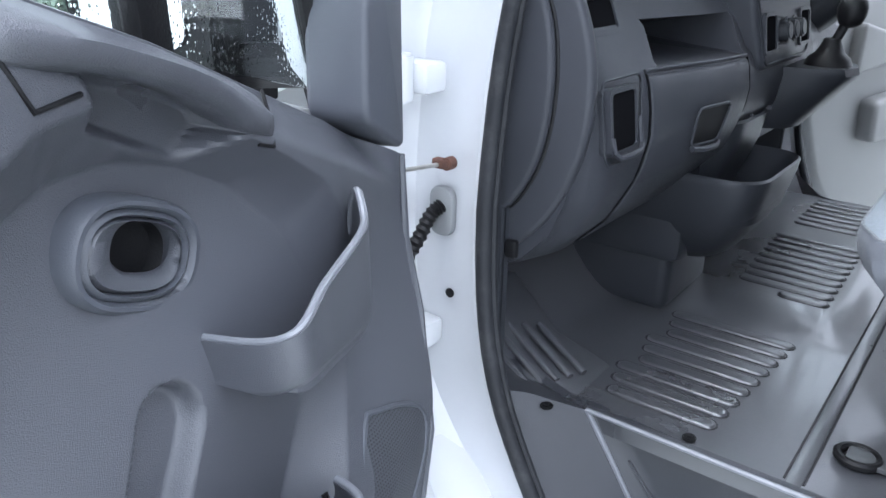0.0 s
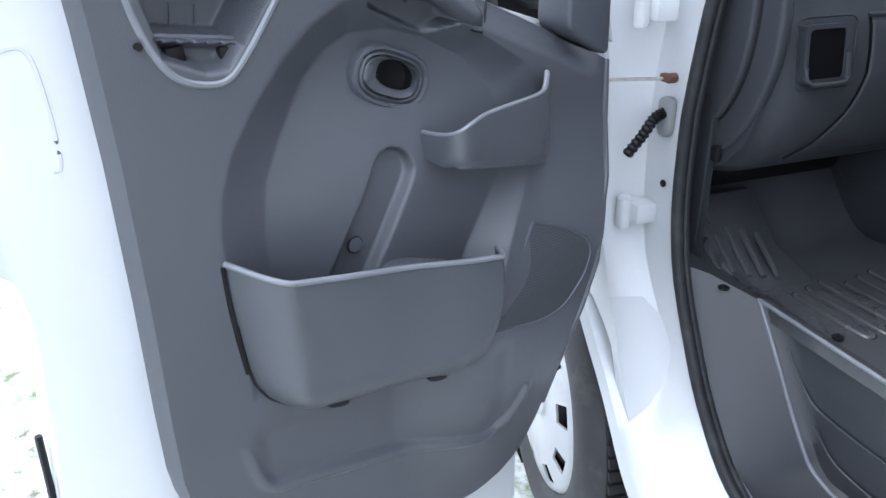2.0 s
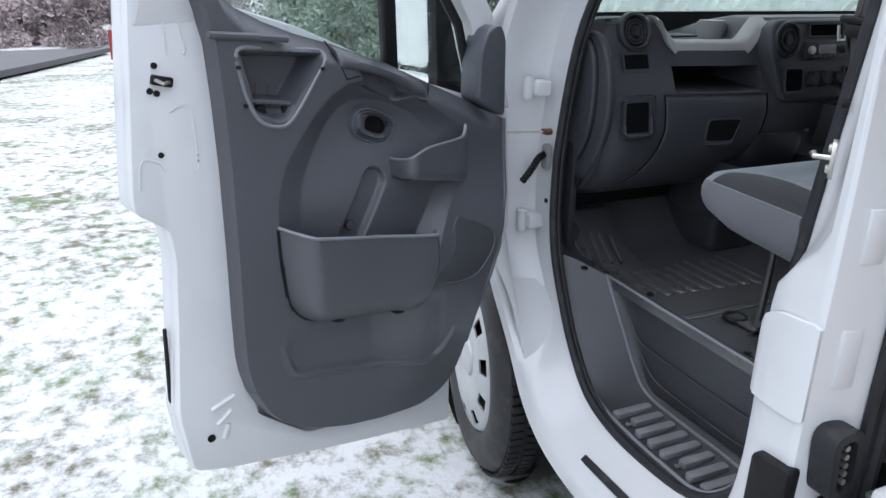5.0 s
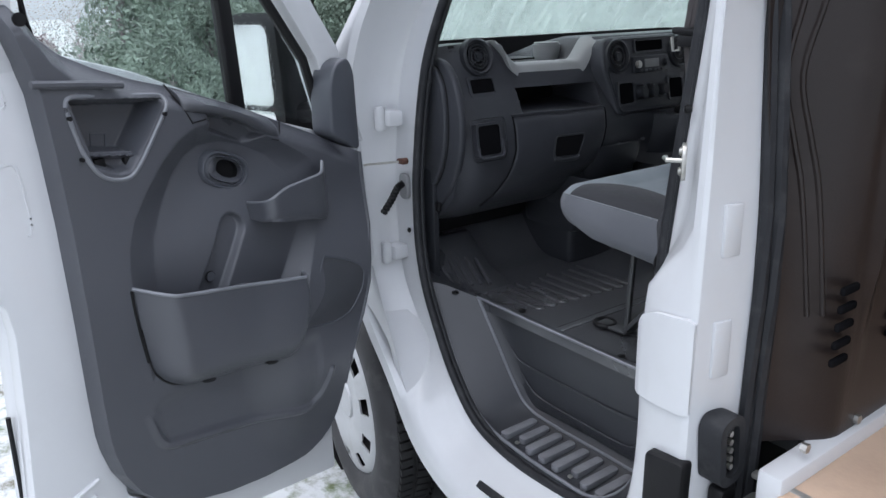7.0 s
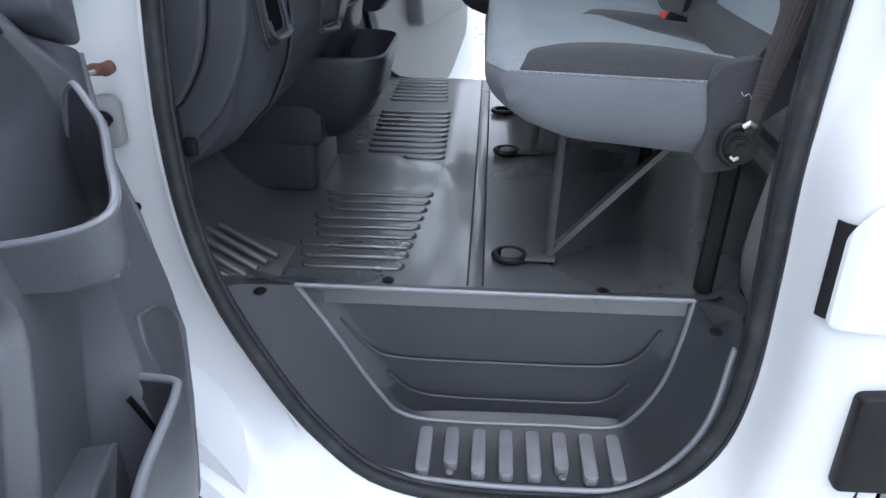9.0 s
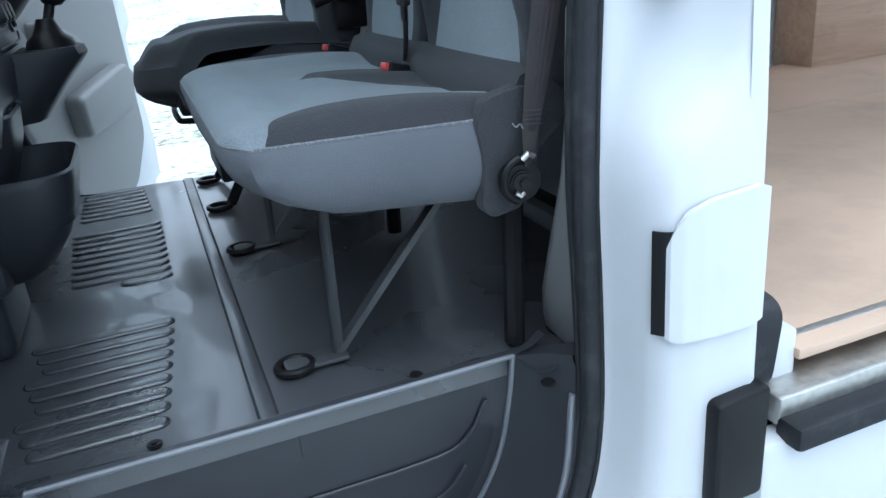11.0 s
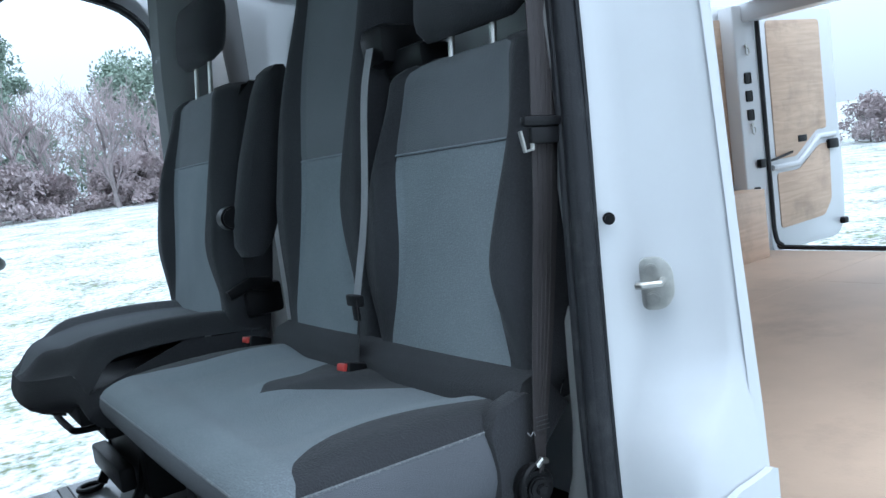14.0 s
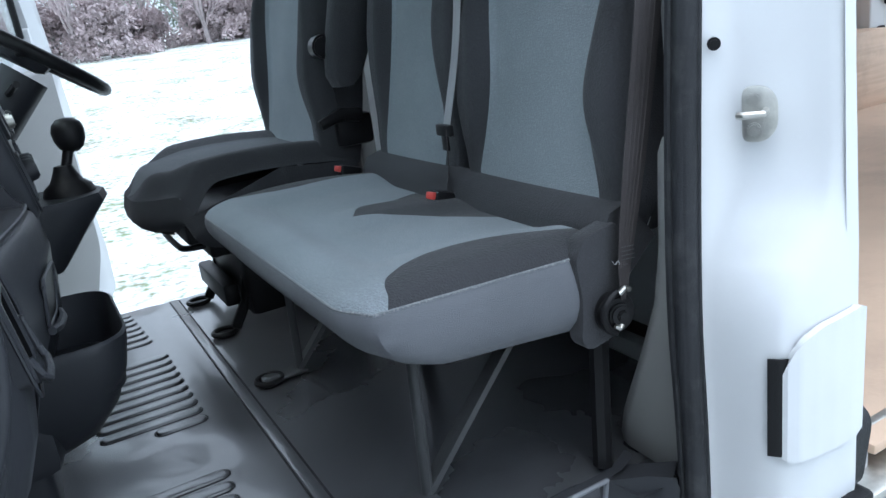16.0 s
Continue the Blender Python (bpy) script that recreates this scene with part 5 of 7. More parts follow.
def spk_ring(k, lift):
    """The grille's outline shrunk to its middle, lying on the panel."""
    cu, cz = 0.31, 1.02
    return on_door([(cu + (u - cu) * k, cz + (z - cz) * k, trim_off(cu + (u - cu) * k, cz + (z - cz) * k) + lift) for u, z in SPK])


part("speaker_grille", loft([spk_ring(k, lift) for k, lift in ((1.0, -0.004), (0.985, 0.0018), (0.8, 0.003), (0.5, 0.004), (0.2, 0.0045), (0.01, 0.0045))]), GRILLE, trim, "perforated speaker grille")
part("speaker_frame", tube(spk_ring(1.0, 0.001), 0.0034, 8, True), TRIM2, trim, "rim of the speaker grille")
# inner handle
HC = Vector((0.548, 1.385))


def oval(w, h, n=48, c=(0.0, 0.0), e=0.72):
    """A rounded outline on the handle's sloping axis."""
    out = []
    for k in range(n):
        a = math.tau * k / n
        p = c[0] + w * math.copysign(abs(math.cos(a)) ** e, math.cos(a))
        q = c[1] + h * math.copysign(abs(math.sin(a)) ** 0.8, math.sin(a))
        out.append((HC.x + 0.91 * p - 0.415 * q, HC.y + 0.415 * p + 0.91 * q))
    return out


handle = part("door_handle", loft([on_door([(u, z, o + 0.014) for u, z in oval(w, h)]) for w, h, o in ((0.068, 0.044, -0.006), (0.067, 0.043, 0.010), (0.064, 0.040, 0.014), (0.060, 0.037, 0.014), (0.057, 0.034, 0.008), (0.056, 0.033, 0.010), (0.052, 0.030, 0.012), (0.050, 0.028, 0.004))], caps=False), TRIM2, trim, "oval inner door handle", smooth=50)
part("handle_dish", loft([on_door([(u, z, o + 0.014) for u, z in oval(w, h)]) for w, h, o in ((0.056, 0.033, 0.006), (0.046, 0.026, -0.020), (0.02, 0.012, -0.026), (0.001, 0.001, -0.026))], caps=False), BLACK, handle, "dark handle dish")
hole = oval(0.0355, 0.0200, c=(-0.012, 0.006), e=0.8)
part("handle_lever", loft([on_door([(u, z, o + 0.014) for u, z in ring]) for ring, o in ((oval(0.050, 0.028), -0.012), (oval(0.050, 0.028), 0.006), (oval(0.046, 0.0255), 0.0105), (oval(0.0385, 0.0225, c=(-0.0112, 0.0048), e=0.8), 0.007), (hole, 0.002), (hole, -0.003))], caps=False), TRIM, handle, "curved pull lever", smooth=60)
CAP = (0.643, 1.155, trim_off(0.643, 1.155))
part("screw_cap", cyl(0.0115, 0.006, DM @ pose(CAP[0], CAP[1], CAP[2] + 0.0045), 24, bevel=0.001), TRIM2, trim, "round screw cap")
part("cap_rim", tube(on_door([(CAP[0] + 0.0125 * math.cos(a), CAP[1] + 0.0125 * math.sin(a), CAP[2] + 0.0045) for a in [math.tau * k / 20 for k in range(20)]]), 0.0012, 5, True), BLACK, trim)
part("screw_cap", cyl(0.012, 0.008, DM @ pose(0.948, 1.752, 0.052), 20, bevel=0.002), BLACK, trim)
# empty switch bay
part("bay_rim", tube(on_door([(u, z, trim_off(u, z) - 0.0005) for u, z in rounded([(0.905, 1.612), (0.672, 1.580), (0.766, 1.462), (0.800, 1.428), (0.86, 1.442), (0.888, 1.50)], 0.03, 6)]), 0.0046, 8, True), EDGE, trim, "raised rim of the empty switch bay")
part("scuff_line", tube(on_door([(0.447, 1.262, 0.1185), (0.425, 1.290, 0.1155), (0.402, 1.318, 0.1115)]), 0.0007, 5), GREYTRIM, trim, "pale scratch across the small pocket")
part("bay_mark", prism([(0.796, 1.487), (0.829, 1.492), (0.824, 1.522), (0.791, 1.517)], -0.026, -0.0235, DM, hole=[(0.7985, 1.4895), (0.8265, 1.4943), (0.8217, 1.5195), (0.7935, 1.5147)]), TRIM2, trim)
part("bay_ledge", tube(on_door([(0.872, 1.4935, 0.022), (0.82, 1.484, 0.024), (0.770, 1.4745, 0.022)]), 0.005, 8), TRIM, trim)
for u, z in ((0.846, 1.470), (0.783, 1.461)):
    part("clip_hole", rbox((0.022, 0.018, 0.022), bevel=0.002, m=DM @ pose(u, z, 0.020)), BLACK, trim, "square clip hole")
for u, z in ((0.900, 1.570), (0.700, 1.545), (0.893, 1.49)):
    part("screw", cyl(0.0045, 0.006, DM @ pose(u, z, 0.054), 10), BLACK, trim)
# grab bar over the grip recess
rail = []
for k in range(25):
    u = 0.652 - 0.252 * k / 24
    zl = lerp(u, [0.40, 0.43, 0.453, 0.47, 0.52, 0.583, 0.62, 0.652], [1.434, 1.448, 1.463, 1.477, 1.503, 1.527, 1.535, 1.540])
    zs = lerp(u, FRONT[1][-11:], FRONT[0][-11:]) - 0.004
    out = 0.052 + 0.016 * math.sin(math.pi * k / 24) ** 0.7
    mid = zl + 0.45 * (zs - zl)
    rail.append(on_door([(u, zl + 0.006, 0.010), (u, zl, 0.026), (u, zl - 0.002, out - 0.012), (u, zl + 0.004, out - 0.003), (u, zl + 0.012, out), (u, mid, out), (u, zs - 0.010, 0.036), (u, zs, 0.016)]))
part("grab_bar", loft(rail), TRIM, trim, "moulded grab bar", smooth=70)
for line in ([(0.668, 1.60), (0.648, 1.544), (0.634, 1.513), (0.60, 1.516), (0.586, 1.512)], [(0.365, 1.468), (0.385, 1.445), (0.401, 1.429), (0.42, 1.436)]):
    part("panel_joint", tube(on_door([(u, z, max(trim_off(u, z), 0.02) + 0.0005) for u, z in line]), 0.0020, 6), BLACK, trim)
part("ledge", tube(on_door([(0.955, 1.640, 0.052), (0.86, 1.628, 0.054), (0.78, 1.616, 0.050)]), 0.008, 8), TRIM, trim)
part("trim_edge", tube(on_door([(lerp(z, *FRONT) + 0.006, z, trim_off(lerp(z, *FRONT) + 0.006, z) - 0.002) for z in (1.34, 1.23, 1.14, 1.0, 0.92, 0.815, 0.72)]), 0.006, 8), TRIM, trim)
# corner pad by the quarter window, lock and details of the shell
part("corner_pad", prism(rounded([(0.118, 1.345), (0.222, 1.405), (0.212, 1.53), (0.185, 1.585), (0.135, 1.60), (0.115, 1.56)], 0.02), -0.02, 0.055, DM, 0.015, 3), TRIM2, door, "dark corner pad by the quarter window")
latch = part("door_latch", rbox((0.044, 0.020, 0.02), bevel=0.004, m=DM @ pose(1.042, 1.555, 0.004, 0, 0, 16)), BLACK, door, "black door latch")
part("latch_jaw", tube(on_door([(1.058, 1.560, 0.012), (1.044, 1.551, 0.020), (1.030, 1.552, 0.012)]), 0.004, 6), STEEL, latch)
for u, z in ((1.052, 1.586), (1.068, 1.538), (1.055, 1.532)):
    part("bolt", cyl(0.0065, 0.006, DM @ pose(u, z, 0.005), 12, bevel=0.001), BLACK, door)
for pts in ([(1.024, 1.603), (1.020, 1.70), (1.018, 1.728), (1.010, 1.739), (1.002, 1.730), (0.990, 1.665), (0.983, 1.612), (0.990, 1.601)], [(1.034, 1.492), (1.012, 1.501), (0.992, 1.492), (0.988, 1.43), (0.991, 1.368), (1.000, 1.361)], [(1.118, 1.345), (1.106, 1.400), (1.074, 1.394), (1.060, 1.372)]):
    part("pressing", tube(spline(on_door([(u, z, 0.0025) for u, z in pts]), 4), 0.0036, 6), PAINT, door)
part("shell_hole", cyl(0.006, 0.008, DM @ pose(1.066, 1.408, 0.003), 12), BLACK, door)
part("shell_hole", cyl(0.010, 0.006, DM @ pose(1.055, 0.71, 0.004), 12), BLACK, door)
for k in range(3):
    part("pressing", tube(on_door([(0.985 + 0.012 * k, 0.80 - 0.035 * k, 0.006), (1.045 - 0.01 * k, 0.785 - 0.045 * k, 0.006)]), 0.006, 8), PAINT, door)
part("edge_strip", tube(on_door([(1.10, 1.0, -0.05), (1.115, 0.82, -0.05), (1.112, 0.78, -0.05)]), 0.005, 6), BLACK, door, "black edge strip")

# driver's door, open on the far side; strong daylight is put into its trim colour
DM2 = frame3((-0.70, 2 * YC - 0.05, 0), Vector((0.42, 0.91, 0)).normalized(), (0, 0, 1), Vector((0.91, -0.42, 0)).normalized())
ddoor = make_door_shell("driver_door", "open white driver's door, trim paled for daylight", DM2)
part("trim_panel", prism(rounded([(0.45, 0.60), (0.80, 0.66), (0.97, 0.85), (0.955, 1.60), (0.64, 1.57), (0.12, 1.34), (0.10, 1.15), (0.25, 0.82)], 0.06), 0.0, 0.045, DM2, 0.02, 3), GREYTRIM, ddoor, "plastic door trim, paled for the daylight on it")
part("door_pocket", prism(rounded([(0.42, 0.95), (0.80, 0.98), (0.86, 1.12), (0.80, 1.17), (0.40, 1.10)], 0.03), 0.03, 0.11, DM2, 0.02, 3), GREYTRIM, ddoor, "wide door pocket")
part("upper_pocket", prism(rounded([(0.29, 1.20), (0.53, 1.24), (0.54, 1.29), (0.45, 1.33), (0.29, 1.37)], 0.02), 0.03, 0.09, DM2, 0.015, 3), GREYTRIM, ddoor)

# ---- dashboard ----
dash = thing("dashboard", "charcoal plastic van dashboard with round vents and glovebox", "dashboard")
XZ = frame3((0, 0, 0), (1, 0, 0), (0, 0, 1), (0, -1, 0))
YZ = frame3((0, 0, 0), (0, 1, 0), (0, 0, 1), (1, 0, 0))


def dash_bulge(y):
    """How far the face comes out towards the centre of the van."""
    return 0.052 * sstep(0.34, 0.72, y) * sstep(1.46, 1.20, y)


def dash_section(y):
    """Outline of the dashboard across the van, in x and z, from the screen down to the footwell."""
    end = sstep(0.27, 0.20, y) + sstep(1.71, 1.78, y)
    dip = 0.070 * sstep(0.385, 0.47, y) * sstep(0.755, 0.675, y)
    cub = 1.0 if 0.432 < y < 0.722 else 0.0
    corner = 0.022 * (1 - sstep(0.0, 0.022, min(y - 0.432, 0.722 - y))) if cub else 0.0
    b = dash_bulge(y)
    deep = -0.68
    pts = [(-1.08, 1.44), (-0.98, 1.52), (-0.80, 1.580 - dip), (-0.66, 1.605 - dip), (-0.605 + b, 1.604 - dip), (-0.578 + b, 1.580 - dip), (-0.566 + b, 1.535 - 0.3 * dip), (-0.557 + b, 1.495), (-0.548 + b, 1.472),
           (deep if cub else -0.538 + b, 1.462 - corner), (deep if cub else -0.515 + b, 1.410 + corner * 0.6), (-0.505 + b, 1.400), (-0.497 + b, 1.380), (-0.489 + b, 1.34), (-0.485 + b * 0.8, 1.29), (-0.492 + b * 0.6, 1.23), (-0.515, 1.17), (-0.565, 1.118), (-0.63, 1.085), (-0.80, 1.07), (-0.95, 1.07)]
    return [(x - 0.030 * end, y, z - 0.008 * end * (k < 6)) for k, (x, z) in enumerate(pts)]


def face_x(y, z):
    """The dashboard face at that place, as if it had no openings."""
    pts = [(p[0], p[2]) for k, p in enumerate(dash_section(y)) if k >= 5 and k not in (9, 10)]
    zs, xs = [p[1] for p in pts][::-1], [p[0] for p in pts][::-1]
    return lerp(z, zs, xs)


def face_frame(y, z, out=0.0):
    """Axes on the face: across, up along it, and out of it."""
    e = 0.012
    a = Vector((face_x(y + e, z) - face_x(y - e, z), 2 * e, 0)).normalized()
    b = Vector((face_x(y, z + e) - face_x(y, z - e), 0, 2 * e)).normalized()
    n = a.cross(b).normalized()
    b = n.cross(a)
    return frame3(Vector((face_x(y, z), y, z)) + n * out, a, b, n)


ys = [0.200, 0.206, 0.216, 0.23, 0.25, 0.28, 0.32, 0.36, 0.39, 0.41, 0.425, 0.4319, 0.4321, 0.436, 0.442, 0.448, 0.456, 0.47, 0.50, 0.54, 0.58, 0.62, 0.65, 0.675, 0.690, 0.700, 0.708, 0.714, 0.7185, 0.7219, 0.7221, 0.74, 0.76, 0.80, 0.9, 1.0, 1.1, 1.2, 1.3, 1.4, 1.5, 1.6, 1.7, 1.74, 1.76, 1.78]
body = part("dash_body", loft([dash_section(y) for y in ys]), DASH, dash, smooth=38)
# end of the dashboard: two curved layers, the smaller one on top
outer = spline([(-0.74, 1.560, 0), (-0.60, 1.570, 0), (-0.535, 1.535, 0), (-0.500, 1.46, 0), (-0.490, 1.38, 0), (-0.500, 1.30, 0), (-0.535, 1.215, 0), (-0.585, 1.155, 0), (-0.64, 1.12, 0), (-0.74, 1.12, 0)], 5)
inner = spline([(-0.74, 1.548, 0), (-0.63, 1.552, 0), (-0.585, 1.538, 0), (-0.556, 1.485, 0), (-0.546, 1.40, 0), (-0.556, 1.31, 0), (-0.585, 1.24, 0), (-0.63, 1.195, 0), (-0.74, 1.18, 0)], 5)
part("end_panel", prism([(p.x, p.y) for p in outer], -0.215, -0.190, XZ, 0.009, 3), DASH, dash, "curved end panel of the dashboard", smooth=50)
part("fuse_cover", prism([(p.x, p.y) for p in inner], -0.200, -0.176, XZ, 0.008, 3), DASH, dash, "rounded fuse cover at the end of the dashboard", smooth=50)
part("cover_seam", tube([(p.x + 0.003, 0.190, p.y) for p in inner[4:-4]], 0.0028, 6, up=(0, 1, 0)), BLACK, dash)
part("end_catch", rbox((0.02, 0.012, 0.03), (-0.60, 0.185, 1.140), 0.004), BLACK, dash)


def vent(y, z, r=0.047, out=0.004):
    base = face_frame(y, z, out)
    v = part("air_vent", loft([[base @ Vector((q * math.cos(a), q * math.sin(a), h)) for a in [math.tau * k / 40 for k in range(40)]] for q, h in ((r + 0.015, -0.012), (r + 0.011, 0.006), (r + 0.004, 0.010), (r - 0.001, 0.006), (r - 0.004, -0.006))], caps=False), DASH2, dash, "round air vent")
    part("vent_disc", cyl(r * 0.90, 0.006, base @ pose(0, 0, -0.002), 32, bevel=0.002), BLACK, v)
    for q in (0.78, 0.56):
        part("vent_ring", tube([base @ Vector((q * r * math.cos(a), q * r * math.sin(a), 0.003)) for a in [math.tau * k / 28 for k in range(28)]], 0.003, 6, True), DASH2, v)
    part("vent_knob", cyl(r * 0.34, 0.012, base @ pose(0, 0, 0.004), 18, bevel=0.004), DASH2, v)
    for k in range(4):
        part("vent_blade", rbox((r * 0.42, 0.004, 0.006), bevel=0.001, m=base @ pose(0, 0, 0.003, 0, 0, 45 + 90 * k) @ pose(r * 0.58, 0, 0)), DASH2, v)
    return v


vent(0.318, 1.566, 0.043)
part("side_vent", rbox((0.010, 0.020, 0.080), bevel=0.005, m=pose(-0.603, 0.248, 1.563, 0, -8, -30)), BLACK, dash, "narrow demister vent")
for k in range(3):
    part("vent_blade", rbox((0.010, 0.022, 0.005), bevel=0.001, m=pose(-0.599, 0.249, 1.541 + 0.022 * k, 0, -8, -30)), DASH2, dash)


def dark_box(y, z, w, h, name, label, m=None, rim=0.008, parent=None, r=0.3):
    """A framed opening; a flat black plate stands in for its unlit inside."""
    m = m or face_frame(y, z)
    o = rounded([(-w - rim, -h - rim), (w + rim, -h - rim), (w + rim, h + rim), (-w - rim, h + rim)], min(w, h) * r + rim * 0.5)
    i = rounded([(-w, -h), (w, -h), (w, h), (-w, h)], min(w, h) * r)
    fr = part(name, prism(o, -0.02, 0.006, m, hole=i), DASH, parent or dash, label)
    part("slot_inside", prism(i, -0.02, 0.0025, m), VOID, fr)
    return fr


dark_box(0.318, 1.483, 0.042, 0.023, "switch_blank", "square empty switch slot")
cupm = face_frame(0.290, 1.340, 0.002)
dark_box(0.290, 1.340, 0.040, 0.042, "cup_holder", "square cup holder, black plate for its unlit depth", cupm, r=0.25)
part("cup_lip", tube([cupm @ Vector(p) for p in ((-0.044, -0.020, 0.006), (-0.046, -0.040, 0.010), (-0.036, -0.050, 0.014), (0.0, -0.051, 0.016), (0.036, -0.050, 0.014), (0.046, -0.040, 0.010), (0.046, 0.0, 0.006))], 0.0045, 8), DASH, dash, "moulded lip of the cup holder")
part("cup_frame", tube([cupm @ Vector((x, y, 0.002)) for x, y in rounded([(-0.062, -0.060), (0.060, -0.060), (0.066, 0.062), (-0.066, 0.062)], 0.02)], 0.0022, 6, True), DASH2, dash)
# back of the open shelf, painted black for the dark in there
part("shelf_inside", rbox((0.004, 0.286, 0.05), (-0.676, 0.577, 1.436), 0.0), BLACK, dash, "black back plate for the shelf's unlit inside")
part("shelf_edge", tube([(face_x(y, 1.398) + 0.001, y, 1.399) for y in [0.386 + 0.34 * k / 16 for k in range(17)]], 0.0035, 8), DASH, dash)
# glovebox lid, a skin on the face
LID_L = ([1.12, 1.16, 1.20, 1.25, 1.30, 1.395], [0.30, 0.325, 0.355, 0.380, 0.392, 0.392])
LID_R = ([1.12, 1.16, 1.20, 1.25, 1.30, 1.395], [0.63, 0.665, 0.692, 0.708, 0.718, 0.724])


def lid_point(s, t):
    z = 1.125 + (1.392 - 1.125) * t
    a, b = lerp(z, *LID_L), lerp(z, *LID_R)
    y = a + (b - a) * s
    edge = min(1, min(s, 1 - s) * (b - a) / 0.008, min(t, 1 - t) * 0.267 / 0.008)
    return Vector((face_x(y, z) - 0.002 + 0.007 * math.sqrt(max(0, 1 - (1 - edge) ** 2)), y, z))


steps = [0, 0.006, 0.012, 0.024] + [0.024 + 0.952 * k / 16 for k in range(1, 16)] + [0.976, 0.988, 0.994, 1]
glove = part("glovebox", loft([[lid_point(s, t) for s in steps] for t in steps], closed=False, caps=False), DASH, dash, "glovebox lid", smooth=60)
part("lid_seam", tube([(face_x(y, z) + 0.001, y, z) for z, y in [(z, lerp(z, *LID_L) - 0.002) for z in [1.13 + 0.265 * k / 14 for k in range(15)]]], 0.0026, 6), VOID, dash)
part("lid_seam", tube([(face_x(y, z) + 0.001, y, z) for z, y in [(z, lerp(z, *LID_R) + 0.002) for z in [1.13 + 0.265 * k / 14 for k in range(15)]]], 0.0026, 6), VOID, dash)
hm = face_frame(0.578, 1.292, 0.006)
# flat black panel paints the shade of a recess that isn't cut
part("glovebox_handle", prism(rounded([(-0.050, -0.028), (0.036, -0.030), (0.052, 0.034), (-0.050, 0.034)], 0.012), -0.004, 0.0012, hm), BLACK, glove, "glovebox handle, black panel for its shaded recess")
part("handle_rim", tube([hm @ Vector((x, y, 0.001)) for x, y in rounded([(-0.054, -0.030), (0.038, -0.032), (0.056, 0.037), (-0.054, 0.037)], 0.014)], 0.0028, 6, True), DASH, glove)
part("handle_lip", tube([hm @ Vector(p) for p in ((-0.052, -0.034, 0.004), (-0.02, -0.038, 0.010), (0.02, -0.038, 0.010), (0.036, -0.034, 0.004))], 0.006, 8), DASH, glove)
# grey inlay round the dip in the top, and the tray behind it
ink = [0.392 + 0.352 * k / 40 for k in range(41)]


def inlay_ring(y):
    d = sstep(0.385, 0.47, y) * sstep(0.755, 0.675, y)
    top = 1.606 - 0.070 * d
    low = top - 0.004 - 0.034 * sstep(0.0, 0.5, d)
    xb = -0.585 + dash_bulge(y)
    return [(xb - 0.045, y, top + 0.002), (xb - 0.02, y, top + 0.006), (xb + 0.002, y, top + 0.004), (xb + 0.014, y, top - 0.006), (xb + 0.024, y, low), (xb + 0.018, y, low - 0.004), (xb - 0.045, y, low - 0.004)]


part("dash_inlay", loft([inlay_ring(y) for y in ink]), DASHGREY, dash, "pale grey inlay round the document tray", smooth=50)
part("tray", rbox((0.10, 0.17, 0.006), (-0.715, 0.545, 1.543), 0.002), BLACK, dash, "dark document tray")
part("tray_cup", join(cyl(0.040, 0.06, pose(-0.66, 0.675, 1.560), 28, 0.046, bevel=0.006)), DASHGREY, dash, "grey cup holder on the dash")
# centre panel with vents, radio and heater knobs
SX = -0.448
STK = frame3((SX, 0.935, 1.475), (0, 1, 0), Vector((-0.16, 0, 1)).normalized(), Vector((1, 0, 0.16)).normalized())
stk_line = rounded([(-0.205, 0.132), (0.205, 0.132), (0.215, 0.05), (0.165, -0.112), (-0.165, -0.112), (-0.215, 0.05)], [0.04, 0.04, 0.03, 0.03, 0.03, 0.03], 5)
stack = part("centre_panel", prism(stk_line, -0.16, 0.0, STK, 0.012, 3), DASH, dash, "centre console panel", smooth=50)
part("panel_edge", tube([STK @ Vector((x * 0.93, y * 0.92, 0.000)) for x, y in stk_line], 0.0035, 6, True), DASH2, stack)


def stack_vent(x, y, r=0.043):
    base = STK @ pose(x, y, 0.0)
    v = part("air_vent", loft([[base @ Vector((q * math.cos(a), q * math.sin(a), h)) for a in [math.tau * k / 36 for k in range(36)]] for q, h in ((r + 0.012, -0.004), (r + 0.008, 0.008), (r + 0.002, 0.010), (r - 0.003, -0.002))], caps=False), DASH2, stack, "round air vent")
    part("vent_disc", cyl(r * 0.92, 0.006, base, 28, bevel=0.002), BLACK, v)
    part("vent_ring", tube([base @ Vector((0.66 * r * math.cos(a), 0.66 * r * math.sin(a), 0.004)) for a in [math.tau * k / 26 for k in range(26)]], 0.003, 6, True), DASH2, v)
    part("vent_knob", cyl(r * 0.34, 0.010, base @ pose(0, 0, 0.005), 16, bevel=0.003), DASH2, v)


stack_vent(-0.150, 0.072)
stack_vent(0.150, 0.072)
for x in (-0.122, 0.122):
    dark_box(0, 0, 0.034, 0.032, "switch_blank", "square empty switch slot", STK @ pose(x, -0.045, 0.0), 0.007, stack)
dark_box(0, 0, 0.066, 0.016, "display_slot", "dark display slot", STK @ pose(0, 0.098, 0.0), 0.005, stack)
radio = part("radio", rbox((0.172, 0.052, 0.014), bevel=0.004, m=STK @ pose(0, 0.040, 0.004)), DASH2, stack, "small radio with pale display")
part("display", rbox((0.070, 0.026, 0.004), bevel=0.001, m=STK @ pose(0.0, 0.042, 0.011)), GREYTRIM, radio, "pale grey display")
for x in (-0.068, 0.068):
    part("radio_knob", cyl(0.012, 0.016, STK @ pose(x, 0.040, 0.014), 18, bevel=0.003), STEEL if x < 0 else DASH2, radio)
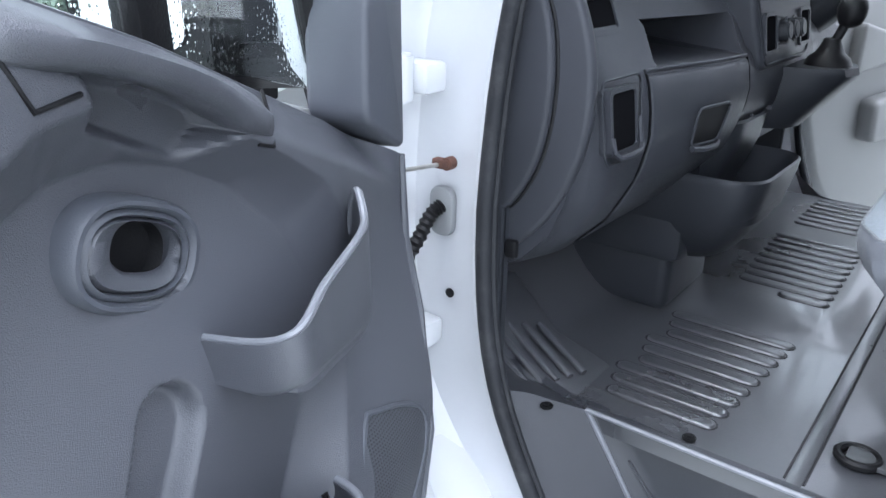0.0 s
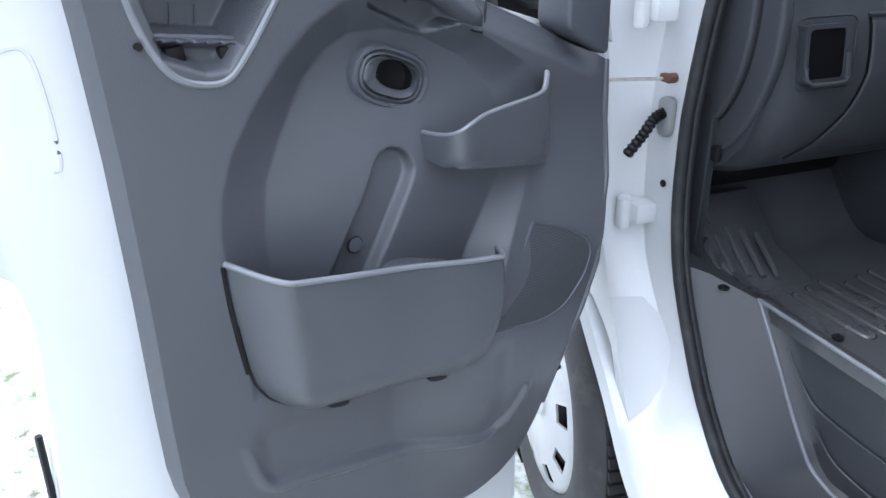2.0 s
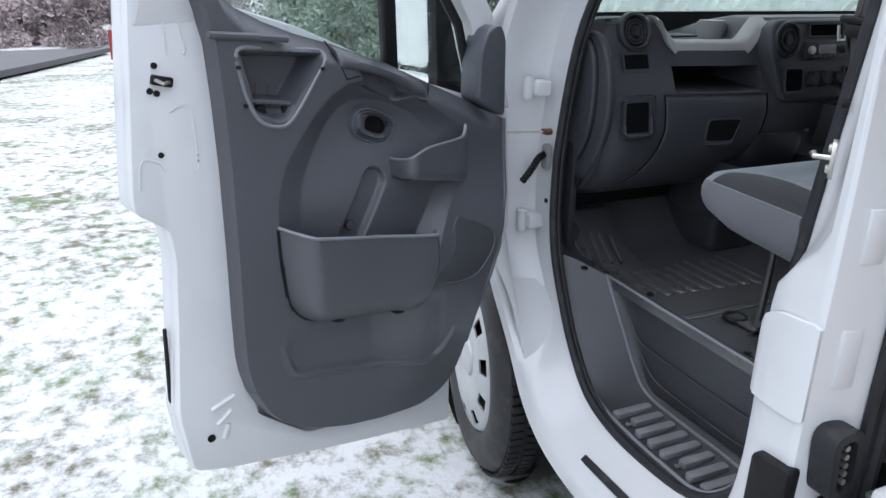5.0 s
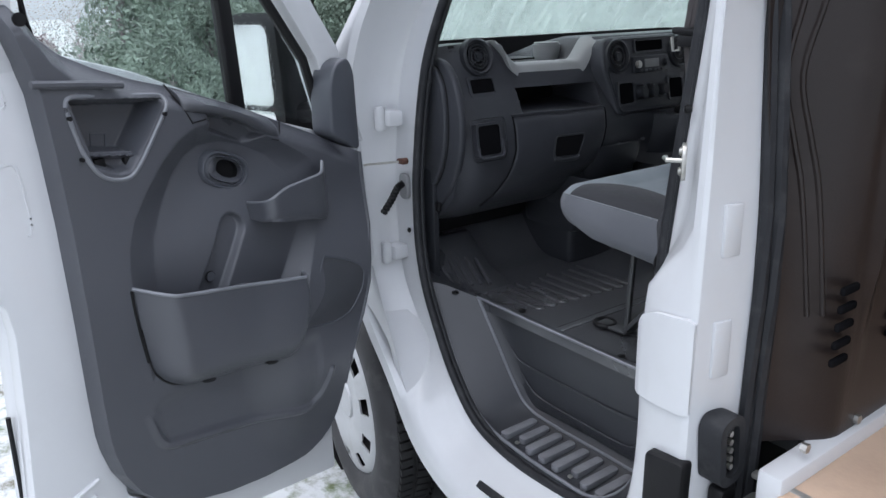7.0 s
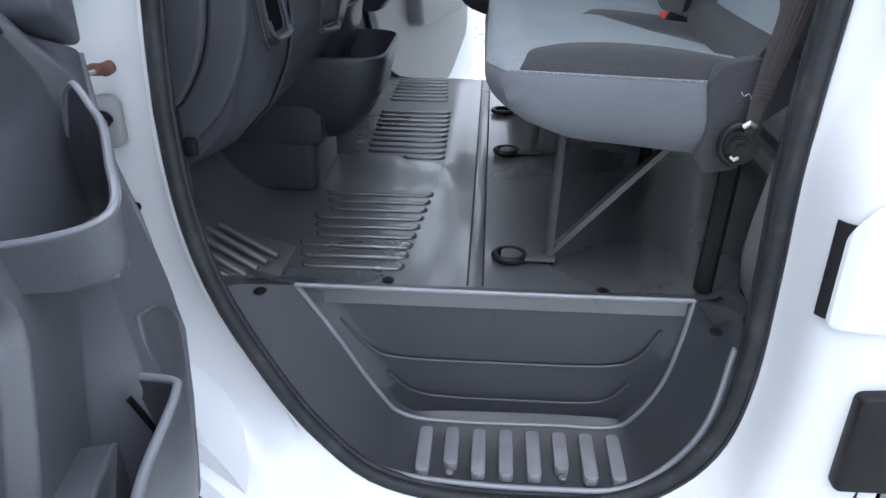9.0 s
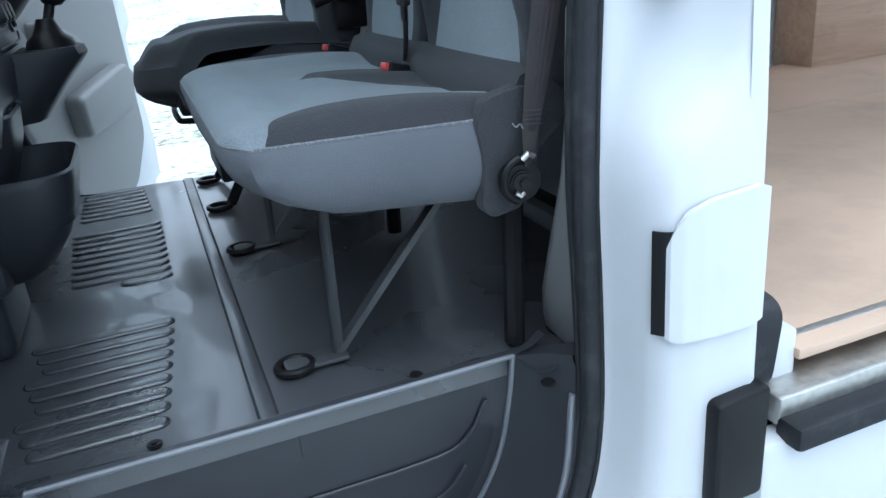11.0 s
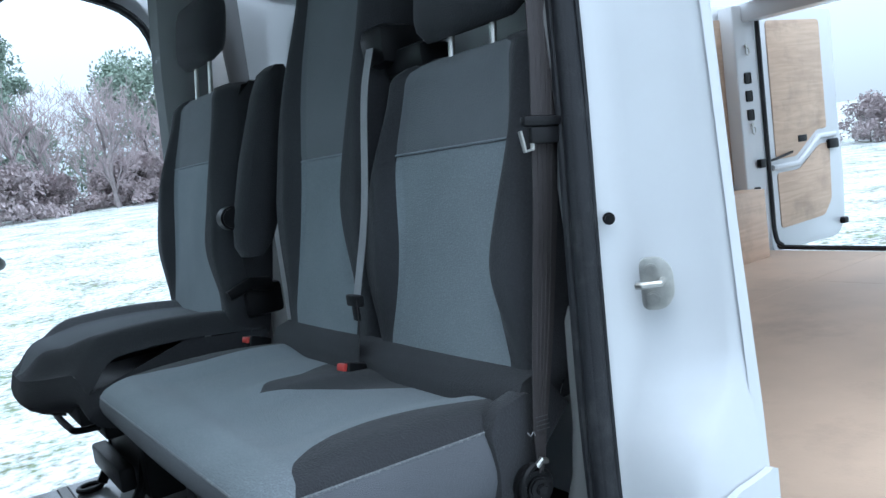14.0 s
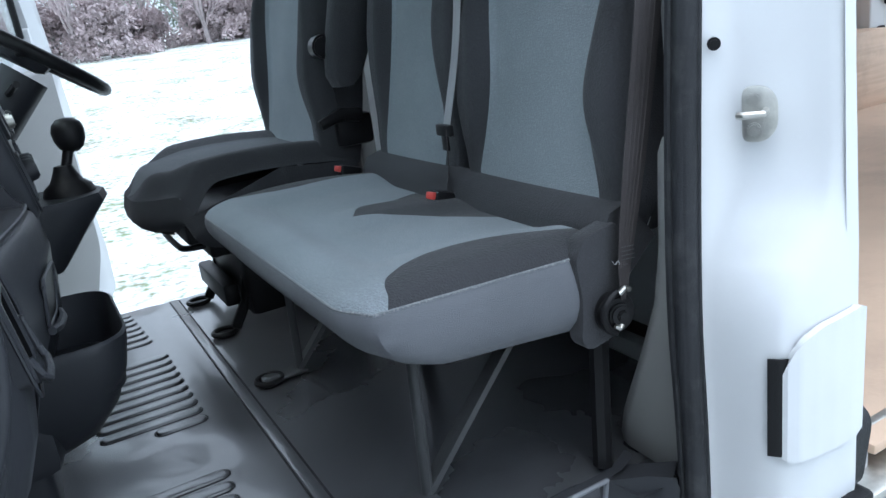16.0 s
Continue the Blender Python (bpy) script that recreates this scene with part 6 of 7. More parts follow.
for k in range(6):
    part("radio_button", rbox((0.017, 0.008, 0.006), bevel=0.002, m=STK @ pose(-0.0525 + 0.021 * k, 0.020, 0.011)), DASH, radio)
for x in (-0.052, 0.0, 0.052):
    kn = part("heater_knob", cyl(0.021, 0.024, STK @ pose(x, -0.045, 0.010), 24, 0.018, bevel=0.003), DASH2, stack, "round heater knob")
    part("knob_ring", tube([STK @ Vector((x + 0.024 * math.cos(a), -0.045 + 0.024 * math.sin(a), 0.001)) for a in [math.tau * k / 24 for k in range(24)]], 0.0025, 6, True), DASH, stack)
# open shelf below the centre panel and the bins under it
# a solid block, painted black for the shelf's shaded inside
part("lower_shelf", prism(rounded([(0.742, 1.290), (1.10, 1.290), (1.10, 1.362), (0.742, 1.362)], 0.015), -0.58, -0.468, YZ, 0.004), VOID, dash, "black block for the unlit shelf below the centre panel")
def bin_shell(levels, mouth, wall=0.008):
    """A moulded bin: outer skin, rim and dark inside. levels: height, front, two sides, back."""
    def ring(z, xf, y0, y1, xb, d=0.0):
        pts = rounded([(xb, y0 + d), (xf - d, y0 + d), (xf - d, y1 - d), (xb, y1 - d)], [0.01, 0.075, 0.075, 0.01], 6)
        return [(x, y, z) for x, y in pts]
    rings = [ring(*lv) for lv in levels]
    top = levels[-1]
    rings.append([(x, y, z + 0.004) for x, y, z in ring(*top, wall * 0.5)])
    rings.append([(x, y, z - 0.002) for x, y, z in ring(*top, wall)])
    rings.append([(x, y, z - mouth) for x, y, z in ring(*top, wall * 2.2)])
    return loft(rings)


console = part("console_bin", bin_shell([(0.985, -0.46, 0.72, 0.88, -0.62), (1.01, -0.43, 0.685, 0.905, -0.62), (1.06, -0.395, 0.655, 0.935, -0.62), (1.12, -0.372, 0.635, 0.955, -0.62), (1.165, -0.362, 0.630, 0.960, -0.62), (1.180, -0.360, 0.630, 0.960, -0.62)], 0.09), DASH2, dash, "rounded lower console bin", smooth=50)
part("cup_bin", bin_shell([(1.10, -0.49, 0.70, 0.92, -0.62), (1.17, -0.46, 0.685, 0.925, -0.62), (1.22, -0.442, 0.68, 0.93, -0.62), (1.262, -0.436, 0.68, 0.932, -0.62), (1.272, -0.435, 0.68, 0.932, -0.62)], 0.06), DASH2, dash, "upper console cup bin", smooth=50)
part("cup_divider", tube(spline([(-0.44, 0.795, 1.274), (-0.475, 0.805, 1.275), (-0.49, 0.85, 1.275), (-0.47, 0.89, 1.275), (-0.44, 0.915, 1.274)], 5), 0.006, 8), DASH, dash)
# black sheet paints the shade inside the cup bin
part("bin_inside", rbox((0.08, 0.20, 0.004), (-0.50, 0.80, 1.255), 0.0), VOID, dash, "black plate for the cup bin's unlit inside")
part("console_back", rbox((0.25, 0.30, 0.30), (-0.62, 0.80, 1.13), 0.03), DASH2, dash, "back of the lower console")
part("console_foot", rbox((0.16, 0.18, 0.14), (-0.60, 0.785, 0.945), 0.02), DASH2, dash, "console foot on the floor")
part("heater_box", rbox((0.25, 0.5, 0.20), (-0.86, 0.42, 1.10), 0.03), BLACK, dash, "black heater box")
# gear lever
gear = thing("gear_lever", "black gear lever with a round knob on a console", "gear lever")
part("pod", loft([[(-0.55, 0.88, z), (-0.44 + o, 0.885, z), (-0.385 + o, 0.92, z), (-0.37 + o, 0.98, z), (-0.385 + o, 1.04, z), (-0.44 + o, 1.075, z), (-0.55, 1.08, z)] for z, o in ((1.25, -0.07), (1.31, -0.02), (1.37, 0.03), (1.385, 0.025))]), DASH2, gear, "moulded gear lever pod")
part("gaiter", loft([[(-0.405 + r * math.cos(a), 0.98 + r * math.sin(a), z) for a in [math.tau * k / 16 for k in range(16)]] for z, r in ((1.380, 0.05), (1.40, 0.043), (1.41, 0.03), (1.425, 0.022), (1.44, 0.016))]), BLACK, gear, "black gaiter")
part("stick", tube([(-0.405, 0.98, 1.42), (-0.385, 0.985, 1.475)], 0.010, 10), BLACK, gear)
part("knob", loft([[(-0.380 + r * math.cos(a), 0.988 + r * math.sin(a), z) for a in [math.tau * k / 18 for k in range(18)]] for z, r in ((1.462, 0.012), (1.470, 0.022), (1.485, 0.0285), (1.502, 0.030), (1.516, 0.026), (1.525, 0.016), (1.527, 0.004))]), BLACK, gear, "round gear knob")
for piece in gear.children:
    piece.data.transform(Matrix.Translation((0.03, 0.07, -0.03)))
# steering wheel
sw = thing("steering_wheel", "black three-spoke steering wheel", "steering wheel")
SW = frame3((-0.375, 1.50, 1.635), Vector((0.80, 0, -0.60)).normalized(), (0, 1, 0), Vector((0.60, 0, 0.80)).normalized())
part("rim", tube([SW @ Vector((0.19 * math.cos(a), 0.19 * math.sin(a), 0)) for a in [math.tau * k / 48 for k in range(48)]], 0.0155, 10, True, up=(0.6, 0, 0.8)), BLACK, sw, "moulded black rim")
part("hub", rbox((0.13, 0.15, 0.05), bevel=0.02, m=SW @ pose(0.0, 0, -0.01)), DASH2, sw, "padded hub")
for a in (0, 90, 180 + 90):
    part("spoke", tube([SW @ Matrix.Rotation(radians(a), 4, "Z") @ Vector(p) for p in ((0.05, 0, -0.01), (0.12, 0, -0.006), (0.185, 0, 0))], 0.016, 8, flat=0.6), BLACK, sw)
part("column", tube([(-0.385, 1.50, 1.58), (-0.50, 1.50, 1.45), (-0.60, 1.50, 1.36)], 0.055, 12), DASH2, sw, "steering column shroud")
for s in (-1, 1):
    part("stalk", tube([(-0.43, 1.50 + 0.05 * s, 1.545), (-0.41, 1.50 + 0.17 * s, 1.565)], 0.008, 8), BLACK, sw, "control stalk")


# ---- seats ----
def sup(w, h, k, e=3.0):
    a = math.tau * k
    c, s = math.cos(a), math.sin(a)
    return w * math.copysign(abs(c) ** (2 / e), c), h * math.copysign(abs(s) ** (2 / e), s)


bench = thing("passenger_bench", "double passenger bench in blue-grey and black cloth", "seat")
# cushion: side skirt, black bolsters, grey top panels
Y0, Y1 = 0.225, 1.045


def cushion_z(x, y):
    """Height of the cushion's top: level edges, a soft crown, a dished middle."""
    t = min(1.0, max(0.0, (x + 0.14) / 0.42))
    e, f = min(y - Y0, Y1 - y), x - cushion_x(y)
    z = 1.262 - 0.014 * t
    soft = math.sqrt(max(0.0, 1 - (1 - min(1.0, max(0.0, e) / 0.05)) ** 2)) * math.sqrt(max(0.0, 1 - (1 - min(1.0, max(0.0, f) / 0.055)) ** 2))
    z += (0.014 + 0.020 * math.sin(math.pi * min(1, t * 0.9 + 0.05))) * soft
    z -= 0.018 * sstep(0.07, 0.17, e) * sstep(0.10, 0.25, t)
    m = abs(y - (Y0 + Y1) / 2)
    return z + 0.014 * sstep(0.10, 0.02, m) * sstep(0.32, 0.5, t)


def cushion_x(y):
    """Front edge, rounded at the corners."""
    e = min(y - Y0, Y1 - y)
    return -0.148 + 0.030 * (1 - sstep(-0.01, 0.07, e)) ** 1.5


def strip_grid(breaks, segs, nx, x_of, height, which):
    """Cloth strips that meet along smooth seams: breaks(t) are the seams across, segs their (cloth, steps)."""
    bm, rows = bmesh.new(), []
    for i in range(nx + 1):
        t = i / nx
        b = breaks(t)
        row = []
        for k, (_, n) in enumerate(segs):
            row.append([b[k] + (b[k + 1] - b[k]) * q / n for q in range(n + 1)])
        rows.append(row)
    vid = {}

    def vert(i, k, q):
        y = rows[i][k][q]
        x = x_of(i / nx, y)
        key = (i, round(y, 5))
        if key not in vid:
            vid[key] = bm.verts.new((x, y, height(x, y)))
        return vid[key]
    for k, (kind, n) in enumerate(segs):
        if k != which:
            continue
        for i in range(nx):
            for q in range(n):
                vs = []
                for v in (vert(i, k, q), vert(i + 1, k, q), vert(i + 1, k, q + 1), vert(i, k, q + 1)):
                    if v not in vs:
                        vs.append(v)
                if len(vs) > 2:
                    bm.faces.new(vs)
    return bm


def bench_breaks(t):
    b = lerp(t, [0.0, 0.05, 0.08, 0.12, 0.17, 0.24, 0.34, 0.457, 0.57, 0.757, 1.0], [0.0, 0.0, 0.010, 0.030, 0.050, 0.069, 0.086, 0.090, 0.082, 0.064, 0.045])
    m = lerp(t, [0.0, 0.42, 0.46, 0.52, 0.66, 0.86, 1.0], [0.0, 0.0, 0.028, 0.050, 0.082, 0.145, 0.165])
    c = (Y0 + Y1) / 2
    return [Y0, Y0 + b, c - m, c + m, Y1 - b, Y1]


BENCH_SEGS = ((1, 10), (0, 30), (1, 18), (0, 30), (1, 10))


def bench_top(which):
    return strip_grid(bench_breaks, BENCH_SEGS, 60, lambda t, y: cushion_x(y) + (0.285 - cushion_x(y)) * t, cushion_z, which)


for k, (kind, _) in enumerate(BENCH_SEGS):
    part("seat_bolster" if kind else "seat_panel", bench_top(k), CLOTH_DARK if kind else CLOTH, bench, "black cloth bolster" if kind else "blue-grey woven seat panel", smooth=60)


def rim_path(dz=0.0):
    front = [(cushion_x(y), y) for y in [Y0 + (Y1 - Y0) * k / 40 for k in range(41)]]
    side0 = [(cushion_x(Y0) + (0.20 - cushion_x(Y0)) * k / 10, Y0) for k in range(10, 0, -1)]
    side1 = [(cushion_x(Y1) + (0.20 - cushion_x(Y1)) * k / 10, Y1) for k in range(1, 11)]
    return [(x, y) for x, y in side0 + front + side1]


rim = rim_path()
skirt = []
for dz, inn in ((0.0, 0.0), (-0.010, -0.005), (-0.025, -0.009), (-0.05, -0.011), (-0.075, -0.009), (-0.095, -0.003), (-0.112, 0.010), (-0.125, 0.034)):
    ring = []
    for x, y in rim:
        c = Vector((0.08, 0.635, 0)) - Vector((x, y, 0))
        d = c.normalized() * inn
        bottom = lerp(x, [-0.15, -0.115, -0.07, 0.2], [1.182, 1.170, 1.152, 1.128])
        top = cushion_z(x, y)
        z = top + (bottom - top) * (-dz / 0.125)
        fwd = 0.040 * (-dz / 0.125) ** 2 * sstep(0.02, -0.11, x)
        ring.append((x + d.x + fwd, y + d.y, z))
    skirt.append(ring)
part("seat_skirt", loft(skirt, closed=False, caps=False), CLOTH_MID, bench, "grey cloth side of the cushion", smooth=60)
part("piping", tube([(x, y, cushion_z(x, y) - 0.001) for x, y in rim], 0.0024, 6), PIPING, bench, "pale piping")
part("seat_pan", prism(rounded([(-0.02, 0.26), (0.20, 0.26), (0.20, 1.01), (-0.02, 1.01)], 0.03), 1.140, 1.168, None, 0.006), BLACK, bench, "black seat pan")


def backrest(y0, y1, name_mid, top, lean_o=(0.265, 1.25), parent=bench, mats=(CLOTH, CLOTH_DARK), ztop=1.80, seam=1.64, bolster=0.06, thick_=0.10, narrow=0.03, lean=0.20):
    """A leaning seat back: grey middle with a seam, black side bolsters."""
    nz, ny = 60, 48
    zs = [1.255 + (ztop - 1.255) * k / nz for k in range(nz + 1)]

    def half(z):
        t = (z - 1.255) / (ztop - 1.255)
        return (y1 - y0) / 2 - narrow * sstep(0.45, 1.0, t) - 0.02 * (1 - sstep(0.0, 0.12, t)) - 0.05 * (1 - sstep(0, 0.05, 1 - t)) ** 2

    def mid(z):
        t = (z - 1.255) / (ztop - 1.255)
        return half(z) - bolster * (0.75 + 0.55 * math.sin(math.pi * min(1, t * 1.3)) ** 2)

    def face(y, z):
        t = (z - 1.255) / (ztop - 1.255)
        yc = (y0 + y1) / 2
        h = half(z)
        s = min(1, abs(y - yc) / h)
        x = lean_o[0] + lean * (z - lean_o[1])
        bol = 0.040 * sstep(0.05, 0.4, t) * (1 - 0.6 * sstep(0.6, 0.95, t))
        x -= bol * sstep(mid(z) / h - 0.05, mid(z) / h + 0.14, s)
        x += 0.055 * (1 - math.sqrt(max(0, 1 - max(0, (s - 0.86) / 0.14) ** 2)))
        x += 0.05 * (1 - math.sqrt(max(0, 1 - max(0, (t - 0.93) / 0.07) ** 2)))
        x -= 0.012 * math.sin(math.pi * t) * (1 - s * s)
        return x
    for which, mat, lab in ((1, mats[0], "blue-grey woven back panel"), (0, mats[1], "black cloth bolster"), (2, mats[1], "black cloth bolster")):
        bm, vid = bmesh.new(), {}
        yc = (y0 + y1) / 2

        def vert(i, k, q, n):
            z = zs[i]
            m_ = mid(z) * sstep(1.262, 1.30, z)
            a, b = ((-half(z), -m_), (-m_, m_), (m_, half(z)))[k]
            y = yc + a + (b - a) * q / n
            key = (i, round(y, 5))
            if key not in vid:
                g = 0.003 * math.exp(-((z - seam) / 0.004) ** 2) if which == 1 else 0.0
                vid[key] = bm.verts.new((face(y, z) + g, y, z))
            return vid[key]
        for k, (kind, n) in enumerate(((1, 14), (0, 26), (1, 14))):
            if k != which:
                continue
            for i in range(nz):
                for q in range(n):
                    vs = []
                    for v in (vert(i, k, q, n), vert(i + 1, k, q, n), vert(i + 1, k, q + 1, n), vert(i, k, q + 1, n)):
                        if v not in vs:
                            vs.append(v)
                    if len(vs) > 2:
                        bm.faces.new(vs)
        cloth = part("back_panel" if which == 1 else "back_bolster", bm, mat, parent, lab, smooth=60)
        if which == 1:
            # the plainer, darker cloth above the seam
            cloth.data.materials.append(CLOTH_UPPER)
            for poly in cloth.data.polygons:
                if poly.center.z > seam:
                    poly.material_index = 1
    # shell behind
    rings = []
    for z in zs[::4]:
        yc, h = (y0 + y1) / 2, half(z)
        xe = lean_o[0] + lean * (z - lean_o[1]) + 0.045
        rings.append([(face(yc - h, z), yc - h, z), (xe + thick_ * 0.6, yc - h + 0.005, z), (xe + thick_, yc, z), (xe + thick_ * 0.6, yc + h - 0.005, z), (face(yc + h, z), yc + h, z)])
    part("back_shell", loft(rings, closed=False, caps=False), mats[1], parent, "black seat back shell", smooth=60)
    part("top_cap", loft([[(rings[-1][0][0] + (rings[-1][2][0] - rings[-1][0][0]) * q, (y0 + y1) / 2 + (half(ztop) - 0.01 * q) * s, ztop + 0.003) for s in (-1, -0.5, 0, 0.5, 1)] for q in (0, 0.3, 0.7, 1)], closed=False, caps=False), mats[1], parent)
    seam_y = [(y0 + y1) / 2 + mid(seam) * (2 * k / 12 - 1) for k in range(13)]
    part("seam", tube([(face(y, seam) - 0.0005, y, seam) for y in seam_y], 0.002, 6), mats[0], parent)


backrest(0.205, 0.655, "near", 1.80, bolster=0.074)
backrest(0.655, 1.055, "mid", 1.82, ztop=2.10, seam=1.66, bolster=0.075)
part("back_foot", loft([[(x, y, z) for x, z in ((0.232, 1.275), (0.247, 1.302), (0.280, 1.312), (0.33, 1.25), (0.25, 1.18))] for y in (0.215, 0.24, 0.60, 0.64, 0.68, 1.02, 1.04)]), CLOTH_DARK, bench, "black roll between cushion and back", smooth=60)


def headrest(x, y, z, w, h, parent, mat=CLOTH_DARK, posts=True):
    rings = []
    for k in range(9):
        t = k / 8
        f = math.sqrt(max(0.05, 1 - (2 * t - 1) ** 4))
        rings.append([(x + 0.045 * f * math.copysign(abs(math.cos(a)) ** 0.8, math.cos(a)) + 0.03 * t, y + w / 2 * (0.80 + 0.2 * f) * math.copysign(abs(math.sin(a)) ** 0.6, math.sin(a)), z + h * t) for a in [math.tau * i / 24 for i in range(24)]])
    ob = part("headrest", loft(rings), mat, parent, "black padded headrest", smooth=60)
    if posts:
        for s in (-0.055, 0.055):
            part("headrest_post", tube([(x - 0.005, y + s, z - 0.10), (x + 0.01, y + s, z + 0.02)], 0.006, 8), STEEL, ob)
    return ob


headrest(0.395, 0.415, 1.825, 0.27, 0.16, bench, CLOTH_DARK)
part("belt_guide", join(rbox((0.10, 0.09, 0.08), (0.40, 0.655, 1.845), 0.025), rbox((0.08, 0.13, 0.05), (0.42, 0.60, 1.81), 0.015)), BLACK, bench, "black belt outlet between the backs")


def strap_mesh(path, w, side, t=0.0016):
    """A flat strap along a line; side: its width's direction."""
    side = Vector(side).normalized()
    pts = spline(path, 6)
    rings = []
    for p in pts:
        rings.append([p - side * w / 2, p - side * w / 2 + Vector((-t, 0, 0)), p + side * w / 2 + Vector((-t, 0, 0)), p + side * w / 2])
    return loft(rings)


belt = thing("seat_belt", "dark seat belt hanging by the pillar", "seat belt", "seat belts")
line = [(0.238, 0.186, 1.185, 0.012), (0.241, 0.186, 1.205, 0.020), (0.245, 0.187, 1.235, 0.027), (0.2565, 0.188, 1.29, 0.036), (0.270, 0.187, 1.36, 0.043), (0.284, 0.183, 1.45, 0.047), (0.286, 0.166, 1.55, 0.049), (0.285, 0.150, 1.65, 0.051), (0.297, 0.150, 1.735, 0.053), (0.312, 0.155, 1.90, 0.054), (0.322, 0.165, 2.05, 0.054)]
part("webbing", loft([[(x - w / 2, y, z), (x - w / 2, y - 0.0018, z), (x + w / 2, y + 0.004, z - 0.004), (x + w / 2, y + 0.006, z - 0.004)] for x, y, z, w in line]), BELT, belt, "dark webbing")
for d in (-0.30, -0.12, 0.06, 0.24):
    part("webbing_stripe", tube([(x + d * w, y - 0.0012 + 0.004 * (d + 0.5), z - 0.003) for x, y, z, w in line[2:]], 0.0012, 5), BELT, belt)
part("stitching", join(*[tube([(0.249 - 0.012, 0.1845, 1.243 + 0.006 * k), (0.249 + 0.013, 0.187, 1.240 + 0.006 * k)], 0.0006, 4) for k in range(4)]), LEGGREY, belt, "worn stitching")
part("frayed_thread", tube(spline([(0.232, 0.184, 1.238), (0.226, 0.180, 1.246), (0.219, 0.178, 1.243), (0.214, 0.178, 1.249)], 4), 0.0007, 4), BELT2, belt, "pale frayed thread")
part("tongue_plate", join(rbox((0.080, 0.012, 0.014), bevel=0.005, m=pose(0.279, 0.144, 1.652, 0, 3, 0)), rbox((0.062, 0.010, 0.022), bevel=0.004, m=pose(0.282, 0.146, 1.634, 0, 3, 0))), BLACK, belt, "black belt tongue")
part("tongue", join(tube([(0.236, 0.146, 1.642), (0.241, 0.146, 1.616), (0.254, 0.146, 1.618), (0.256, 0.146, 1.640)], 0.003, 6)), STEEL, belt)
part("anchor", join(cyl(0.030, 0.024, pose(0.230, 0.200, 1.164, 90, 0, -12), 24, bevel=0.006), cyl(0.017, 0.012, pose(0.229, 0.187, 1.164, 90, 0, -12), 20, bevel=0.003)), BLACK, belt, "black belt anchor boss")
part("anchor_ring", tube([(0.231 + 0.031 * math.cos(a), 0.186, 1.168 + 0.031 * math.sin(a)) for a in [radians(100 + 150 * k / 12) for k in range(13)]], 0.0055, 8, up=(0, 1, 0)), BLACK, belt, "black anchor ring")
# small steel tubes stand in for bright highlights on the black anchor
part("anchor_loop", tube([(0.228, 0.184, 1.196), (0.236, 0.182, 1.203), (0.246, 0.184, 1.198)], 0.0045, 8, up=(0, 1, 0)), STEEL, belt)
part("anchor_bolt", cyl(0.009, 0.008, pose(0.229, 0.180, 1.164, 90, 0, -12), 6, bevel=0.002), BLACK, belt)
part("anchor_glint", tube([(0.216, 0.182, 1.152), (0.222, 0.180, 1.147), (0.228, 0.181, 1.150)], 0.0035, 6), STEEL, belt, "steel tube put in for a highlight")
belt2 = thing("seat_belt", "pale grey seat belt down the bench back", "seat belt", "seat belts")
part("webbing", strap_mesh([(0.345, 0.640, 1.84), (0.318, 0.640, 1.75), (0.285, 0.640, 1.55), (0.243, 0.640, 1.395)], 0.040, (0.25, 0.95, 0.1)), BELT2, belt2, "pale grey webbing")
part("webbing", strap_mesh([(0.243, 0.640, 1.395), (0.238, 0.640, 1.33), (0.235, 0.650, 1.285)], 0.040, (0.5, 0.85, 0)), BELT, belt2)
part("tongue", join(rbox((0.012, 0.05, 0.022), (0.238, 0.640, 1.392), 0.004), rbox((0.006, 0.02, 0.030), (0.236, 0.638, 1.37), 0.002)), BLACK, belt2, "belt tongue")
for y in (0.632, 1.085):
    bk = thing("belt_buckle", "black belt buckle with a red button beside the cushion", "buckle", "belt buckles")
    part("housing", rbox((0.055, 0.026, 0.030), bevel=0.006, m=pose(0.215, y, 1.268, 0, 18, 10)), BLACK, bk)
    part("button", rbox((0.020, 0.022, 0.014), bevel=0.003, m=pose(0.193, y, 1.280, 0, 18, 10)), RED, bk, "red release button")

# legs of the bench
for y in (0.375, 0.975):
    part("seat_leg", join(tube([(-0.022, y - 0.005, 0.885), (-0.012, y, 1.145)], 0.0105, 8, flat=0.8), rbox((0.10, 0.045, 0.008), (-0.06, y - 0.005, 0.882), 0.003)), LEGGREY, bench, "grey steel front leg")
    part("seat_strut", strap_mesh([(-0.01, y + 0.002, 0.888), (0.08, y + 0.002, 0.99), (0.21, y + 0.002, 1.135)], 0.034, (0.2, 1, 0), 0.014), LEGGREY, bench, "flat diagonal strut")
    part("floor_ring", join(tube([(-0.094 + 0.028 * math.cos(a), y - 0.008 + 0.026 * math.sin(a), 0.882) for a in [math.tau * k / 20 for k in range(20)]], 0.007, 8, True), cyl(0.026, 0.004, pose(-0.094, y - 0.008, 0.877), 20)), BLACK, bench, "metal floor anchor ring")
    part("rear_leg", tube([(0.235, y - 0.12, 0.885), (0.245, y - 0.12, 1.13)], 0.016, 8), BLACK, bench)
part("side_bracket", prism(rounded([(0.176, 1.250), (0.192, 1.280), (0.250, 1.292), (0.276, 1.25), (0.262, 1.17), (0.238, 1.120), (0.192, 1.112), (0.177, 1.128), (0.184, 1.19)], 0.012), -0.240, -0.208, XZ, 0.008), CLOTH_DARK, bench, "black cloth-covered side bracket")

# driver's seat
ds = thing("driver_seat", "black and grey driver's seat with folding armrest", "seat")
dY0, dY1 = 1.235, 1.745


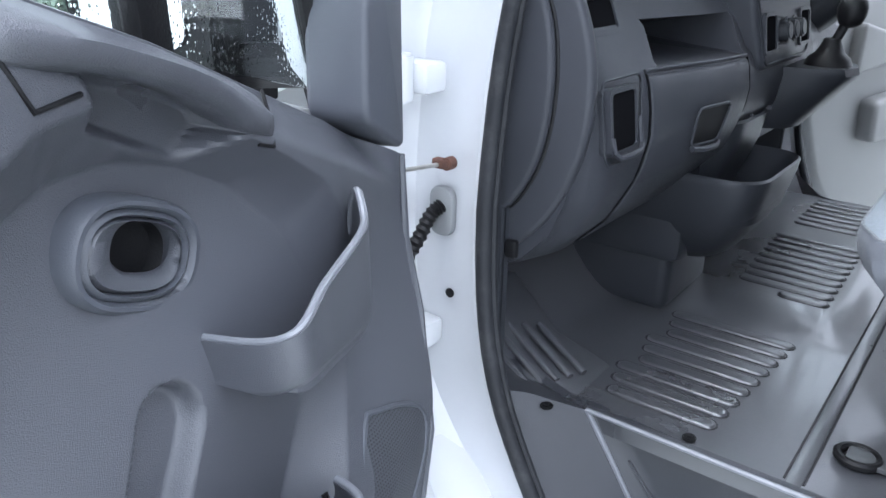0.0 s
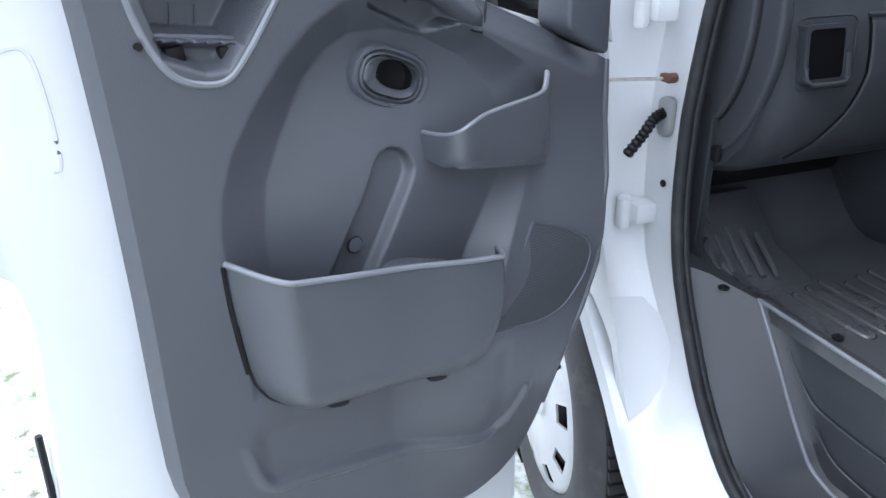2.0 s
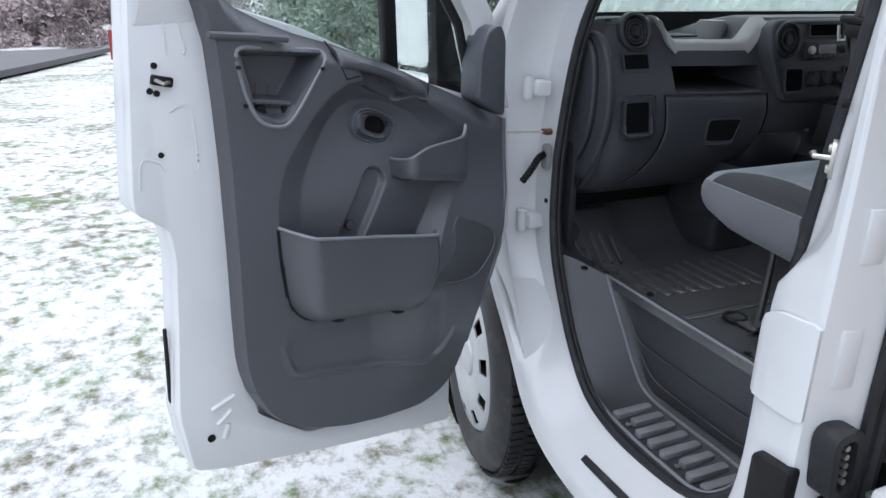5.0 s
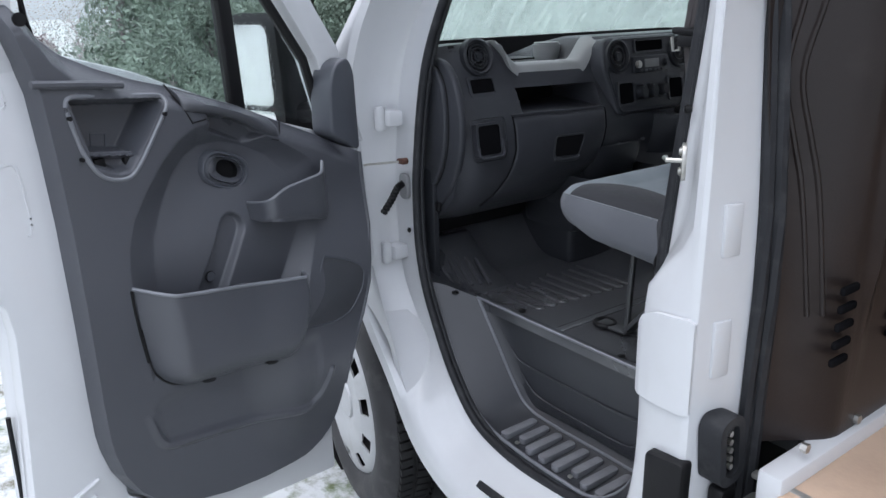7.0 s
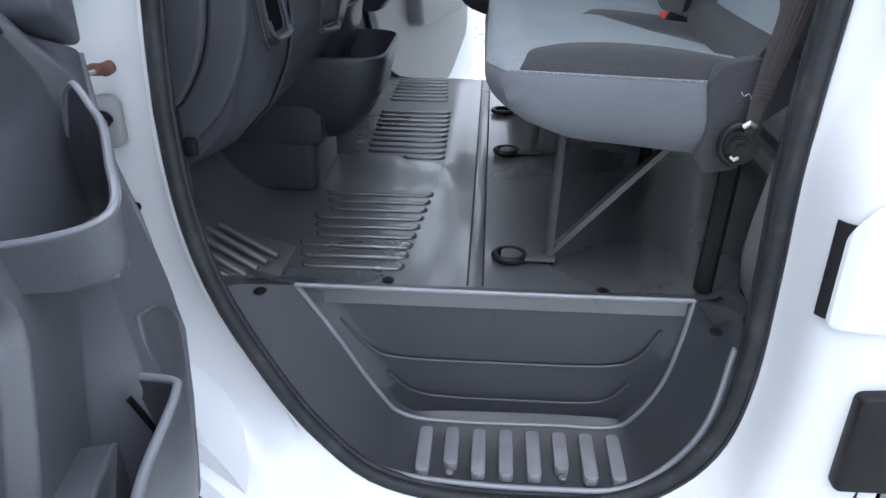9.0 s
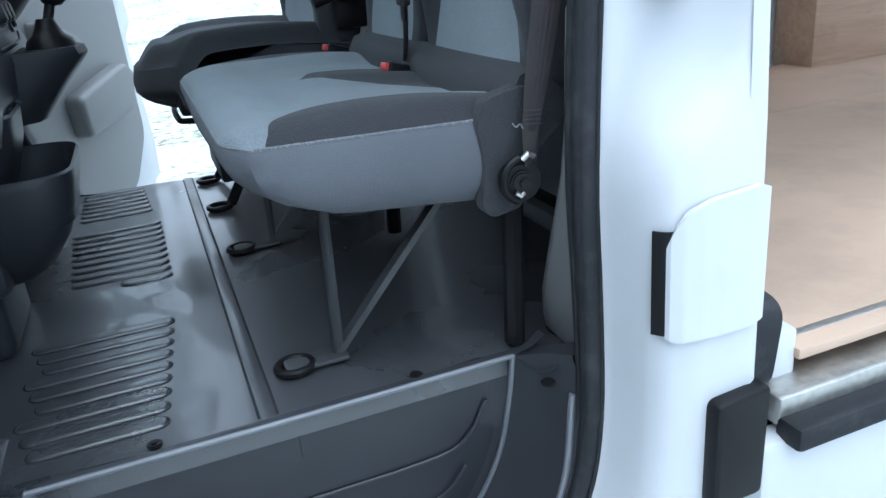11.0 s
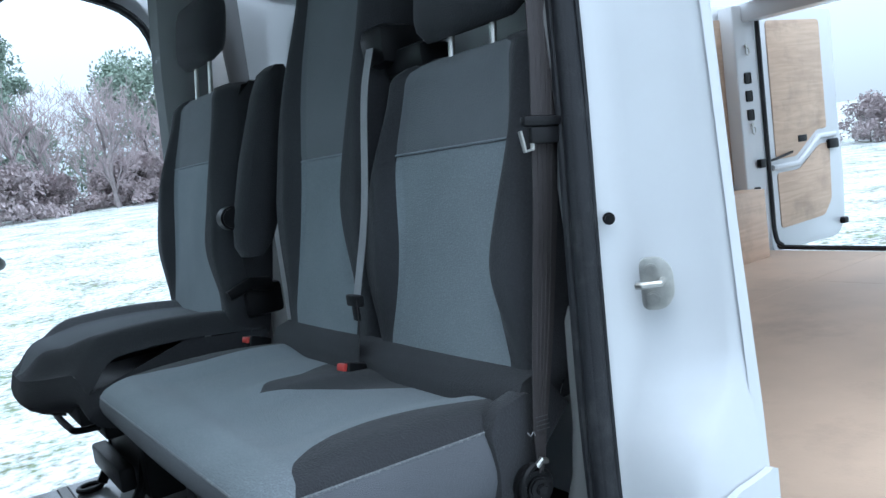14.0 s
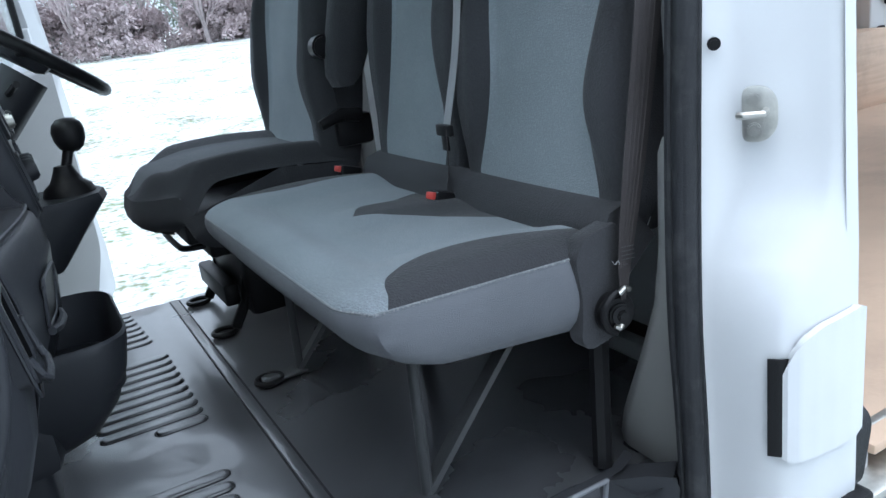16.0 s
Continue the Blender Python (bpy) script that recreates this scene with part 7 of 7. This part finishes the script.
def dcz(x, y):
    t = (x + 0.235) / 0.53
    e = min(y - dY0, dY1 - y)
    return 1.305 + 0.035 * math.sin(math.pi * min(1, t * 0.8 + 0.1)) - 0.018 * sstep(0.06, 0.15, e) * sstep(0.05, 0.2, t) - 0.065 * (1 - sstep(0, 0.10, x + 0.235 - 0.10 * (1 - sstep(0, 0.18, e)))) ** 2 - 0.05 * (1 - sstep(0, 0.05, e)) ** 2


def d_front(y):
    return -0.235 + 0.11 * (1 - sstep(-0.02, 0.22, min(y - dY0, dY1 - y))) ** 1.5


def d_breaks(t):
    m = (dY1 - dY0) * lerp(t, [0, 0.05, 0.12, 0.2, 0.3, 1], [0.0, 0.10, 0.20, 0.245, 0.27, 0.25])
    c = (dY0 + dY1) / 2
    return [dY0, c - m, c + m, dY1]


for k, (mat, lab) in enumerate(((CLOTH_DARK, "black cloth cushion"), (CLOTH_SEAT, "grey woven middle"), (CLOTH_DARK, "black cloth cushion"))):
    part("seat_panel" if k == 1 else "seat_cushion", strip_grid(d_breaks, ((1, 16), (0, 20), (1, 16)), 40, lambda t, y: d_front(y) + (0.30 - d_front(y)) * t, dcz, k), mat, ds, lab, smooth=60)
rim2 = []
for k in range(41):
    y = dY0 + (dY1 - dY0) * k / 40
    e = min(y - dY0, dY1 - y)
    rim2.append((-0.235 + 0.11 * (1 - sstep(-0.02, 0.22, e)) ** 1.5, y))
rim2 = [(0.30, dY0), (0.10, dY0)] + rim2 + [(0.10, dY1), (0.30, dY1)]
part("seat_skirt", loft([[(x + (0.075 * t ** 3 - 0.014 * math.sin(math.pi * t)) * sstep(0.06, -0.04, x), y + (0.045 * t ** 3 - 0.008 * math.sin(math.pi * t)) * (1 if y < 1.4 else (-1 if y > 1.6 else 0)), dcz(x, y) - 0.105 * t ** 0.8) for x, y in rim2] for t in (0, 0.1, 0.25, 0.45, 0.65, 0.8, 0.92, 1.0)], closed=False, caps=False), CLOTH_DARK, ds, smooth=60)
backrest(1.225, 1.755, "drv", 1.9, lean_o=(0.215, 1.30), parent=ds, ztop=1.895, seam=1.70, bolster=0.085, mats=(CLOTH, CLOTH_DARK), narrow=0.07, lean=0.17)
headrest(0.335, 1.49, 1.965, 0.26, 0.18, ds)
part("armrest", loft([[(0.262 + dx * w + 0.13 * t, 1.155 + dy * 0.032, 1.46 + 0.44 * t) for dx, dy in ((-1, -0.6), (-0.7, -1), (0.7, -1), (1, -0.6), (1, 0.6), (0.7, 1), (-0.7, 1), (-1, 0.6))] for t, w in ((0.0, 0.02), (0.06, 0.04), (0.2, 0.052), (0.5, 0.055), (0.85, 0.045), (0.96, 0.035), (1.0, 0.015))]), CLOTH_DARK, ds, "folded black armrest", smooth=60)
part("armrest_pivot", cyl(0.028, 0.04, pose(0.235, 1.185, 1.555, 90, 0, 0), 20, bevel=0.005), BLACK, ds, "round armrest pivot")
part("recline_lever", tube([(0.30, 1.18, 1.385), (0.25, 1.165, 1.395), (0.19, 1.160, 1.375)], [0.018, 0.016, 0.013], 10), BLACK, ds, "black recline lever")
part("recline_cover", rbox((0.10, 0.03, 0.08), (0.30, 1.222, 1.345), 0.014), BLACK, ds, "black recliner cover")
part("base_frame", join(rbox((0.42, 0.44, 0.05), (0.06, 1.49, 1.165), 0.01), rbox((0.30, 0.40, 0.24), (0.12, 1.49, 1.03), 0.02), rbox((0.06, 0.40, 0.06), (-0.07, 1.49, 1.12), 0.01), rbox((0.04, 0.30, 0.06), (-0.06, 1.49, 0.97), 0.008)), BLACK, ds, "black steel seat base")
for y in (1.335, 1.645):
    part("floor_ring", join(tube([(-0.100 + 0.030 * math.cos(a), y + 0.026 * math.sin(a), 0.882) for a in [math.tau * k / 20 for k in range(20)]], 0.007, 8, True), cyl(0.026, 0.004, pose(-0.10, y, 0.877), 20), tube([(-0.07, y, 0.885), (-0.03, y, 0.95), (-0.01, y, 1.05)], 0.014, 8)), BLACK, ds, "metal floor anchor ring")
part("slide_handle", tube(spline([(-0.05, 1.34, 1.115), (-0.14, 1.345, 1.118), (-0.155, 1.40, 1.118), (-0.155, 1.58, 1.118), (-0.14, 1.635, 1.118), (-0.05, 1.64, 1.115)], 5), 0.008, 8), BLACK, ds, "black slide handle bar")

# ---- distance: trees, hedge, sign ----
def bare_tree(seed, h=9.0, depth=5):
    rnd = random.Random(seed)
    limbs, twigs = [], []

    def grow(p, d, length, r, level):
        n = 3
        q, dd, pts = p, d, [p]
        for _ in range(n):
            dd = (dd + Vector((rnd.uniform(-1, 1), rnd.uniform(-1, 1), rnd.uniform(-0.3, 0.6))) * 0.16).normalized()
            q = q + dd * length / n
            pts.append(q)
        (limbs if level < 2 else twigs).append((pts, r, r * 0.6))
        if level < depth:
            for k in range((4 if level == 1 else 3) if level else 7):
                a = pts[-1] if k == 0 else pts[rnd.randint(1, n)]
                nd = (dd + Vector((rnd.uniform(-1, 1), rnd.uniform(-1, 1), rnd.uniform(-0.35, 0.75))) * 0.85).normalized()
                grow(a, nd, length * rnd.uniform(0.5, 0.72), r * 0.52, level + 1)
    grow(Vector((0, 0, -0.1)), Vector((0, 0, 1)), h * 0.34, h * 0.016, 0)

    def build(some, sides, least):
        bm = bmesh.new()
        for pts, r0, r1 in some:
            prev = None
            for k, p in enumerate(pts):
                r = max(least, r0 + (r1 - r0) * k / (len(pts) - 1))
                ring = [bm.verts.new(p + Vector((r * math.cos(math.tau * i / sides), r * math.sin(math.tau * i / sides), 0))) for i in range(sides)]
                if prev:
                    for i in range(sides):
                        bm.faces.new((prev[i], prev[(i + 1) % sides], ring[(i + 1) % sides], ring[i]))
                prev = ring
        return bm
    return build(limbs, 6, 0.02), build(twigs, 3, 0.011)


def leafy_tree(seed, h=8.0, w=3.2, n=12000, size=0.125):
    rnd = random.Random(seed)
    limbs = bmesh.new()
    limbs = tube([(0, 0, -0.1), (0.1, 0, h * 0.3), (0, 0.1, h * 0.7), (0, 0, h * 0.95)], [h * 0.022, h * 0.018, h * 0.010, 0.02], 8)
    blobs = []
    for _ in range(46):
        t = rnd.random() ** 0.8
        a, r = rnd.uniform(0, math.tau), w * (1.05 - 0.75 * t) * rnd.uniform(0.3, 1.0)
        blobs.append((Vector((r * math.cos(a), r * math.sin(a), h * (0.10 + 0.85 * t))), rnd.uniform(0.4, 0.9) * w * 0.34))
    for c, _ in blobs[:20]:
        limbs = join(limbs, tube([(0, 0, c.z * 0.7), c * 0.6 + Vector((0, 0, c.z * 0.3)), c], [h * 0.008, h * 0.006, 0.01], 5))
    bm = bmesh.new()
    for _ in range(n):
        c, r = blobs[rnd.randrange(len(blobs))]
        d = Vector((rnd.gauss(0, 1), rnd.gauss(0, 1), rnd.gauss(0, 0.8))).normalized() * r * rnd.uniform(0.5, 1.12)
        p = c + d
        a = Vector((rnd.gauss(0, 1), rnd.gauss(0, 1), rnd.gauss(0, 1))).normalized()
        b = a.orthogonal().normalized()
        s = size * rnd.uniform(0.5, 1.3)
        bm.faces.new([bm.verts.new(v) for v in (p - a * s, p + b * s * 0.45, p + a * s, p - b * s * 0.45)])
    return limbs, bm


protos = []
for seed in (3, 8):
    tr = thing("bare_tree", "leafless tree at the field's edge, paled for haze", "tree", "trees at the field's edge")
    a, b = bare_tree(seed)
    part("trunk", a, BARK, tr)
    tagged(part("crown", b, TWIG, tr, "reddish twigs, paled for haze", smooth=0), kind="stuff")
    protos.append(tr)
ever = []
for seed, h, w in ((5, 8, 3.2), (6, 6.5, 3.4)):
    tr = thing("evergreen_tree", "dense frosted green tree beside the snow", "tree", "frosted green trees")
    a, b = leafy_tree(seed, h, w)
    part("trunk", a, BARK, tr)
    tagged(part("crown", b, LEAF, tr, "frosted green foliage", smooth=0), kind="stuff")
    ever.append(tr)
bush = thing("bush", "low bush in the hedge, paled for haze", "bush", "hedge bushes")
a, b = leafy_tree(9, 2.6, 2.0, 5000, 0.11)
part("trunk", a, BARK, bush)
tagged(part("crown", b, TWIG, bush, "brown twigs and leaves, paled for haze", smooth=0), kind="stuff")

rnd = random.Random(21)


def plant(proto, x, y, s, first=[]):
    m = pose(x, y, rise(x, y) - 0.1, 0, 0, rnd.uniform(0, 360))
    if proto not in first:
        first.append(proto)
        proto.matrix_basis = m @ Matrix.Scale(s, 4)
        return
    c = copy_thing(proto, m)
    c.scale = (s, s, s)


def at_angle(deg, dist):
    """A place by its compass angle from the van: 0 along +y, to the right positive."""
    return 0.0 + dist * math.sin(radians(deg)), dist * math.cos(radians(deg))


for k in range(44):
    x, y = at_angle(-8 + 1.45 * k + rnd.uniform(-1, 1), rnd.uniform(42, 56))
    plant(protos[k % 2], x, y, rnd.uniform(0.75, 1.1))
for k in range(34):
    x, y = at_angle(-8 + 2.0 * k + rnd.uniform(-1, 1), rnd.uniform(42, 48))
    plant(bush, x, y, rnd.uniform(0.7, 1.4))
for k in range(14):
    x, y = at_angle(-8 + 4.2 * k + rnd.uniform(-1, 1), rnd.uniform(58, 76))
    plant(protos[k % 2], x, y, rnd.uniform(1.0, 1.5))
for k in range(4):
    x, y = at_angle(6 + 9 * k, rnd.uniform(56, 64))
    plant(ever[k % 2], x, y, rnd.uniform(1.2, 1.6))
# ahead of the van
for deg, dist, s, kind in ((-66, 16.5, 0.8, 0), (-73, 16, 0.75, 1), (-58, 16.5, 0.85, 1), (-78, 20, 0.52, 0), (-50, 15.5, 0.85, 0), (-43, 17, 0.9, 1), (-62, 20, 1.3, 0), (-70, 22, 1.1, 1), (-36, 18, 0.9, 0), (-30, 21, 0.9, 1), (-52, 24, 1.4, 0), (-87.5, 31, 0.40, 1)):
    plant(ever[kind], *at_angle(deg, dist), s)
for k in range(12):
    plant(ever[k % 2], *at_angle(-76 + 3.3 * k, 14.0 + 0.25 * k + rnd.uniform(-0.4, 0.4)), rnd.uniform(0.30, 0.46))
for k in range(10):
    plant(bush, *at_angle(-103 + 2.2 * k, rnd.uniform(36, 42)), rnd.uniform(0.8, 1.2))
for k in range(14):
    plant(protos[k % 2], *at_angle(-108 + 2.6 * k, rnd.uniform(50, 62)), rnd.uniform(0.55, 0.8))
# behind the van
for k in range(12):
    plant(bush if k % 3 else ever[1], *at_angle(56 + 5 * k, rnd.uniform(34, 44)), rnd.uniform(0.7, 1.2))

sign = thing("sign_board", "red advertising board with white lines on wooden legs", "sign")
SB = frame3((-23.5, -0.26, -1.53), (0, 1, 0), (0, 0, 1), (1, 0, 0)) @ Matrix.Diagonal((1.02, 1.41, 1.0, 1))
part("board", prism(rounded([(-0.52, 0.42), (0.75, 0.42), (0.75, 1.02), (-0.52, 1.02)], 0.02), 0, 0.03, SB, 0.004), SIGNRED, sign, "red printed board")
line = bpy.data.curves.new("print_text", "FONT")
line.body, line.size = "We'll be here", 0.135
words = new("print_text", line)
words.parent = sign
words.data.materials.append(SIGNWHITE)
words.matrix_basis = SB @ pose(-0.42, 0.80, 0.032)
for z, a, b in ((0.68, -0.42, 0.36),):
    part("print_bar", prism([(a, z - 0.022), (b, z - 0.022), (b, z + 0.022), (a, z + 0.022)], 0.03, 0.034, SB), SIGNWHITE, sign, "white printed line")
part("print_panel", prism([(0.52, 0.60), (0.72, 0.60), (0.72, 0.92), (0.52, 0.92)], 0.03, 0.034, SB), SIGNWHITE, sign, "white printed panel")
for a in (-0.35, -0.2, 0.55):
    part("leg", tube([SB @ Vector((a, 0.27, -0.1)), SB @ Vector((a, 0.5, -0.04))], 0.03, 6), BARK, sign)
